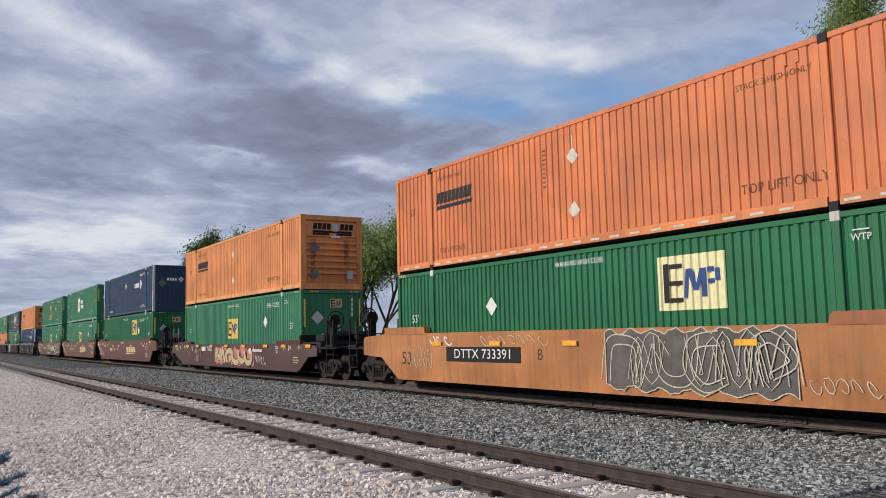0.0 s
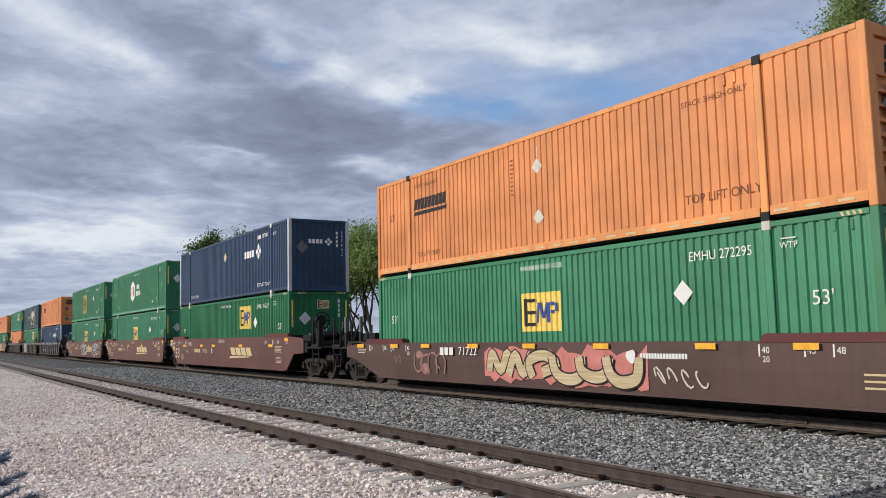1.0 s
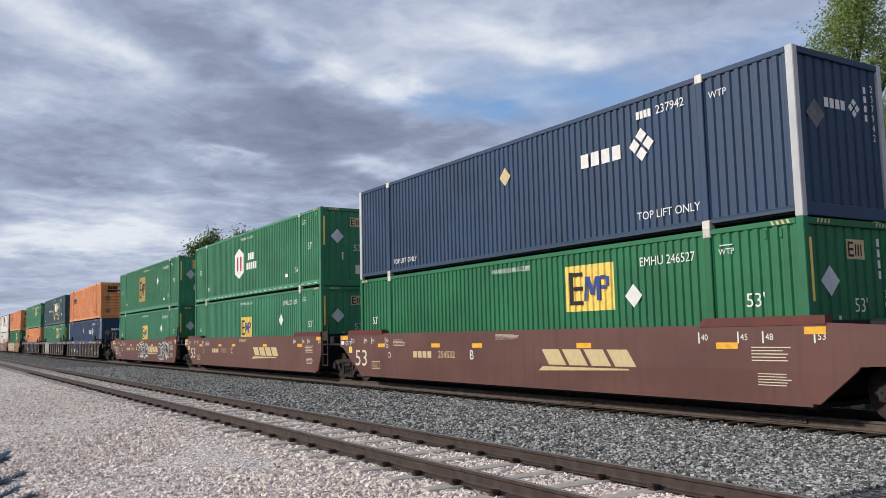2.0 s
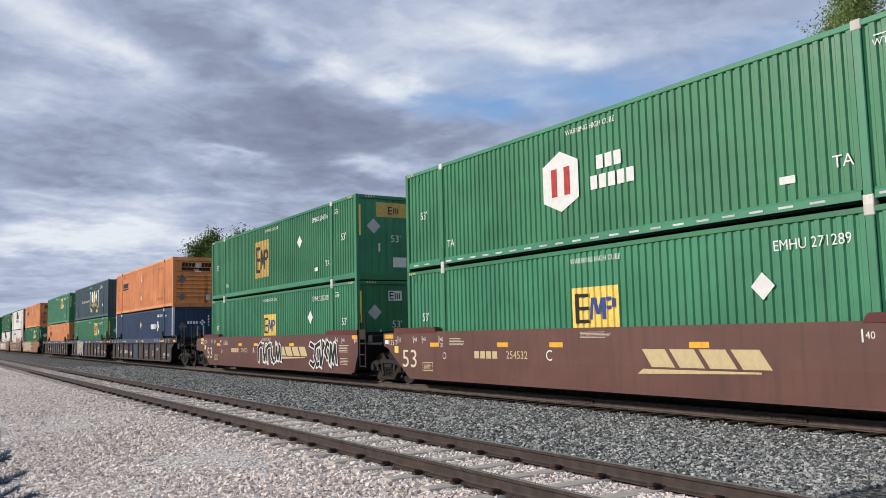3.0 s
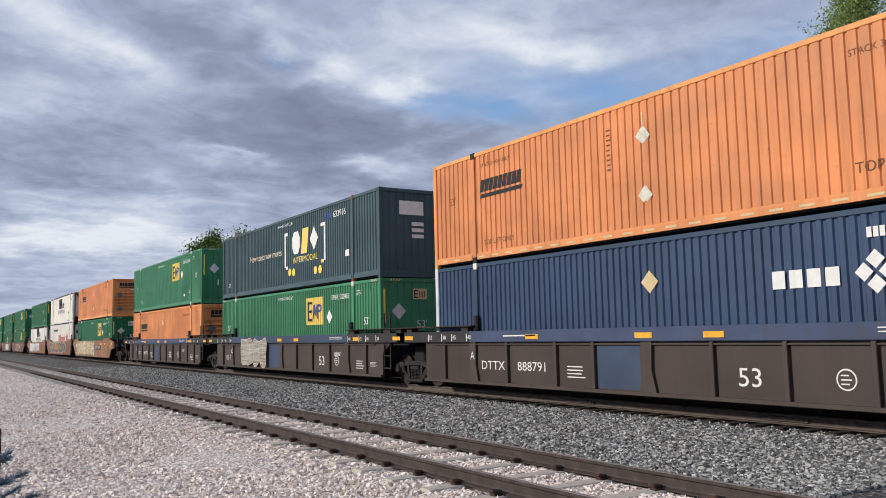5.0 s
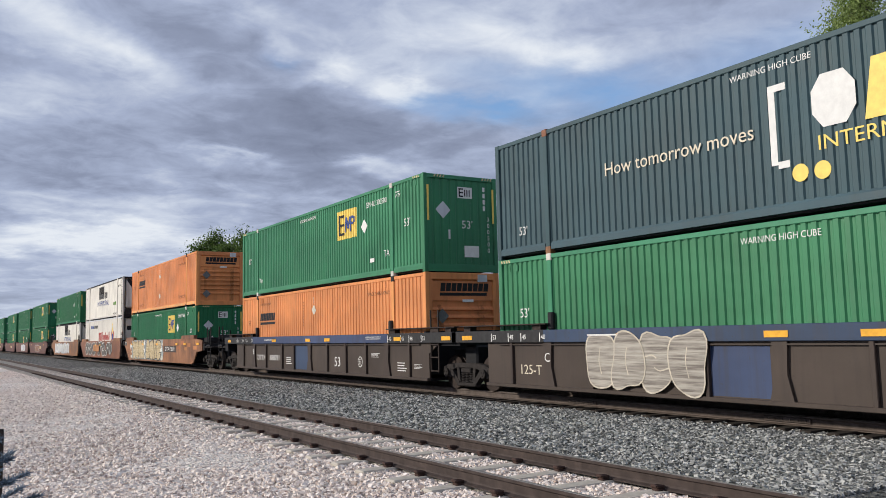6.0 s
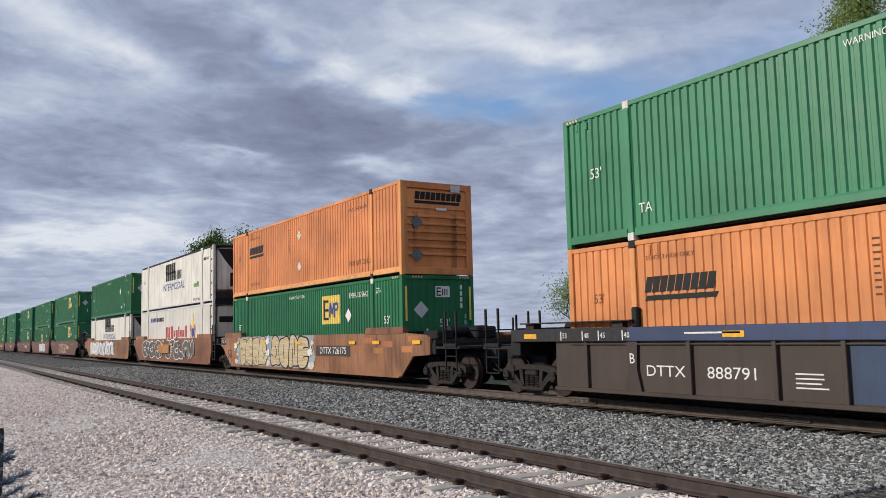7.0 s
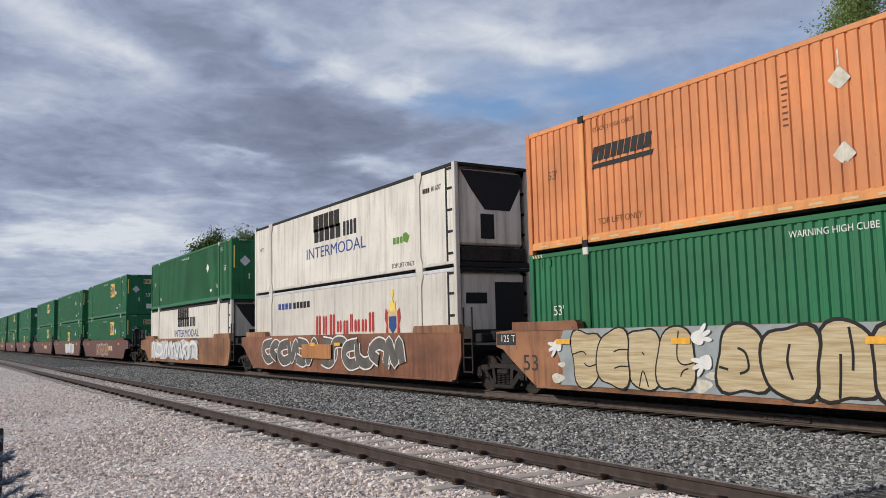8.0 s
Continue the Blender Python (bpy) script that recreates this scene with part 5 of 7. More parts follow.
    part("air_hose", bm, BLACK, car, "drooping black air hose")
    if brace:
        # tall flat posts, each held by a leaning strut
        for sx in (-1, 1):
            for d in (-0.75, 0.35):
                bm = bmesh.new()
                bb(bm, sx * 1.30 - 0.045, sx * 1.30 + 0.045, d - 0.05, d + 0.05, 1.15, 2.16, 0.01)
                post = part("guide_post", bm, WHEEL, car, "dark flat guide post")
                bm = bmesh.new()
                bb(bm, sx * 1.30 - 0.05, sx * 1.30 + 0.05, d - 0.058, d + 0.058, 1.66, 2.165, 0.01)
                part("wear_strip", bm, PLATE, post, "worn pale grey post head")
                bm = bmesh.new()
                rod(bm, (sx * 1.30, yy(d), 2.02), (sx * 1.30, yy(d + 0.52 * brace), 1.40), 0.035, 6)
                part("strut", bm, BLACK, post)
    if brake:
        st = block(bmesh.new(), -1.14, -0.92, min(yy(0.12), yy(0.34)), max(yy(0.12), yy(0.34)), 1.15, 2.05, 0.02)
        stand = part("brake_stand", st, BLACK, car, "black brake stand")
        bm = bmesh.new()
        rod(bm, (-1.03, yy(0.18), 2.12), (-1.03, yy(0.40), 2.12), 0.20, 16)
        part("gear_case", bm, BLACK, stand, "round black brake gear case")
        bm = bmesh.new()
        n, r0, z0 = 20, 0.31, 2.12
        for i in range(n):
            a0, a1 = 2 * math.pi * i / n, 2 * math.pi * (i + 1) / n
            rod(bm, (-1.03 + r0 * math.cos(a0), yy(0.46), z0 + r0 * math.sin(a0)), (-1.03 + r0 * math.cos(a1), yy(0.46), z0 + r0 * math.sin(a1)), 0.022, 6)
        for k in range(4):
            a0 = math.pi * k / 4
            rod(bm, (-1.03 - r0 * math.cos(a0), yy(0.46), z0 - r0 * math.sin(a0)), (-1.03 + r0 * math.cos(a0), yy(0.46), z0 + r0 * math.sin(a0)), 0.014, 6)
        part("brake_wheel", bm, BLACK, stand, "black spoked brake wheel")


def joint_end(car):
    """The near end that rests on a shared truck."""
    bm = bmesh.new()
    block(bm, -0.45, 0.45, Y(-2.3), Y(-0.1), 0.72, 1.10, 0.03)
    block(bm, -1.42, 1.42, Y(-0.16), Y(-0.08), 0.40, 1.62)
    block(bm, -1.40, 1.40, Y(-1.9), Y(-0.5), 1.22, 1.28)
    block(bm, -0.9, 0.9, Y(-1.95), Y(-1.35), 0.66, 1.22, 0.05)
    pieces("end_sill", bm, BLACK, car, "black steel end casting")
    for sx in (-1, 1):
        bm = bmesh.new()
        for d in (0.52, 0.92):
            rod(bm, (sx * 1.46, Y(-d), 0.50), (sx * 1.46, Y(-d), 2.20), 0.026, 8)
        block(bm, sx * 1.45 - 0.02, sx * 1.45 + 0.02, Y(-0.90), Y(-0.54), 1.38, 1.70, 0.01)
        for z in (0.53, 0.90, 1.25, 1.60):
            rod(bm, (sx * 1.46, Y(-0.52), z), (sx * 1.46, Y(-0.92), z), 0.022, 6)
        part("ladder", bm, WHEEL, car, "grimy steel end ladder with a foot plate")
    bm = bmesh.new()
    block(bm, -1.40, -1.05, Y(-1.25), Y(-0.95), 1.28, 1.52, 0.03)
    block(bm, -0.7, 0.5, Y(-1.2), Y(-0.6), 1.28, 1.58, 0.05)
    part("air_reservoir", bm, BLACK, car, "black valve boxes")


def far_joint(car):
    bm = bmesh.new()
    block(bm, -0.45, 0.45, Y(16.2), Y(17.35), 0.72, 1.10, 0.03)
    block(bm, -1.42, 1.42, Y(16.22), Y(16.30), 0.40, 1.60)
    block(bm, -1.42, 1.42, Y(16.3), Y(17.25), 1.42, 1.48)
    pieces("far_sill", bm, BLACK, car, "black steel end casting")


def blob(s, z, rs, rz, seed, n=22, lean=0.0, power=2.6):
    """A swollen letter-like outline, (s, z)."""
    rng = random.Random(seed)
    ph, amp = rng.uniform(0, 6.3), rng.uniform(0.04, 0.14)
    out = []
    for i in range(n):
        a = 2 * math.pi * i / n
        c, q = math.cos(a), math.sin(a)
        k = (abs(c) ** power + abs(q) ** power) ** (-1 / power) * (1 + amp * math.sin(3 * a + ph))
        out.append((s + rs * k * c - lean * q * rz, z + rz * k * q))
    return out


def stroke(bm, pts, width, x):
    """A painted line through pts, (s, z), as one ribbon."""
    prev = None
    n = len(pts)
    for i, (s, z) in enumerate(pts):
        (sa, za), (sb, zb) = pts[max(0, i - 1)], pts[min(n - 1, i + 1)]
        d = math.hypot(sb - sa, zb - za) or 1e-6
        ns, nz = -(zb - za) / d * width / 2, (sb - sa) / d * width / 2
        lift = x - 0.0002 * i
        cur = [bm.verts.new((lift, Y(s + ns), z + nz)), bm.verts.new((lift, Y(s - ns), z - nz))]
        if prev:
            f = bm.faces.new((prev[0], prev[1], cur[1], cur[0]))
            f.normal_update()
            if f.normal.x > 0:
                f.normal_flip()
        prev = cur


def spray_piece(car, s0, s1, z0, z1, n, fill, edge, seed, width=0.06, x=PX_ - 0.004, back=None):
    """A sprayed mural of swollen shapes with outlines and inner strokes."""
    rng = random.Random(seed)
    w = (s0 - s1) / n
    if back is not None:
        bg = bmesh.new()
        pts = [(s0 + 0.2 - (s0 - s1 + 0.4) * i / 16, z1 + 0.02 + rng.uniform(-0.03, 0.0)) for i in range(17)] + [(s1 - 0.2 + (s0 - s1 + 0.4) * i / 16, z0 + rng.uniform(-0.03, 0.03)) for i in range(17)]
        add_shape(bg, pts, x)
        part("spray_ground", bg, back, car, "sprayed ground of a mural")
    for i in range(n):
        c = s0 - w * (i + 0.5) + rng.uniform(-0.08, 0.08) * w
        zc, rz = (z0 + z1) / 2 + rng.uniform(-0.03, 0.03), (z1 - z0) / 2 * rng.uniform(0.88, 1.0)
        lean = rng.uniform(-0.25, 0.25)
        sd = rng.randint(0, 9999)
        xx = x - 0.002 - 0.004 * (i % 2)
        rim = part("spray_outline", flat_shape(blob(c, zc, w * 0.60 + width / 2, rz, sd, lean=lean), xx), edge, car, "sprayed outline of a mural")
        part("spray_fill", flat_shape(blob(c, zc, w * 0.60 - width / 2, rz - width, sd, lean=lean), xx - 0.002), fill, rim, "sprayed swollen shape")
        for k in range(rng.randint(1, 3)):
            a, b = c + rng.uniform(-0.28, 0.28) * w, zc + rng.uniform(-0.25, 0.35) * rz
            d = rng.uniform(-0.22, 0.22) * w
            pts = [(a + d * q * q, b - q * rz * rng.uniform(0.55, 0.75)) for q in (0, 0.33, 0.66, 1.0)]
            bm = bmesh.new()
            stroke(bm, pts, width * 0.75, xx - 0.006)
            part("spray_stroke", bm, edge, rim)


# inner lines of swollen letters, in a unit square
CUTS = {"z": (((0.0, 0.56), (0.35, 0.62), (0.5, 0.56)), ((0.98, 0.42), (0.6, 0.34), (0.42, 0.40))), "e": (((1.0, 0.66), (0.7, 0.66), (0.52, 0.62)), ((1.0, 0.36), (0.72, 0.36), (0.52, 0.32))),
        "a": (((0.46, 0.62), (0.54, 0.57)), ((0.34, 0.02), (0.47, 0.30), (0.62, 0.02))), "l": (((0.62, 0.98), (0.55, 0.55), (0.72, 0.42), (1.0, 0.46)), ((0.62, 0.22), (0.7, 0.32), (0.85, 0.36))),
        "d": (((0.42, 0.70), (0.58, 0.62), (0.62, 0.38), (0.44, 0.30)), ((0.0, 0.40), (0.2, 0.36))), "o": (((0.5, 0.76), (0.44, 0.5), (0.52, 0.24)),),
        "n": (((0.36, 0.02), (0.40, 0.34), (0.42, 0.62)), ((0.58, 0.98), (0.62, 0.66), (0.60, 0.40)))}


def swollen_letters(car, letters, s0, s1, z0, z1, fill, edge, width=0.06, x=PX_ - 0.004, seed=1):
    """Fat sprayed letters that lean on one another, dark-rimmed, with their inner lines."""
    rng = random.Random(seed)
    w = (s0 - s1) / len(letters)
    for i, ch in enumerate(letters):
        c, zc, rz = s0 - w * (i + 0.5), (z0 + z1) / 2, (z1 - z0) / 2 * rng.uniform(0.94, 1.0)
        lean, sd, xx = rng.uniform(-0.10, 0.10), rng.randint(0, 9999), x - 0.002 - 0.010 * (i % 2)
        rim = part("spray_outline", flat_shape(blob(c, zc, w * 0.56 + width / 2, rz, sd, 30, lean, 3.6), xx), edge, car, "sprayed dark rim of a mural")
        part("spray_fill", flat_shape(blob(c, zc, w * 0.56 - width / 2, rz - width, sd, 30, lean, 3.6), xx - 0.002), fill, rim, "sprayed swollen letter")
        for line in CUTS[ch]:
            bm = bmesh.new()
            stroke(bm, smooth_line([(c + w * 0.53 * (1 - 2 * u), zc + (2 * q - 1) * (rz - width)) for u, q in line], 4), width * 0.8, xx - 0.004)
            part("spray_stroke", bm, edge, rim)


GLYPHS = (((0.0, 0.0), (0.05, 0.8), (0.5, 1.0), (0.95, 0.8), (1.0, 0.0)), ((0.0, 1.0), (0.1, 0.2), (0.5, 0.0), (0.9, 0.3), (1.0, 1.0)), ((0.9, 1.0), (0.15, 0.85), (0.0, 0.4), (0.4, 0.0), (1.0, 0.15)),
          ((0.0, 0.1), (0.2, 1.0), (0.5, 0.15), (0.8, 1.0), (1.0, 0.1)), ((0.1, 0.0), (0.0, 0.7), (0.5, 1.0), (1.0, 0.6), (0.5, 0.25)), ((0.9, 1.0), (0.6, 0.1), (0.25, 0.95), (0.0, 0.0)),
          ((0.0, 0.5), (0.35, 1.0), (0.6, 0.4), (0.85, 0.0), (1.0, 0.7)))


def smooth_line(pts, n=5):
    """Points along a soft curve through pts."""
    out = []
    ext = [pts[0], *pts, pts[-1]]
    for p0, p1, p2, p3 in zip(ext, ext[1:], ext[2:], ext[3:]):
        for k in range(n):
            t = k / n
            out.append(tuple(0.5 * (2 * b + (c - a) * t + (2 * a - 5 * b + 4 * c - d) * t * t + (3 * b - a - 3 * c + d) * t ** 3) for a, b, c, d in zip(p0, p1, p2, p3)))
    return out + [pts[-1]]


def sharp_leg(bm, p, q, width, more, x):
    """A straight sprayed leg from p to q that tapers to a slanted foot."""
    (s0, z0), (s1, z1) = p, q
    d = math.hypot(s1 - s0, z1 - z0) or 1e-6
    us, uz = (s1 - s0) / d, (z1 - z0) / d
    w, far = width / 2, 0.30 * width + more
    add_shape(bm, [(s0 - us * far - uz * w, z0 - uz * far + us * w), (s0 - us * more + uz * w, z0 - uz * more - us * w), (s1 + us * far + uz * w * 0.8, z1 + uz * far - us * w * 0.8), (s1 + us * more - uz * w * 0.8, z1 + uz * more + us * w * 0.8)], x)


def wild_piece(car, s0, s1, z0, z1, n, fill, edge, seed, thick=0.2, rim=0.05, x=PX_ - 0.004, back=None, angular=False):
    """A sprayed mural of bent, interlocking strokes that spell nothing."""
    rng = random.Random(seed)
    w = (s0 - s1) / n
    if back is not None:
        m = 26
        pts = [(s0 + 0.25 - (s0 - s1 + 0.5) * i / m, z1 + rng.uniform(-0.22, 0.02)) for i in range(m + 1)] + [(s1 - 0.25 + (s0 - s1 + 0.5) * i / m, z0 + rng.uniform(-0.03, 0.16)) for i in range(m + 1)]
        part("spray_ground", flat_shape(pts, x), back, car, "sprayed ground of a mural")
    for i in range(n):
        g = rng.choice(GLYPHS)
        flip = rng.random() < 0.5
        a, b = s0 - w * (i - 0.08), s0 - w * (i + 1.08)
        za, zb = z0 + thick / 2 + rim + rng.uniform(0, 0.08), z1 - thick / 2 - rim - rng.uniform(0, 0.10)
        pts = [(a + (b - a) * (1 - u if flip else u) + rng.uniform(-0.06, 0.06) * w, za + (zb - za) * q) for u, q in g]
        line = smooth_line(pts, 5)
        xx = x - 0.002 - 0.0055 * i
        bm = bmesh.new()
        if angular:
            legs = [(p, q) for p, q in zip(pts, pts[1:])]
            for k, (p, q) in enumerate(legs):
                sharp_leg(bm, p, q, thick + 2 * rim, rim, xx - 0.0002 * k)
            o = part("spray_outline", bm, edge, car, "sprayed outline of a mural")
            bm = bmesh.new()
            for k, (p, q) in enumerate(legs):
                sharp_leg(bm, p, q, thick, 0.0, xx - 0.003 - 0.0002 * k)
            part("spray_fill", bm, fill, o, "sprayed jagged stroke")
            continue
        stroke(bm, line, thick + 2 * rim, xx)
        o = part("spray_outline", bm, edge, car, "sprayed outline of a mural")
        bm = bmesh.new()
        stroke(bm, line, thick, xx - 0.0048)
        part("spray_fill", bm, fill, o, "sprayed bent stroke")


def lined_piece(car, s0, s1, z0, z1, n, ground, line, seed, thick=0.26, width=0.022, x=PX_ - 0.004):
    """A dark sprayed field crossed by thin double lines that follow bent, interlocking letter strokes."""
    rng = random.Random(seed)
    w = (s0 - s1) / n
    m = 44
    rim = [(s0 + 0.1 - (s0 - s1 + 0.2) * i / m, z1 - 0.05 + 0.05 * math.sin(i * 1.1) + rng.uniform(-0.03, 0.02)) for i in range(m + 1)]
    rim += [(s1 - 0.1 + (s0 - s1 + 0.2) * i / m, z0 + 0.06 + 0.05 * math.sin(i * 0.9) + rng.uniform(-0.02, 0.03)) for i in range(m + 1)]
    g = part("spray_ground", flat_shape(rim, x), ground, car, "dark grey sprayed ground of a mural")
    bm = bmesh.new()
    stroke(bm, rim + rim[:1], width, x - 0.001)
    part("spray_line", bm, line, g, "thin pale sprayed line")
    for i in range(n):
        for lap in range(1 + i % 2):
            glyph = rng.choice(GLYPHS)
            flip = rng.random() < 0.5
            a, b = s0 - w * (i - 0.12), s0 - w * (i + 1.12)
            za, zb = z0 + thick / 2 + 0.06, z1 - thick / 2 - 0.06
            pts = [(a + (b - a) * (1 - u if flip else u) + rng.uniform(-0.08, 0.08) * w, za + (zb - za) * q + rng.uniform(-0.05, 0.05)) for u, q in glyph]
            mid = smooth_line(pts, 5)
            for side in (-1, 1):
                edge = []
                for j, (u, q) in enumerate(mid):
                    (ua, qa), (ub, qb) = mid[max(0, j - 1)], mid[min(len(mid) - 1, j + 1)]
                    d = math.hypot(ub - ua, qb - qa) or 1e-6
                    reach = side * thick / 2 * (1.0 - 0.55 * j / len(mid))
                    edge.append((u - (qb - qa) / d * reach, min(z1 - 0.03, max(z0 + 0.03, q + (ub - ua) / d * reach))))
                bm = bmesh.new()
                stroke(bm, edge, width * rng.uniform(0.7, 1.2), x - 0.002 - 0.0012 * (4 * i + 2 * lap + (side > 0)))
                part("spray_line", bm, line, g, "thin pale sprayed line")


def scribble(car, s0, s1, z0, z1, seed, material=SPRAY_PALE, n=7, x=PX_ - 0.004, width=0.018):
    rng = random.Random(seed)
    bm = bmesh.new()
    w = (s0 - s1) / n
    for i in range(n):
        c, r = s0 - w * (i + 0.5), w * 0.5
        a0 = rng.uniform(0, 6)
        turns = rng.uniform(3.5, 6.5)
        pts = []
        for k in range(9):
            a = a0 + turns * k / 8
            pts.append((c + r * math.cos(a) * (1 - 0.05 * k), (z0 + z1) / 2 + (z1 - z0) / 2 * math.sin(a * 1.13) * (1 - 0.06 * k)))
        stroke(bm, pts, width, x - 0.002 * i)
    pieces("scribbled_tag", bm, material, car, "thin sprayed scribble")


def reflectors(car, material=MARK_AMBER, at=(1.0, 3.6, 6.0, 8.15, 10.4, 12.9, 15.2), z=1.29, x=PX_ - 0.004):
    for s in at:
        part("reflector", flat_shape(rect(s + 0.23, s - 0.23, z - 0.055, z + 0.055), x), material, car, "amber reflector strip")


def load_marks(car, x=PX_ - 0.004, z=1.36, ends=((-0.2, 0.75, 1.25, 2.1), (16.4, 15.5, 15.0, 14.1)), h=0.11):
    for row in ends:
        for s, txt in zip(row, ("53", "48", "45", "40")):
            word(txt, s - 0.12, z, h, MARK_WHITE, car, x)
        bm = bmesh.new()
        for s in row:
            add_shape(bm, rect(s + 0.02, s - 0.01, z - 0.1, z + 0.1), x)
        pieces("load_mark", bm, MARK_WHITE, car)


def well_car(style, near, far, brake=True, far_brake=False):
    """style: brown, tan, rust or ribbed."""
    mats = {"brown": BROWN, "low": DUN, "tan": TAN, "rust": RUST, "ribbed": UMBER}
    words = {"brown": "red-brown steel well car with sprayed graffiti on its sides", "low": "dull brown low-sided well car with a pink and cream mural", "tan": "tan steel well car with grey sprayed graffiti",
             "rust": "rust-streaked tan well car with large sprayed murals", "ribbed": "dark umber ribbed well car with a blue-grey top chord"}
    car = tagged(new("well_car"), words[style], "railway car", "train of well cars")
    m = mats[style]
    if style == "ribbed":
        ribbed_sills(car)
    else:
        smooth_sills(car, near, far, m, 0.27 if style == "low" else 0.0)
    bm = block(bmesh.new(), -1.40, 1.40, Y(-0.1), Y(16.25), 0.22, 0.30)
    for s in (1.0, 4.5, 8.08, 11.6, 15.1):
        block(bm, -1.40, 1.40, Y(s - 0.3), Y(s + 0.3), 0.28, 0.425)
    part("well_floor", bm, BLACK, car)
    if near == "coupler":
        coupler_end(car, -2.05, -1, brake)
        add_truck(car, -1.95)
    else:
        joint_end(car)
        add_truck(car, -1.67)
    if far == "coupler":
        coupler_end(car, LEN + 2.0, 1, far_brake, 0 if far_brake or style == "ribbed" else -1 if near == "joint" else 1)
        add_truck(car, LEN + 1.75)
    else:
        far_joint(car)
    return car


# ---------------- the train: cars and their loads ----------------
SPEED = 22.381
NEAR_END = (5.68, 29.33, 52.97, 72.27, 91.78, 115.50, 134.95, 154.68, 178.44, 197.77, 217.19, 241.12, 260.6, 280.1, 303.8, 323.3, 342.8, 366.5)
MOVERS = []


def place(ob, k, z):
    MOVERS.append((ob, NEAR_END[k] + HL, z))
    ob.location = (MAIN_X, NEAR_END[k] + HL, z)
    return ob


LOWER, UPPER = 0.430, 3.326
SQ_A, SQ_B = (5.98, 4.47, 1.52, 2.52), (8.90, 7.42, 1.12, 2.02)


def build_train():
    def car(k, *a, **kw):
        return place(well_car(*a, **kw), k, 0.0)

    # 0: tan car with a grey mural, orange on green
    c = car(0, "tan", "coupler", "coupler", far_brake=True)
    reflectors(c, at=(0.9, 3.6, 8.13, 10.9, 13.6), x=PX_ - 0.045)
    plate = part("number_panel", flat_shape(rect(13.17, 9.91, 0.82, 1.20), PX_ - 0.004), MARK_BLACK, c, "black number panel")
    word("DTTX 733391", 11.52, 1.015, 0.235, MARK_WHITE, c, PX_ - 0.008, 1.28)
    word("53", 15.3, 0.86, 0.36, UMBER, c, PX_ - 0.004, 1.2)
    word("B", 9.2, 1.02, 0.25, UMBER, c, PX_ - 0.004)
    lined_piece(c, 6.95, 2.75, 0.33, 1.57, 6, SPRAY_GREY, SPRAY_PALE, 12)
    scribble(c, 11.6, 8.9, 1.22, 1.50, 5)
    scribble(c, 15.2, 13.9, 0.55, 1.3, 6, n=5)
    scribble(c, 14.1, 12.9, 1.22, 1.52, 7, MARK_WHITE, n=3, width=0.045)
    scribble(c, 2.5, 1.3, 0.45, 0.75, 9, n=5)
    place(green_box((5.75, 4.15, 1.46, 2.50), "", 11.35, 8.05, field=MARK_PALE), 0, LOWER)
    place(orange_box(tape_mat=MARK_PAPER, coat=ORANGE), 0, UPPER)

    # 1: brown car with a long mural
    c = car(1, "low", "coupler", "coupler")
    reflectors(c, at=(-1.2, 1.2, 3.2, 5.9, 8.3, 10.6, 12.95, 14.75, 16.95), z=1.22, x=PX_ - 0.050)
    load_marks(c, z=1.15)
    for s0 in (2.1, 14.1):
        word("20", s0 - 0.12, 1.0, 0.10, MARK_WHITE, c, PX_ - 0.004)
    pieces("owner_mark", letter_blocks(12.2, 11.5, 0.98, 1.18, 3, PX_ - 0.048), MARK_WHITE, c)
    word("71722", 10.85, 1.08, 0.21, MARK_WHITE, c, PX_ - 0.048, 1.15)
    wild_piece(c, 9.9, 4.9, 0.34, 1.24, 6, SPRAY_CREAM, MARK_BLACK, 21, 0.24, 0.035, back=SPRAY_PINK)
    wild_piece(c, 13.6, 12.0, 0.42, 1.08, 4, SPRAY_ROSE, SPRAY_ROSE, 22, 0.05, 0.004)
    part("spray_cloud", flat_shape(blob(13.35, 0.98, 0.20, 0.11, 6, 20, 0.2, 1.7), PX_ - 0.004), SPRAY_ROSE, c, "faded pink sprayed patch")
    part("spray_cloud", flat_shape(blob(13.0, 0.58, 0.24, 0.16, 9, 20, -0.3, 1.8), PX_ - 0.004), SPRAY_ROSE, c, "faded pink sprayed patch")
    scribble(c, 14.8, 14.4, 0.70, 0.95, 24, SPRAY_ROSE, n=2, width=0.02)
    scribble(c, 4.5, 3.2, 0.45, 0.85, 23, n=4, width=0.04)
    part("emblem", flat_shape(blob(5.05, 1.02, 0.13, 0.13, 1, power=2), PX_ - 0.048), MARK_WHITE, c, "round white emblem")
    pieces("owner_name", letter_blocks(4.85, 3.65, 0.98, 1.08, 16, PX_ - 0.008), MARK_WHITE, c)
    pieces("small_print", text_lines(0.3, -0.3, 0.55, 0.85, 3, PX_ - 0.004, 3), MARK_CREAM, c)
    pieces("small_print", text_lines(17.2, 16.6, 0.98, 1.14, 3, PX_ - 0.004, 13), MARK_BONE, c)
    place(green_box(SQ_B, "272295", 3.88, coat=GREEN_FADED_SHEEN), 1, LOWER)
    place(orange_box("patched_sign"), 1, UPPER)

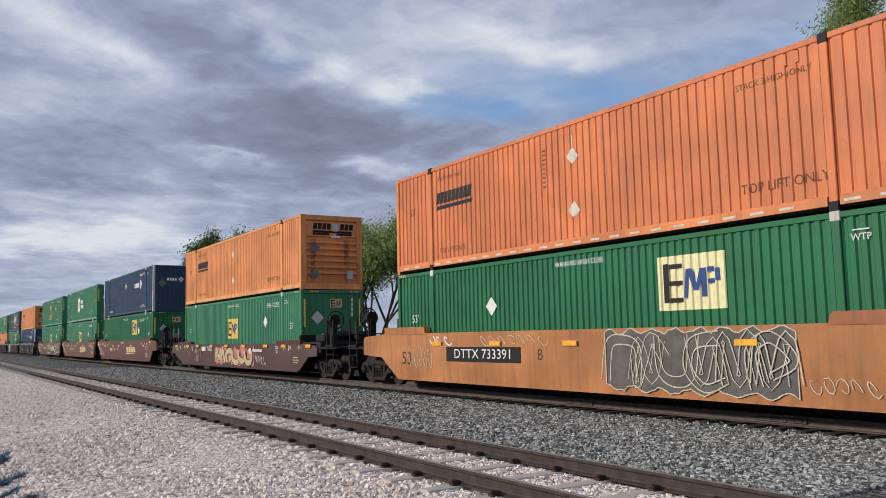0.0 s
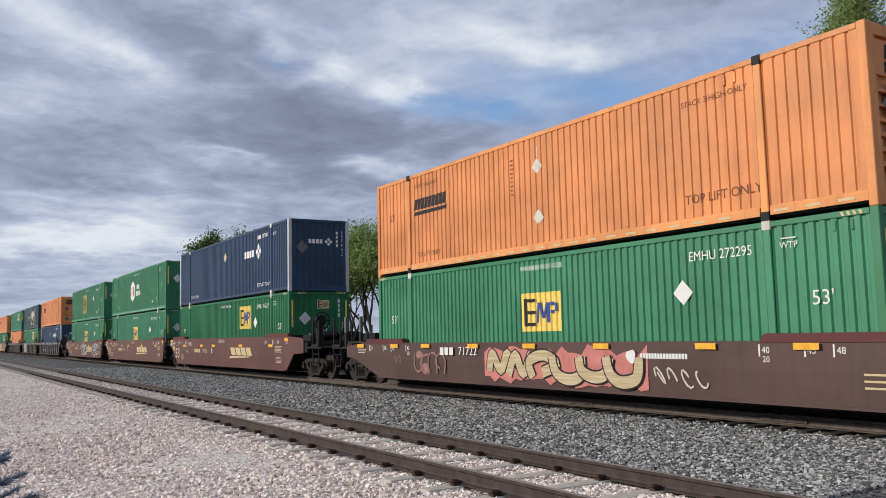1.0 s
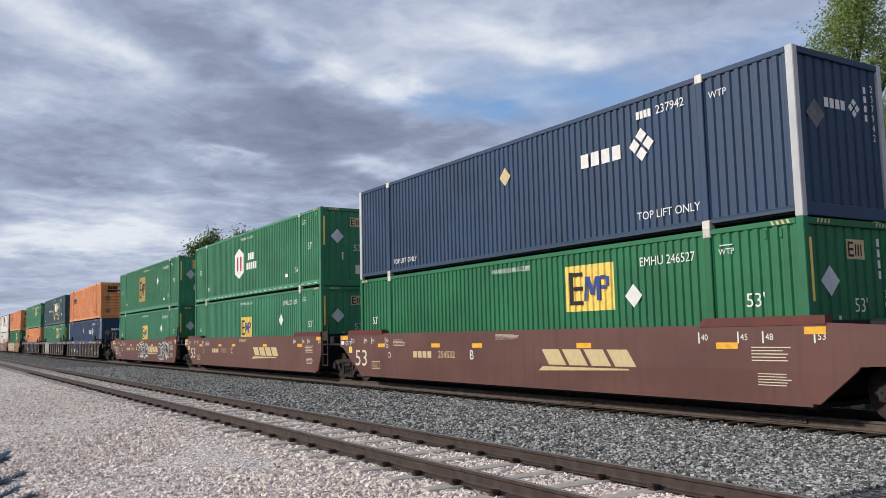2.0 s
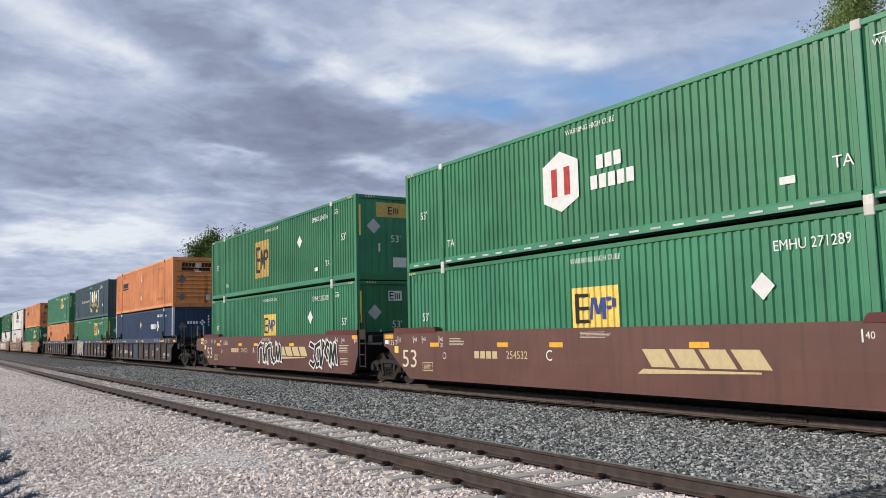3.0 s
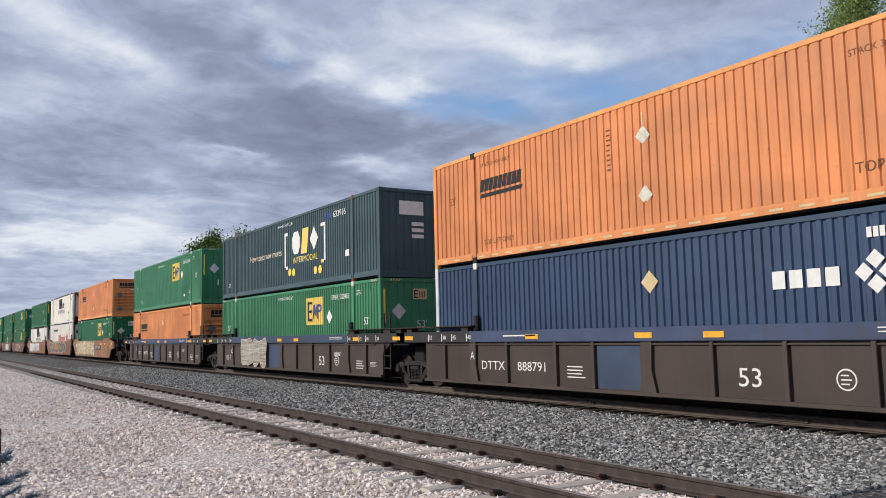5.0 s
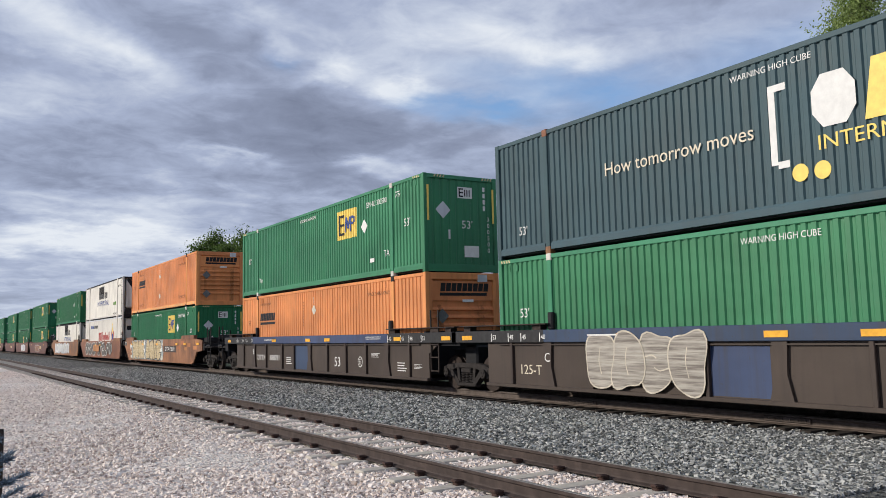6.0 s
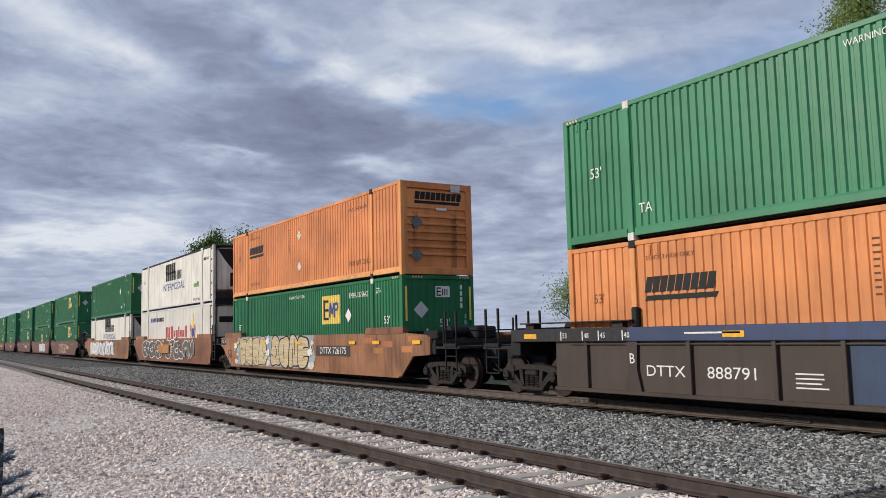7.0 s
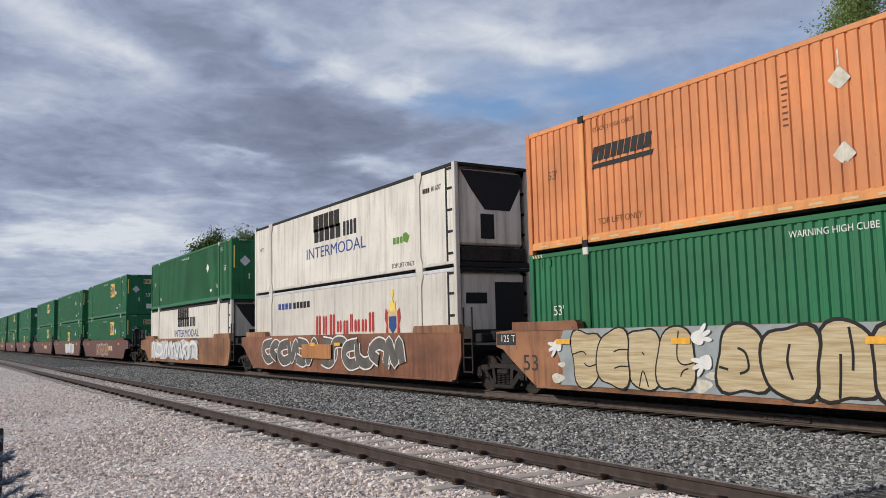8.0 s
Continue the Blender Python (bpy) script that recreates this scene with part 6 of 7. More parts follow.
    # 2 to 4: a three-unit brown car
    def brown(k, near, far, unit, brake=True):
        c = car(k, "brown", near, far, brake=brake)
        reflectors(c, at=(1.5, 5.2, 9.2, 11.2, 14.35), z=1.22)
        load_marks(c)
        bm = letter_blocks(6.55, 3.75, 0.80, 1.14, 4, PX_ - 0.006, slant=-0.12, gap=0.16)
        pieces("owner_emblem", bm, MARK_CREAM, c, "cream slanted owner emblem")
        part("owner_emblem_bar", flat_shape([(6.75, 0.66), (3.9, 0.73), (3.9, 0.76), (6.6, 0.76)], PX_ - 0.006), MARK_CREAM, c)
        pieces("owner_mark", letter_blocks(12.45, 11.4, 0.88, 1.06, 4, PX_ - 0.006), MARK_CREAM, c)
        word("254532", 10.65, 0.97, 0.18, MARK_CREAM, c, PX_ - 0.006, 1.1)
        word(unit, 9.45, 0.97, 0.24, MARK_WHITE, c, PX_ - 0.006)
        word("53", 15.72, 0.80, 0.50, MARK_BONE, c, PX_ - 0.006, 1.28)
        word("20", 13.98, 1.20, 0.11, MARK_WHITE, c, PX_ - 0.006)
        for s0, s1 in ((17.22, 16.68), (-0.02, -0.40)):
            part("reflector", flat_shape(rect(s0, s1, 1.40, 1.52), PX_ - 0.006), MARK_AMBER, c, "amber reflector strip")
        part("sticker", flat_shape(rect(17.20, 16.98, 1.24, 1.36), PX_ - 0.006), MARK_WHITE, c, "white square sticker")
        word("125 T", 16.70, 1.28, 0.14, MARK_WHITE, c, PX_ - 0.006, 1.1)
        ring = part("round_stencil", flat_shape([(13.85 + 0.09 * math.cos(q), 0.93 + 0.09 * math.sin(q)) for q in np.linspace(0, 2 * np.pi, 21)[:-1]], PX_ - 0.004), MARK_WHITE, c, "round white stencil")
        part("stencil_core", flat_shape([(13.85 + 0.07 * math.cos(q), 0.93 + 0.07 * math.sin(q)) for q in np.linspace(0, 2 * np.pi, 21)[:-1]], PX_ - 0.007), BROWN, ring)
        part("sticker", flat_shape(rect(16.62, 16.38, 0.98, 1.18), PX_ - 0.004), MARK_YELLOW, c, "yellow square sticker")
        nb = part("notice_plate", flat_shape(rect(15.0, 14.45, 0.50, 0.74), PX_ - 0.004), MARK_CREAM, c, "framed notice plate")
        part("notice_face", flat_shape(rect(14.98, 14.47, 0.52, 0.72), PX_ - 0.006), BROWN, nb)
        pieces("small_print", text_lines(14.93, 14.52, 0.54, 0.70, 5, PX_ - 0.008, 77), MARK_CREAM, c)
        for i, (a, b, z0, z1) in enumerate(((1.0, 0.2, 0.95, 1.22), (0.9, 0.25, 0.55, 0.78), (13.6, 12.8, 1.2, 1.4), (8.4, 7.4, 1.36, 1.5))):
            pieces("small_print", text_lines(a, b, z0, z1, 5, PX_ - 0.004, 10 + i), MARK_BONE, c)
        return c
    c = brown(2, "coupler", "joint", "B")
    place(green_box(SQ_A, "246527", 3.9, 8.0), 2, LOWER)
    place(navy_box("237942"), 2, UPPER)
    c = brown(3, "joint", "joint", "C")
    place(green_box(SQ_B, "271289", 3.95, coat=GREEN_FADED_SHEEN), 3, LOWER)
    u = place(green_box(None, "", None, None, coat=GREEN_FADED_SHEEN), 3, UPPER)
    hub_marks(u)
    c = brown(4, "joint", "coupler", "A", False)
    wild_piece(c, 8.8, 6.3, 0.36, 1.38, 5, MARK_BLACK, MARK_WHITE, 31, 0.16, 0.05, angular=True)
    wild_piece(c, 3.4, 1.2, 0.34, 1.44, 5, MARK_BLACK, MARK_WHITE, 36, 0.15, 0.05, angular=True)
    place(green_box(SQ_B, "262310", 3.92, coat=GREEN_FADED_SHEEN), 4, LOWER)
    place(green_box((9.90, 8.21, 0.70, 2.26), "634716", 4.9, 7.9, True, column="634716", coat=GREEN_FADED_SHEEN, field=MARK_OCHRE, end_field=MARK_OCHRE), 4, UPPER)

    # 5 to 7: a three-unit ribbed car
    def ribbed(k, near, far, unit, brake=True):
        c = car(k, "ribbed", near, far, brake=brake)
        x = PX_ - 0.030
        xs = -1.432
        reflectors(c, at=(-1.4, 1.3, 6.4, 8.1, 11.6, 17.3), z=1.42, x=x)
        load_marks(c, x, 1.42, ((-0.1, 0.6, 1.1, 1.9), (16.2, 15.5, 15.0, 14.3)))
        if k != 6:
            word("DTTX", 13.30, 0.72, 0.21, MARK_WHITE, c, xs, 1.25)
            word("888791", 11.74, 0.72, 0.21, MARK_WHITE, c, xs, 1.25)
        word("53", 5.75 if k != 6 else 4.25, 0.66, 0.32, MARK_WHITE, c, xs, 1.15)
        word(unit, 14.1, 0.95, 0.2, MARK_WHITE, c, -1.495)
        at = 4.0 if k != 6 else 3.0
        ring = part("round_stencil", flat_shape([(at + 0.17 * math.cos(q), 0.70 + 0.17 * math.sin(q)) for q in np.linspace(0, 2 * np.pi, 25)[:-1]], xs), MARK_WHITE, c, "round white stencil")
        part("stencil_core", flat_shape([(at + 0.145 * math.cos(q), 0.70 + 0.145 * math.sin(q)) for q in np.linspace(0, 2 * np.pi, 25)[:-1]], xs - 0.003), UMBER, ring)
        pieces("stencil_line", text_lines(at + 0.09, at - 0.09, 0.60, 0.80, 3, xs - 0.006, 8), MARK_WHITE, ring)
        for i, (a, b, z0, z1) in enumerate(((1.5, 0.9, 0.45, 0.75), (3.2, 2.6, 0.85, 1.0), (10.5, 9.85, 0.5, 0.8), (0.5, 0.0, 0.55, 0.7))):
            pieces("small_print", text_lines(a, b, z0, z1, 4, xs, 40 + i), MARK_WHITE, c)
        pieces("caution_print", text_lines(12.7, 11.3, 1.40, 1.50, 1, x, 5), MARK_WHITE, c)
        pieces("caution_print", text_lines(3.4, 2.3, 1.40, 1.52, 2, x, 6), MARK_WHITE, c)
        part("blue_patch", flat_shape(rect(9.55, 8.3, 0.34, 1.22), xs + 0.001), CHORD, c, "blue repainted panel")
        return c
    ribbed(5, "coupler", "joint", "A", False)
    place(navy_box("256553"), 5, LOWER)
    place(orange_box("patched_sign"), 5, UPPER)
    c = ribbed(6, "joint", "joint", "C")
    swollen_letters(c, "oozo", 12.7, 9.6, 0.34, 1.50, SPRAY_CHALK, SPRAY_PALE, 0.030, -1.525, 51)
    word("125-T", 14.80, 0.66, 0.22, MARK_BONE, c, -1.432, 1.1)
    place(green_box(SQ_A, "300405", 3.9, 8.1, coat=GREEN_FADED_SHEEN), 6, LOWER)
    place(slate_box(), 6, UPPER)
    ribbed(7, "joint", "coupler", "B", False)
    place(orange_box(), 7, LOWER)
    # the paler coat here paints in the sky's sheen on dark green
    place(green_box(SQ_A, "300500", 3.88, 8.6, coat=GREEN_FADED_SHEEN), 7, UPPER)

    # 8 to 10: a three-unit rusty tan car with murals
    c = car(8, "rust", "coupler", "joint", brake=False)
    part("spray_ground", flat_shape([(14.9, 0.36), (6.3, 0.35), (6.1, 0.8), (6.35, 1.2), (6.2, 1.57), (14.75, 1.57), (15.0, 1.1), (14.8, 0.7)], PX_ - 0.003), SPRAY_BLUE, c, "pale blue sprayed ground")
    swollen_letters(c, "zeal", 14.45, 11.15, 0.34, 1.57, SPRAY_CREAM, MARK_BLACK, 0.036, seed=61)
    swollen_letters(c, "done", 10.55, 6.75, 0.33, 1.585, SPRAY_CREAM, MARK_BLACK, 0.058, seed=64)
    for q, (s, z, rs_) in enumerate(((15.0, 0.50, 0.22), (14.85, 0.80, 0.12), (11.0, 0.50, 0.25), (10.75, 0.68, 0.14), (6.5, 0.48, 0.28), (6.4, 1.30, 0.16))):
        part("spray_cloud", flat_shape(blob(s, z, rs_, rs_ * 0.5, q, 22, 0.1, 1.7), PX_ - 0.005), MARK_PAPER, c, "pale sprayed cloud")
    for s, z, turn in ((14.95, 1.22, 200), (11.0, 1.36, 20), (10.85, 0.92, 200), (6.6, 0.95, 20)):
        # a white cartoon glove: palm and three fingers
        bm = bmesh.new()
        add_shape(bm, blob(s, z, 0.15, 0.13, 3, 18, 0, 2.2), PX_ - 0.030)
        for q, a in enumerate((-28, 2, 32)):
            cs, cz = math.cos(radians(turn + a)), math.sin(radians(turn + a))
            add_shape(bm, [(s - 0.20 * cs + 0.13 * math.cos(b) * cs - 0.045 * math.sin(b) * cz, z + 0.20 * cz + 0.13 * math.cos(b) * -cz - 0.045 * math.sin(b) * cs) for b in np.linspace(0, 2 * np.pi, 14)[:-1]], PX_ - 0.032 - 0.002 * q)
        pieces("spray_puff", bm, MARK_WHITE, c, "white sprayed glove shape")
    part("number_panel", flat_shape(rect(6.05, 3.2, 0.84, 1.20), PX_ - 0.004), UMBER, c, "dark number panel")
    word("DTTX 726175", 4.6, 1.02, 0.225, MARK_WHITE, c, PX_ - 0.008, 1.15)
    part("end_plate", flat_shape(rect(17.28, 16.50, 1.22, 1.50), PX_ - 0.004), SHADOW_STEEL, c, "charcoal weight plate")
    word("125 T", 16.82, 1.37, 0.16, MARK_WHITE, c, PX_ - 0.007, 1.1)
    word("53", 15.95, 0.80, 0.36, UMBER, c, PX_ - 0.006, 1.2)
    reflectors(c, MARK_AMBER, (-1.2, 1.3, 3.0, 7.6, 11.4, 14.75), 1.30, PX_ - 0.040)
    for i, (s, z) in enumerate(((0.6, 1.25), (1.9, 1.36), (-0.6, 1.1), (2.6, 1.1), (1.2, 1.05), (-1.0, 1.40))):
        part("touched_up_patch", flat_shape(rect(s + 0.32, s - 0.32, z - 0.09, z + 0.09), PX_ - 0.003), TAN, c, "paler touched-up patch")
    place(green_box(SQ_A, "275642", 3.78, 8.4), 8, LOWER)
    place(orange_box(), 8, UPPER)
    c = car(9, "rust", "joint", "joint")
    wild_piece(c, 14.4, 8.9, 0.36, 1.54, 6, SPRAY_GREY, MARK_WHITE, 71, 0.34, 0.05)
    wild_piece(c, 8.5, 2.7, 0.36, 1.56, 6, SPRAY_GREY, MARK_WHITE, 73, 0.34, 0.05)
    reflectors(c, MARK_AMBER, (9.2, 7.1), 1.25, PX_ - 0.090)
    part("orange_patch", flat_shape(rect(10.2, 7.6, 0.75, 1.25), PX_ - 0.085), TAN, c, "orange repainted patch")
    b = place(reefer_box("low"), 9, LOWER)
    england_marks(b)
    b = place(reefer_box("top"), 9, UPPER)
    prime_marks(b)
    c = car(10, "rust", "joint", "coupler", brake=False)
    wild_piece(c, 14.8, 5.0, 0.40, 1.50, 8, MARK_WHITE, SILVER, 81, 0.16, 0.06, back=SILVER)
    scribble(c, 9.0, 4.6, 0.6, 1.45, 82, n=6, width=0.09)
    b = place(reefer_box("top"), 10, LOWER)
    prime_marks(b, 0.16)
    place(green_box(None, "", 3.9, 8.2), 10, UPPER)

    # the far tail: green boxes on brown cars
    for k in range(11, 18):
        u = k % 3
        near, far = ("coupler", "joint") if u == 2 else ("joint", "joint") if u == 0 else ("joint", "coupler")
        c = car(k, "brown", near, far, brake=u == 2)
        reflectors(c, at=(1.5, 8.1, 14.6))
        pieces("owner_emblem", letter_blocks(6.55, 3.75, 0.80, 1.14, 4, PX_ - 0.006, slant=-0.12, gap=0.16), MARK_CREAM, c)
        if k == 12:
            spray_piece(c, 8.5, 3.0, 0.4, 1.4, 5, SILVER, MARK_WHITE, 91, 0.05)
        if k == 11:
            spray_piece(c, 10.5, 5.5, 0.4, 1.3, 5, RUST, SILVER, 92, 0.05)
        place(green_box(SQ_A if k % 2 else SQ_B, "", 3.9, detail=k < 13), k, LOWER)
        place(green_box(SQ_A if k % 2 else None, "", 3.9, detail=k < 13), k, UPPER)


build_train()


# ---------------- trees behind the line ----------------
def branch_tubes(segs):
    verts, faces = [], []
    for a, b, ra, rb in segs:
        d = (b - a)
        q = d.to_track_quat("Z", "Y")
        n = 6 if ra > 0.05 else 4
        i0 = len(verts)
        for p, r in ((a, ra), (b, rb)):
            for k in range(n):
                w = 2 * math.pi * k / n
                verts.append(tuple(p + q @ Vector((r * math.cos(w), r * math.sin(w), 0))))
        faces += [(i0 + k, i0 + (k + 1) % n, i0 + n + (k + 1) % n, i0 + n + k) for k in range(n)]
    return verts, faces


def leaf_mesh(ob, c, leaf_size, material, rs):
    """One small turned leaf at each place in c, as the crown of ob."""
    n = len(c)
    u = rs.normal(0, 1, (n, 3))
    u /= np.linalg.norm(u, axis=1)[:, None]
    w = np.cross(u, rs.normal(0, 1, (n, 3)))
    w /= np.linalg.norm(w, axis=1)[:, None]
    sz = leaf_size * rs.uniform(0.6, 1.3, (n, 1))
    co = np.stack([c - u * sz, c + w * sz * 0.55, c + u * sz, c - w * sz * 0.55], 1).reshape(-1, 3)
    me = bpy.data.meshes.new("crown")
    me.vertices.add(len(co))
    me.vertices.foreach_set("co", co.ravel())
    me.loops.add(n * 4)
    me.loops.foreach_set("vertex_index", np.arange(n * 4))
    me.polygons.add(n)
    me.polygons.foreach_set("loop_start", np.arange(0, n * 4, 4))
    me.update(calc_edges=True)
    tagged(put("crown", me, material, ob, "loose crown of small leaves"), kind="stuff")


def tree(x, y, z0, height, spread, leaves, leaf_size, material, seed, label, up=0.62, clump=0.5, low=0.25, name="tree", radius=None, depth=5):
    rng = random.Random(seed)
    segs, tips = [], []

    def grow(p, d, length, r, depth):
        steps = 3
        for i in range(steps):
            q = p + d * (length / steps)
            segs.append((p, q, r * (1 - 0.25 * i / steps), r * (1 - 0.25 * (i + 1) / steps)))
            p = q
            d = (d + Vector((rng.uniform(-1, 1), rng.uniform(-1, 1), rng.uniform(-0.3, 0.6))) * 0.16).normalized()
            if depth <= 2:
                tips.append(p.copy())
        if depth == 0:
            tips.append(p.copy())
            return
        for _ in range(rng.choice((2, 3, 3)) if depth > 1 else rng.choice((2, 3))):
            out = Vector((rng.uniform(-1, 1), rng.uniform(-1, 1), rng.uniform(-0.1, 1.0) * up * 1.3)).normalized()
            grow(p, (d * 0.75 + out * 0.75).normalized(), length * rng.uniform(0.6, 0.85), r * 0.62, depth - 1)

    base = Vector((0, 0, 0))
    trunk = height * low
    segs.append((base, Vector((0.1, 0, trunk)), height * 0.022 + 0.06, height * 0.018 + 0.04))
    for i in range(4):
        a = 2 * math.pi * i / 4 + rng.uniform(-0.4, 0.4)
        d = Vector((math.cos(a) * spread, math.sin(a) * spread, 1.0)).normalized()
        grow(Vector((0.1, 0, trunk * rng.uniform(0.75, 1.0))), d, height * 0.25, height * 0.011 + 0.03, depth)
    top = max(t.z for t in tips)
    k = height / top
    fit = np.percentile([math.hypot(t.x, t.y) for t in tips], 90) * k
    w = radius / fit if radius else 1.0
    size = Vector((k * w, k * w, k))
    segs = [(a * size, b * size, ra, rb) for a, b, ra, rb in segs]
    tips = np.array([tuple(t * size) for t in tips])
    ob = tagged(new(name), label, "tree")
    ob.location = (x, y, z0)
    v, f = branch_tubes(segs)
    put("trunk", raw_mesh("trunk", v, f), BARK, ob, "grey trunk and limbs")
    rs = np.random.RandomState(seed)
    weight = rs.gamma(0.55, 1.0, len(tips))
    c = tips[rs.choice(len(tips), leaves, p=weight / weight.sum())] + rs.normal(0, clump, (leaves, 3)) * (1, 1, 0.8)
    c = c[c[:, 2] > 0.4]
    leaf_mesh(ob, c, leaf_size, material, rs)
    return ob


def lobed_tree(x, y, z0, lobes, clumps, per_clump, leaf_size, material, seed, label, clump=0.30):
    """A broad crown in lobes: each (across, height, radius) with a spread in depth; limbs run from the stem to every clump."""
    rng = random.Random(seed)
    rs = np.random.RandomState(seed)
    ob = tagged(new("tree"), label, "tree")
    ob.location = (x, y, z0)
    across, deep = Vector((0.62, -0.785, 0)), Vector((0.785, 0.62, 0))
    top = max(h for _, h, _ in lobes)
    segs = []
    stem = [Vector((0.25 * math.sin(1.3 * k + seed), 0.2 * math.cos(1.7 * k), top * k / 6)) for k in range(7)]
    for k in range(6):
        segs.append((stem[k], stem[k + 1], 0.20 * (1 - k / 7), 0.20 * (1 - (k + 1) / 7)))
    total = sum(r ** 2 for _, _, r in lobes)
    cents = []
    for u, h, r in lobes:
        core = across * u + deep * rng.uniform(-0.5, 0.5) * r + Vector((0, 0, h))
        f = min(0.9, max(0.15, (h - 0.45 * abs(u) - r) / top))
        root = stem[int(f * 6)]
        knee = root.lerp(core, 0.5) + Vector((rng.uniform(-0.3, 0.3), rng.uniform(-0.3, 0.3), 0.2))
        segs += [(root, knee, 0.075, 0.055), (knee, core, 0.055, 0.03)]
        for _ in range(max(6, int(clumps * r * r / total))):
            d = Vector((rng.gauss(0, 1), rng.gauss(0, 1), rng.gauss(0, 1))).normalized()
            q = core + d * r * rng.random() ** 0.45
            if q.z < 0.5:
                continue
            cents.append(tuple(q))
            bend = core.lerp(q, 0.5) + Vector((rng.uniform(-0.12, 0.12), rng.uniform(-0.12, 0.12), rng.uniform(-0.1, 0.15)))
            segs += [(core, bend, 0.022, 0.014), (bend, q, 0.014, 0.006)]
    v, f = branch_tubes(segs)
    put("trunk", raw_mesh("trunk", v, f), BARK, ob, "grey trunk and limbs")
    cents = np.array(cents)
    size = rs.uniform(0.6, 1.35, len(cents))
    pick = rs.randint(0, len(cents), len(cents) * per_clump)
    c = cents[pick] + rs.normal(0, clump, (len(pick), 3)) * size[pick, None] * (1, 1, 0.75)
    leaf_mesh(ob, c, leaf_size, material, rs)
    return ob


lobed_tree(27.0, 19.3, -1.1, ((-0.7, 11.55, 0.95), (0.75, 11.35, 0.95), (-0.4, 9.9, 1.4), (1.4, 10.1, 1.15), (-1.35, 7.9, 1.25), (0.4, 8.0, 1.7), (2.0, 8.5, 1.3), (-1.5, 5.6, 1.3), (0.2, 5.5, 1.7), (2.0, 5.9, 1.5),
                              (-1.2, 3.6, 1.2), (0.8, 3.4, 1.4)), 700, 130, 0.050, LEAF, 5, "broad green tree in fresh spring leaf behind the line")
lobed_tree(25.0, 15.0, -1.1, ((-0.25, 11.7, 0.75), (0.55, 12.8, 1.0), (-0.5, 10.9, 0.5), (0.3, 10.2, 0.8), (-0.5, 9.3, 0.45), (0.2, 8.6, 0.75), (0.9, 7.4, 1.1), (-0.1, 6.4, 0.8), (0.1, 4.7, 1.0), (1.3, 11.2, 1.0),
                              (1.5, 9.2, 1.1), (1.3, 5.4, 1.1)), 480, 120, 0.046, LEAF, 8, "tall slender leafy tree beside the line", 0.26)
tree(28.0, 27.2, -1.1, 10.0, 0.75, 26000, 0.042, BLOSSOM, 9, "half-bare tree with pale buds", 0.5, 0.28, 0.22, radius=2.3, depth=4)
tree(27.5, 24.4, -1.1, 8.5, 0.75, 24000, 0.042, BLOSSOM, 19, "half-bare tree with pale buds", 0.5, 0.28, 0.22, radius=2.0, depth=4)
tree(28.0, 31.0, -1.1, 5.4, 0.7, 14000, 0.055, LEAF, 12, "small budding tree behind the line", 0.5, 0.4, 0.15, radius=1.5)
SHRUBS = ((27.0, 28.6, 4.0), (27.0, 25.5, 4.0), (26.0, 23.0, 3.6), (25.0, 19.2, 4.6), (24.5, 15.6, 5.2), (24.0, 12.0, 5.4), (24.5, 17.2, 5.6), (24.0, 13.6, 5.8), (27.5, 29.8, 3.2))
for i, (sx_, sy_, h_) in enumerate(SHRUBS):
    tree(sx_, sy_, -1.1, h_, 0.7, 14000, 0.055, LEAF, 40 + i, "green shrub behind the line", 0.4, 0.35, 0.06, "shrub", radius=1.7, depth=4)
tree(26.5, 51.0, -1.1, 10.3, 0.5, 36000, 0.10, LEAF, 13, "rounded green tree behind the train", 0.9, 0.6, 0.08, radius=3.0)
tree(27.0, 57.5, -1.1, 9.0, 0.5, 30000, 0.10, LEAF, 14, "rounded green tree behind the train", 0.9, 0.6, 0.08, radius=3.0)
tree(28.0, 68.0, -1.1, 8.6, 0.5, 20000, 0.11, LEAF, 24, "rounded green tree behind the train", 0.9, 0.6, 0.08, radius=3.0)
tree(30.0, 103.0, -1.1, 16.0, 0.3, 24000, 0.13, LEAF_DARK, 15, "tall dark tree far along the line", 1.0, 0.5, 0.15, radius=2.4)
tree(30.0, 96.0, -1.1, 14.0, 0.3, 16000, 0.13, LEAF_DARK, 16, "tall dark tree far along the line", 1.0, 0.5, 0.15, radius=1.9)
tree(30.0, 88.5, -1.1, 14.4, 0.3, 16000, 0.13, LEAF_DARK, 17, "tall dark tree far along the line", 1.0, 0.5, 0.15, radius=1.7)


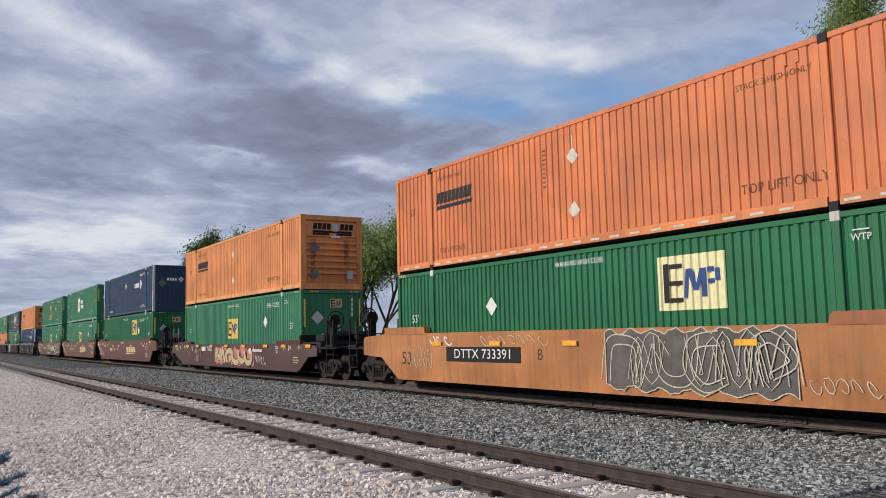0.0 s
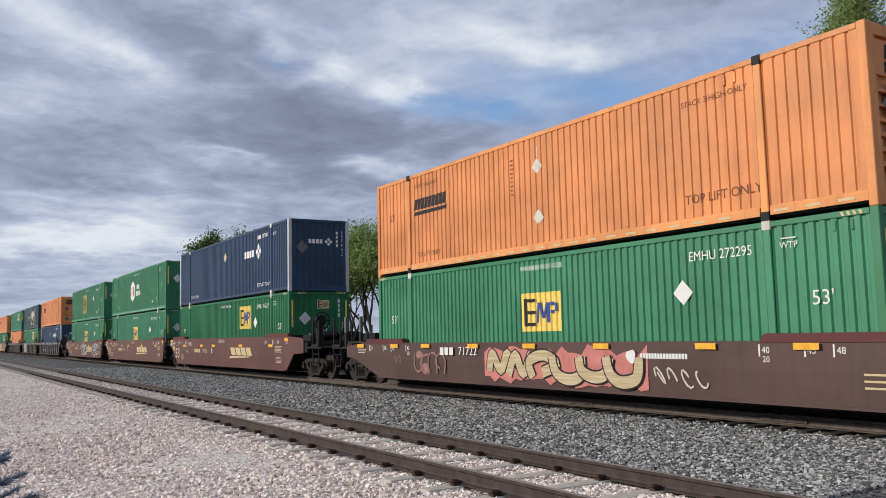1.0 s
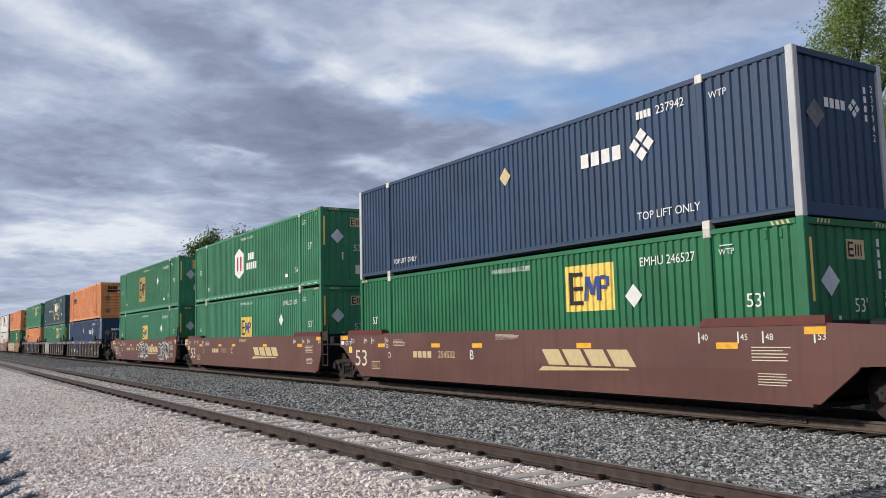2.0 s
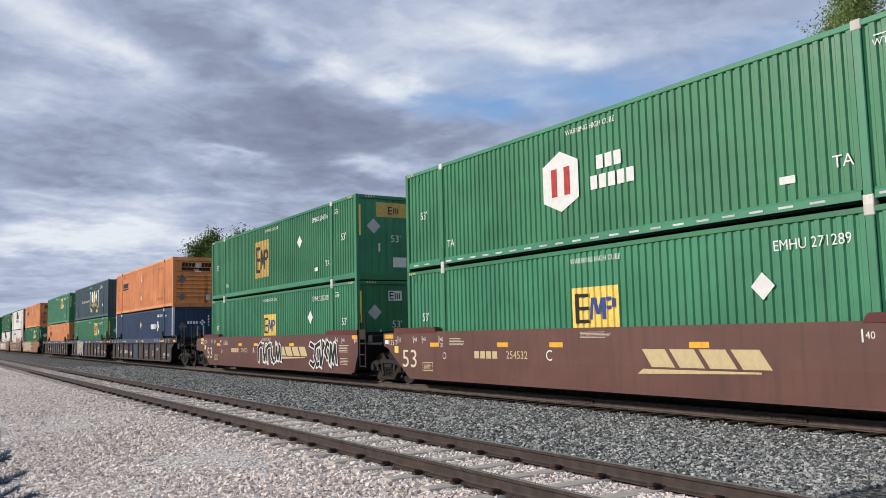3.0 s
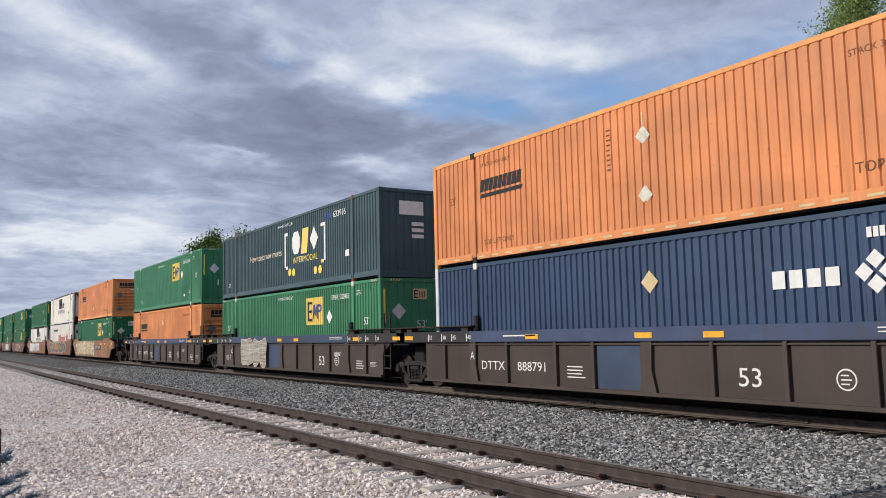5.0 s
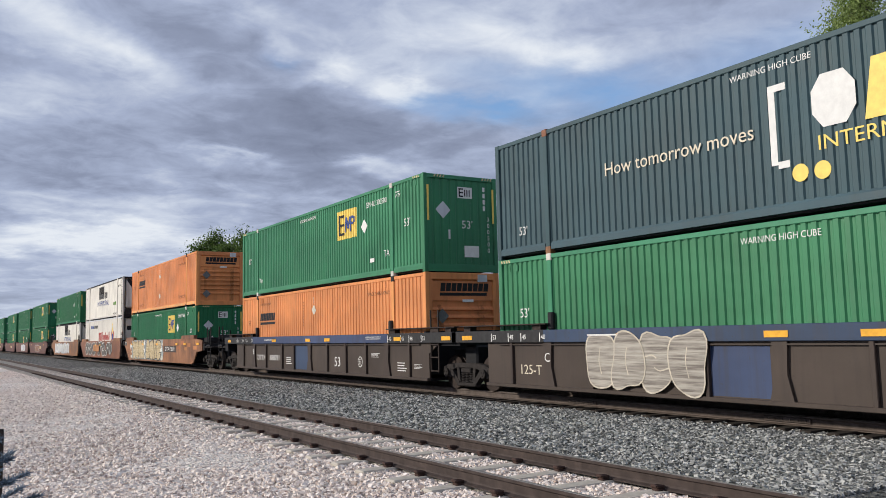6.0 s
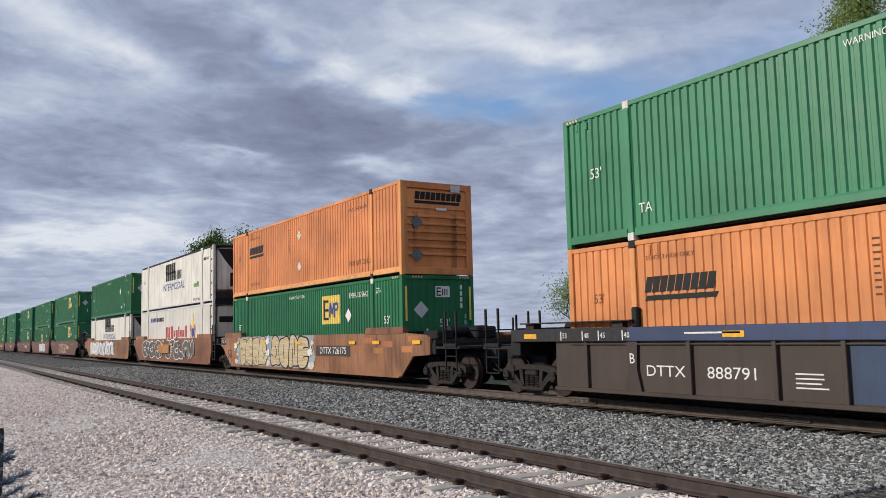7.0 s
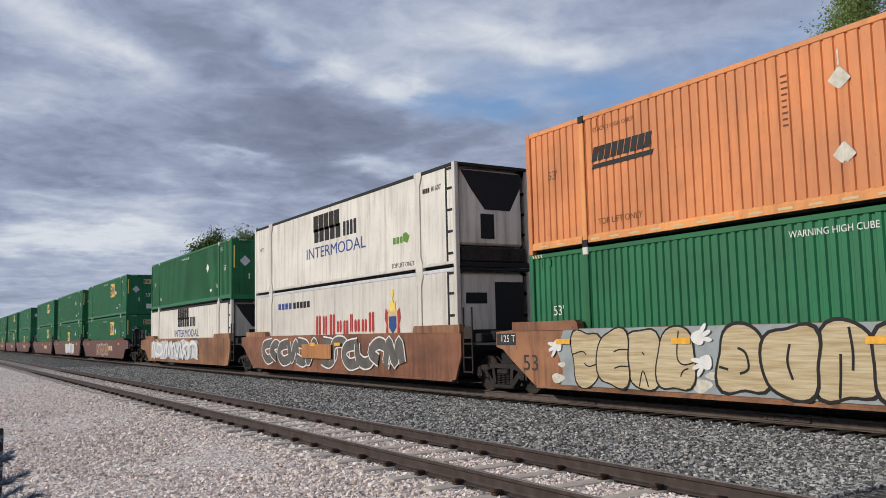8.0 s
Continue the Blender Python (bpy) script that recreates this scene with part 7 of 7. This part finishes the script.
# ---------------- a small spruce and a stake at the lot's edge ----------------
def small_spruce(x, y, z, height):
    rng = random.Random(5)
    ob = tagged(new("spruce_sapling"), "small blue spruce growing at the gravel's edge", "tree")
    ob.location = (x, y, z)
    verts, faces = [], []
    segs = [(Vector((0, 0, 0)), Vector((0, 0, height)), 0.03, 0.005)]
    for k in range(15):
        h = 0.10 + (height - 0.14) * k / 14
        reach = (height - h) / 1.54 + 0.03
        n = 11 if k < 10 else 7
        for q in range(n):
            a = 2 * math.pi * (q + 0.37 * k) / n + rng.uniform(-0.1, 0.1)
            d = Vector((math.cos(a), math.sin(a), 0.10 + 0.25 * k / 14))
            p0, p1 = Vector((0, 0, h)), Vector((0, 0, h)) + d * reach * rng.uniform(0.88, 1.08)
            segs.append((p0, p1, 0.008, 0.003))
            for i in range(int(60 + 420 * reach)):
                f = rng.random() ** 0.6
                c = p0.lerp(p1, f) + Vector((rng.uniform(-1, 1), rng.uniform(-1, 1), rng.uniform(-1, 1))) * 0.07 * (1 - f) * reach
                w = (d.normalized() * rng.uniform(0.4, 1.0) + Vector((rng.uniform(-1, 1), rng.uniform(-1, 1), rng.uniform(-0.5, 1)))).normalized() * rng.uniform(0.025, 0.045)
                o = w.orthogonal().normalized() * 0.0042
                i0 = len(verts)
                verts += [tuple(c - o), tuple(c + o), tuple(c + w)]
                faces.append((i0, i0 + 1, i0 + 2))
    v, f = branch_tubes(segs)
    put("trunk", raw_mesh("trunk", v, f), BARK, ob, "thin brown stem and twigs")
    tagged(put("needles", raw_mesh("needles", verts, faces), NEEDLE, ob, "blue-grey needles"), kind="stuff")
    return ob


small_spruce(0.20, 4.5, -0.38, 1.59)


def marker_stake(x, y, z, height):
    ob = tagged(new("marker_stake"), "short brown wooden stake driven into the gravel", "stake")
    ob.location = (x, y, z)
    bm = bmesh.new()
    prism(bm, [(-0.045, 0), (0.045, 0), (0.045, height - 0.05), (0.02, height), (-0.02, height), (-0.045, height - 0.05)], -0.045, 0.045)
    part("shaft", bm, TIMBER, ob, "weathered brown timber")
    return ob


marker_stake(0.398, 6.0, -0.40, 1.42)


# ---------------- what moves ----------------
def motions():
    for ob, y, z in MOVERS:
        walk(ob, [(t, pose(MAIN_X, y - SPEED * t, z)) for t in (0.0, 2.0, 4.0, 6.0, 8.0)])


motions()
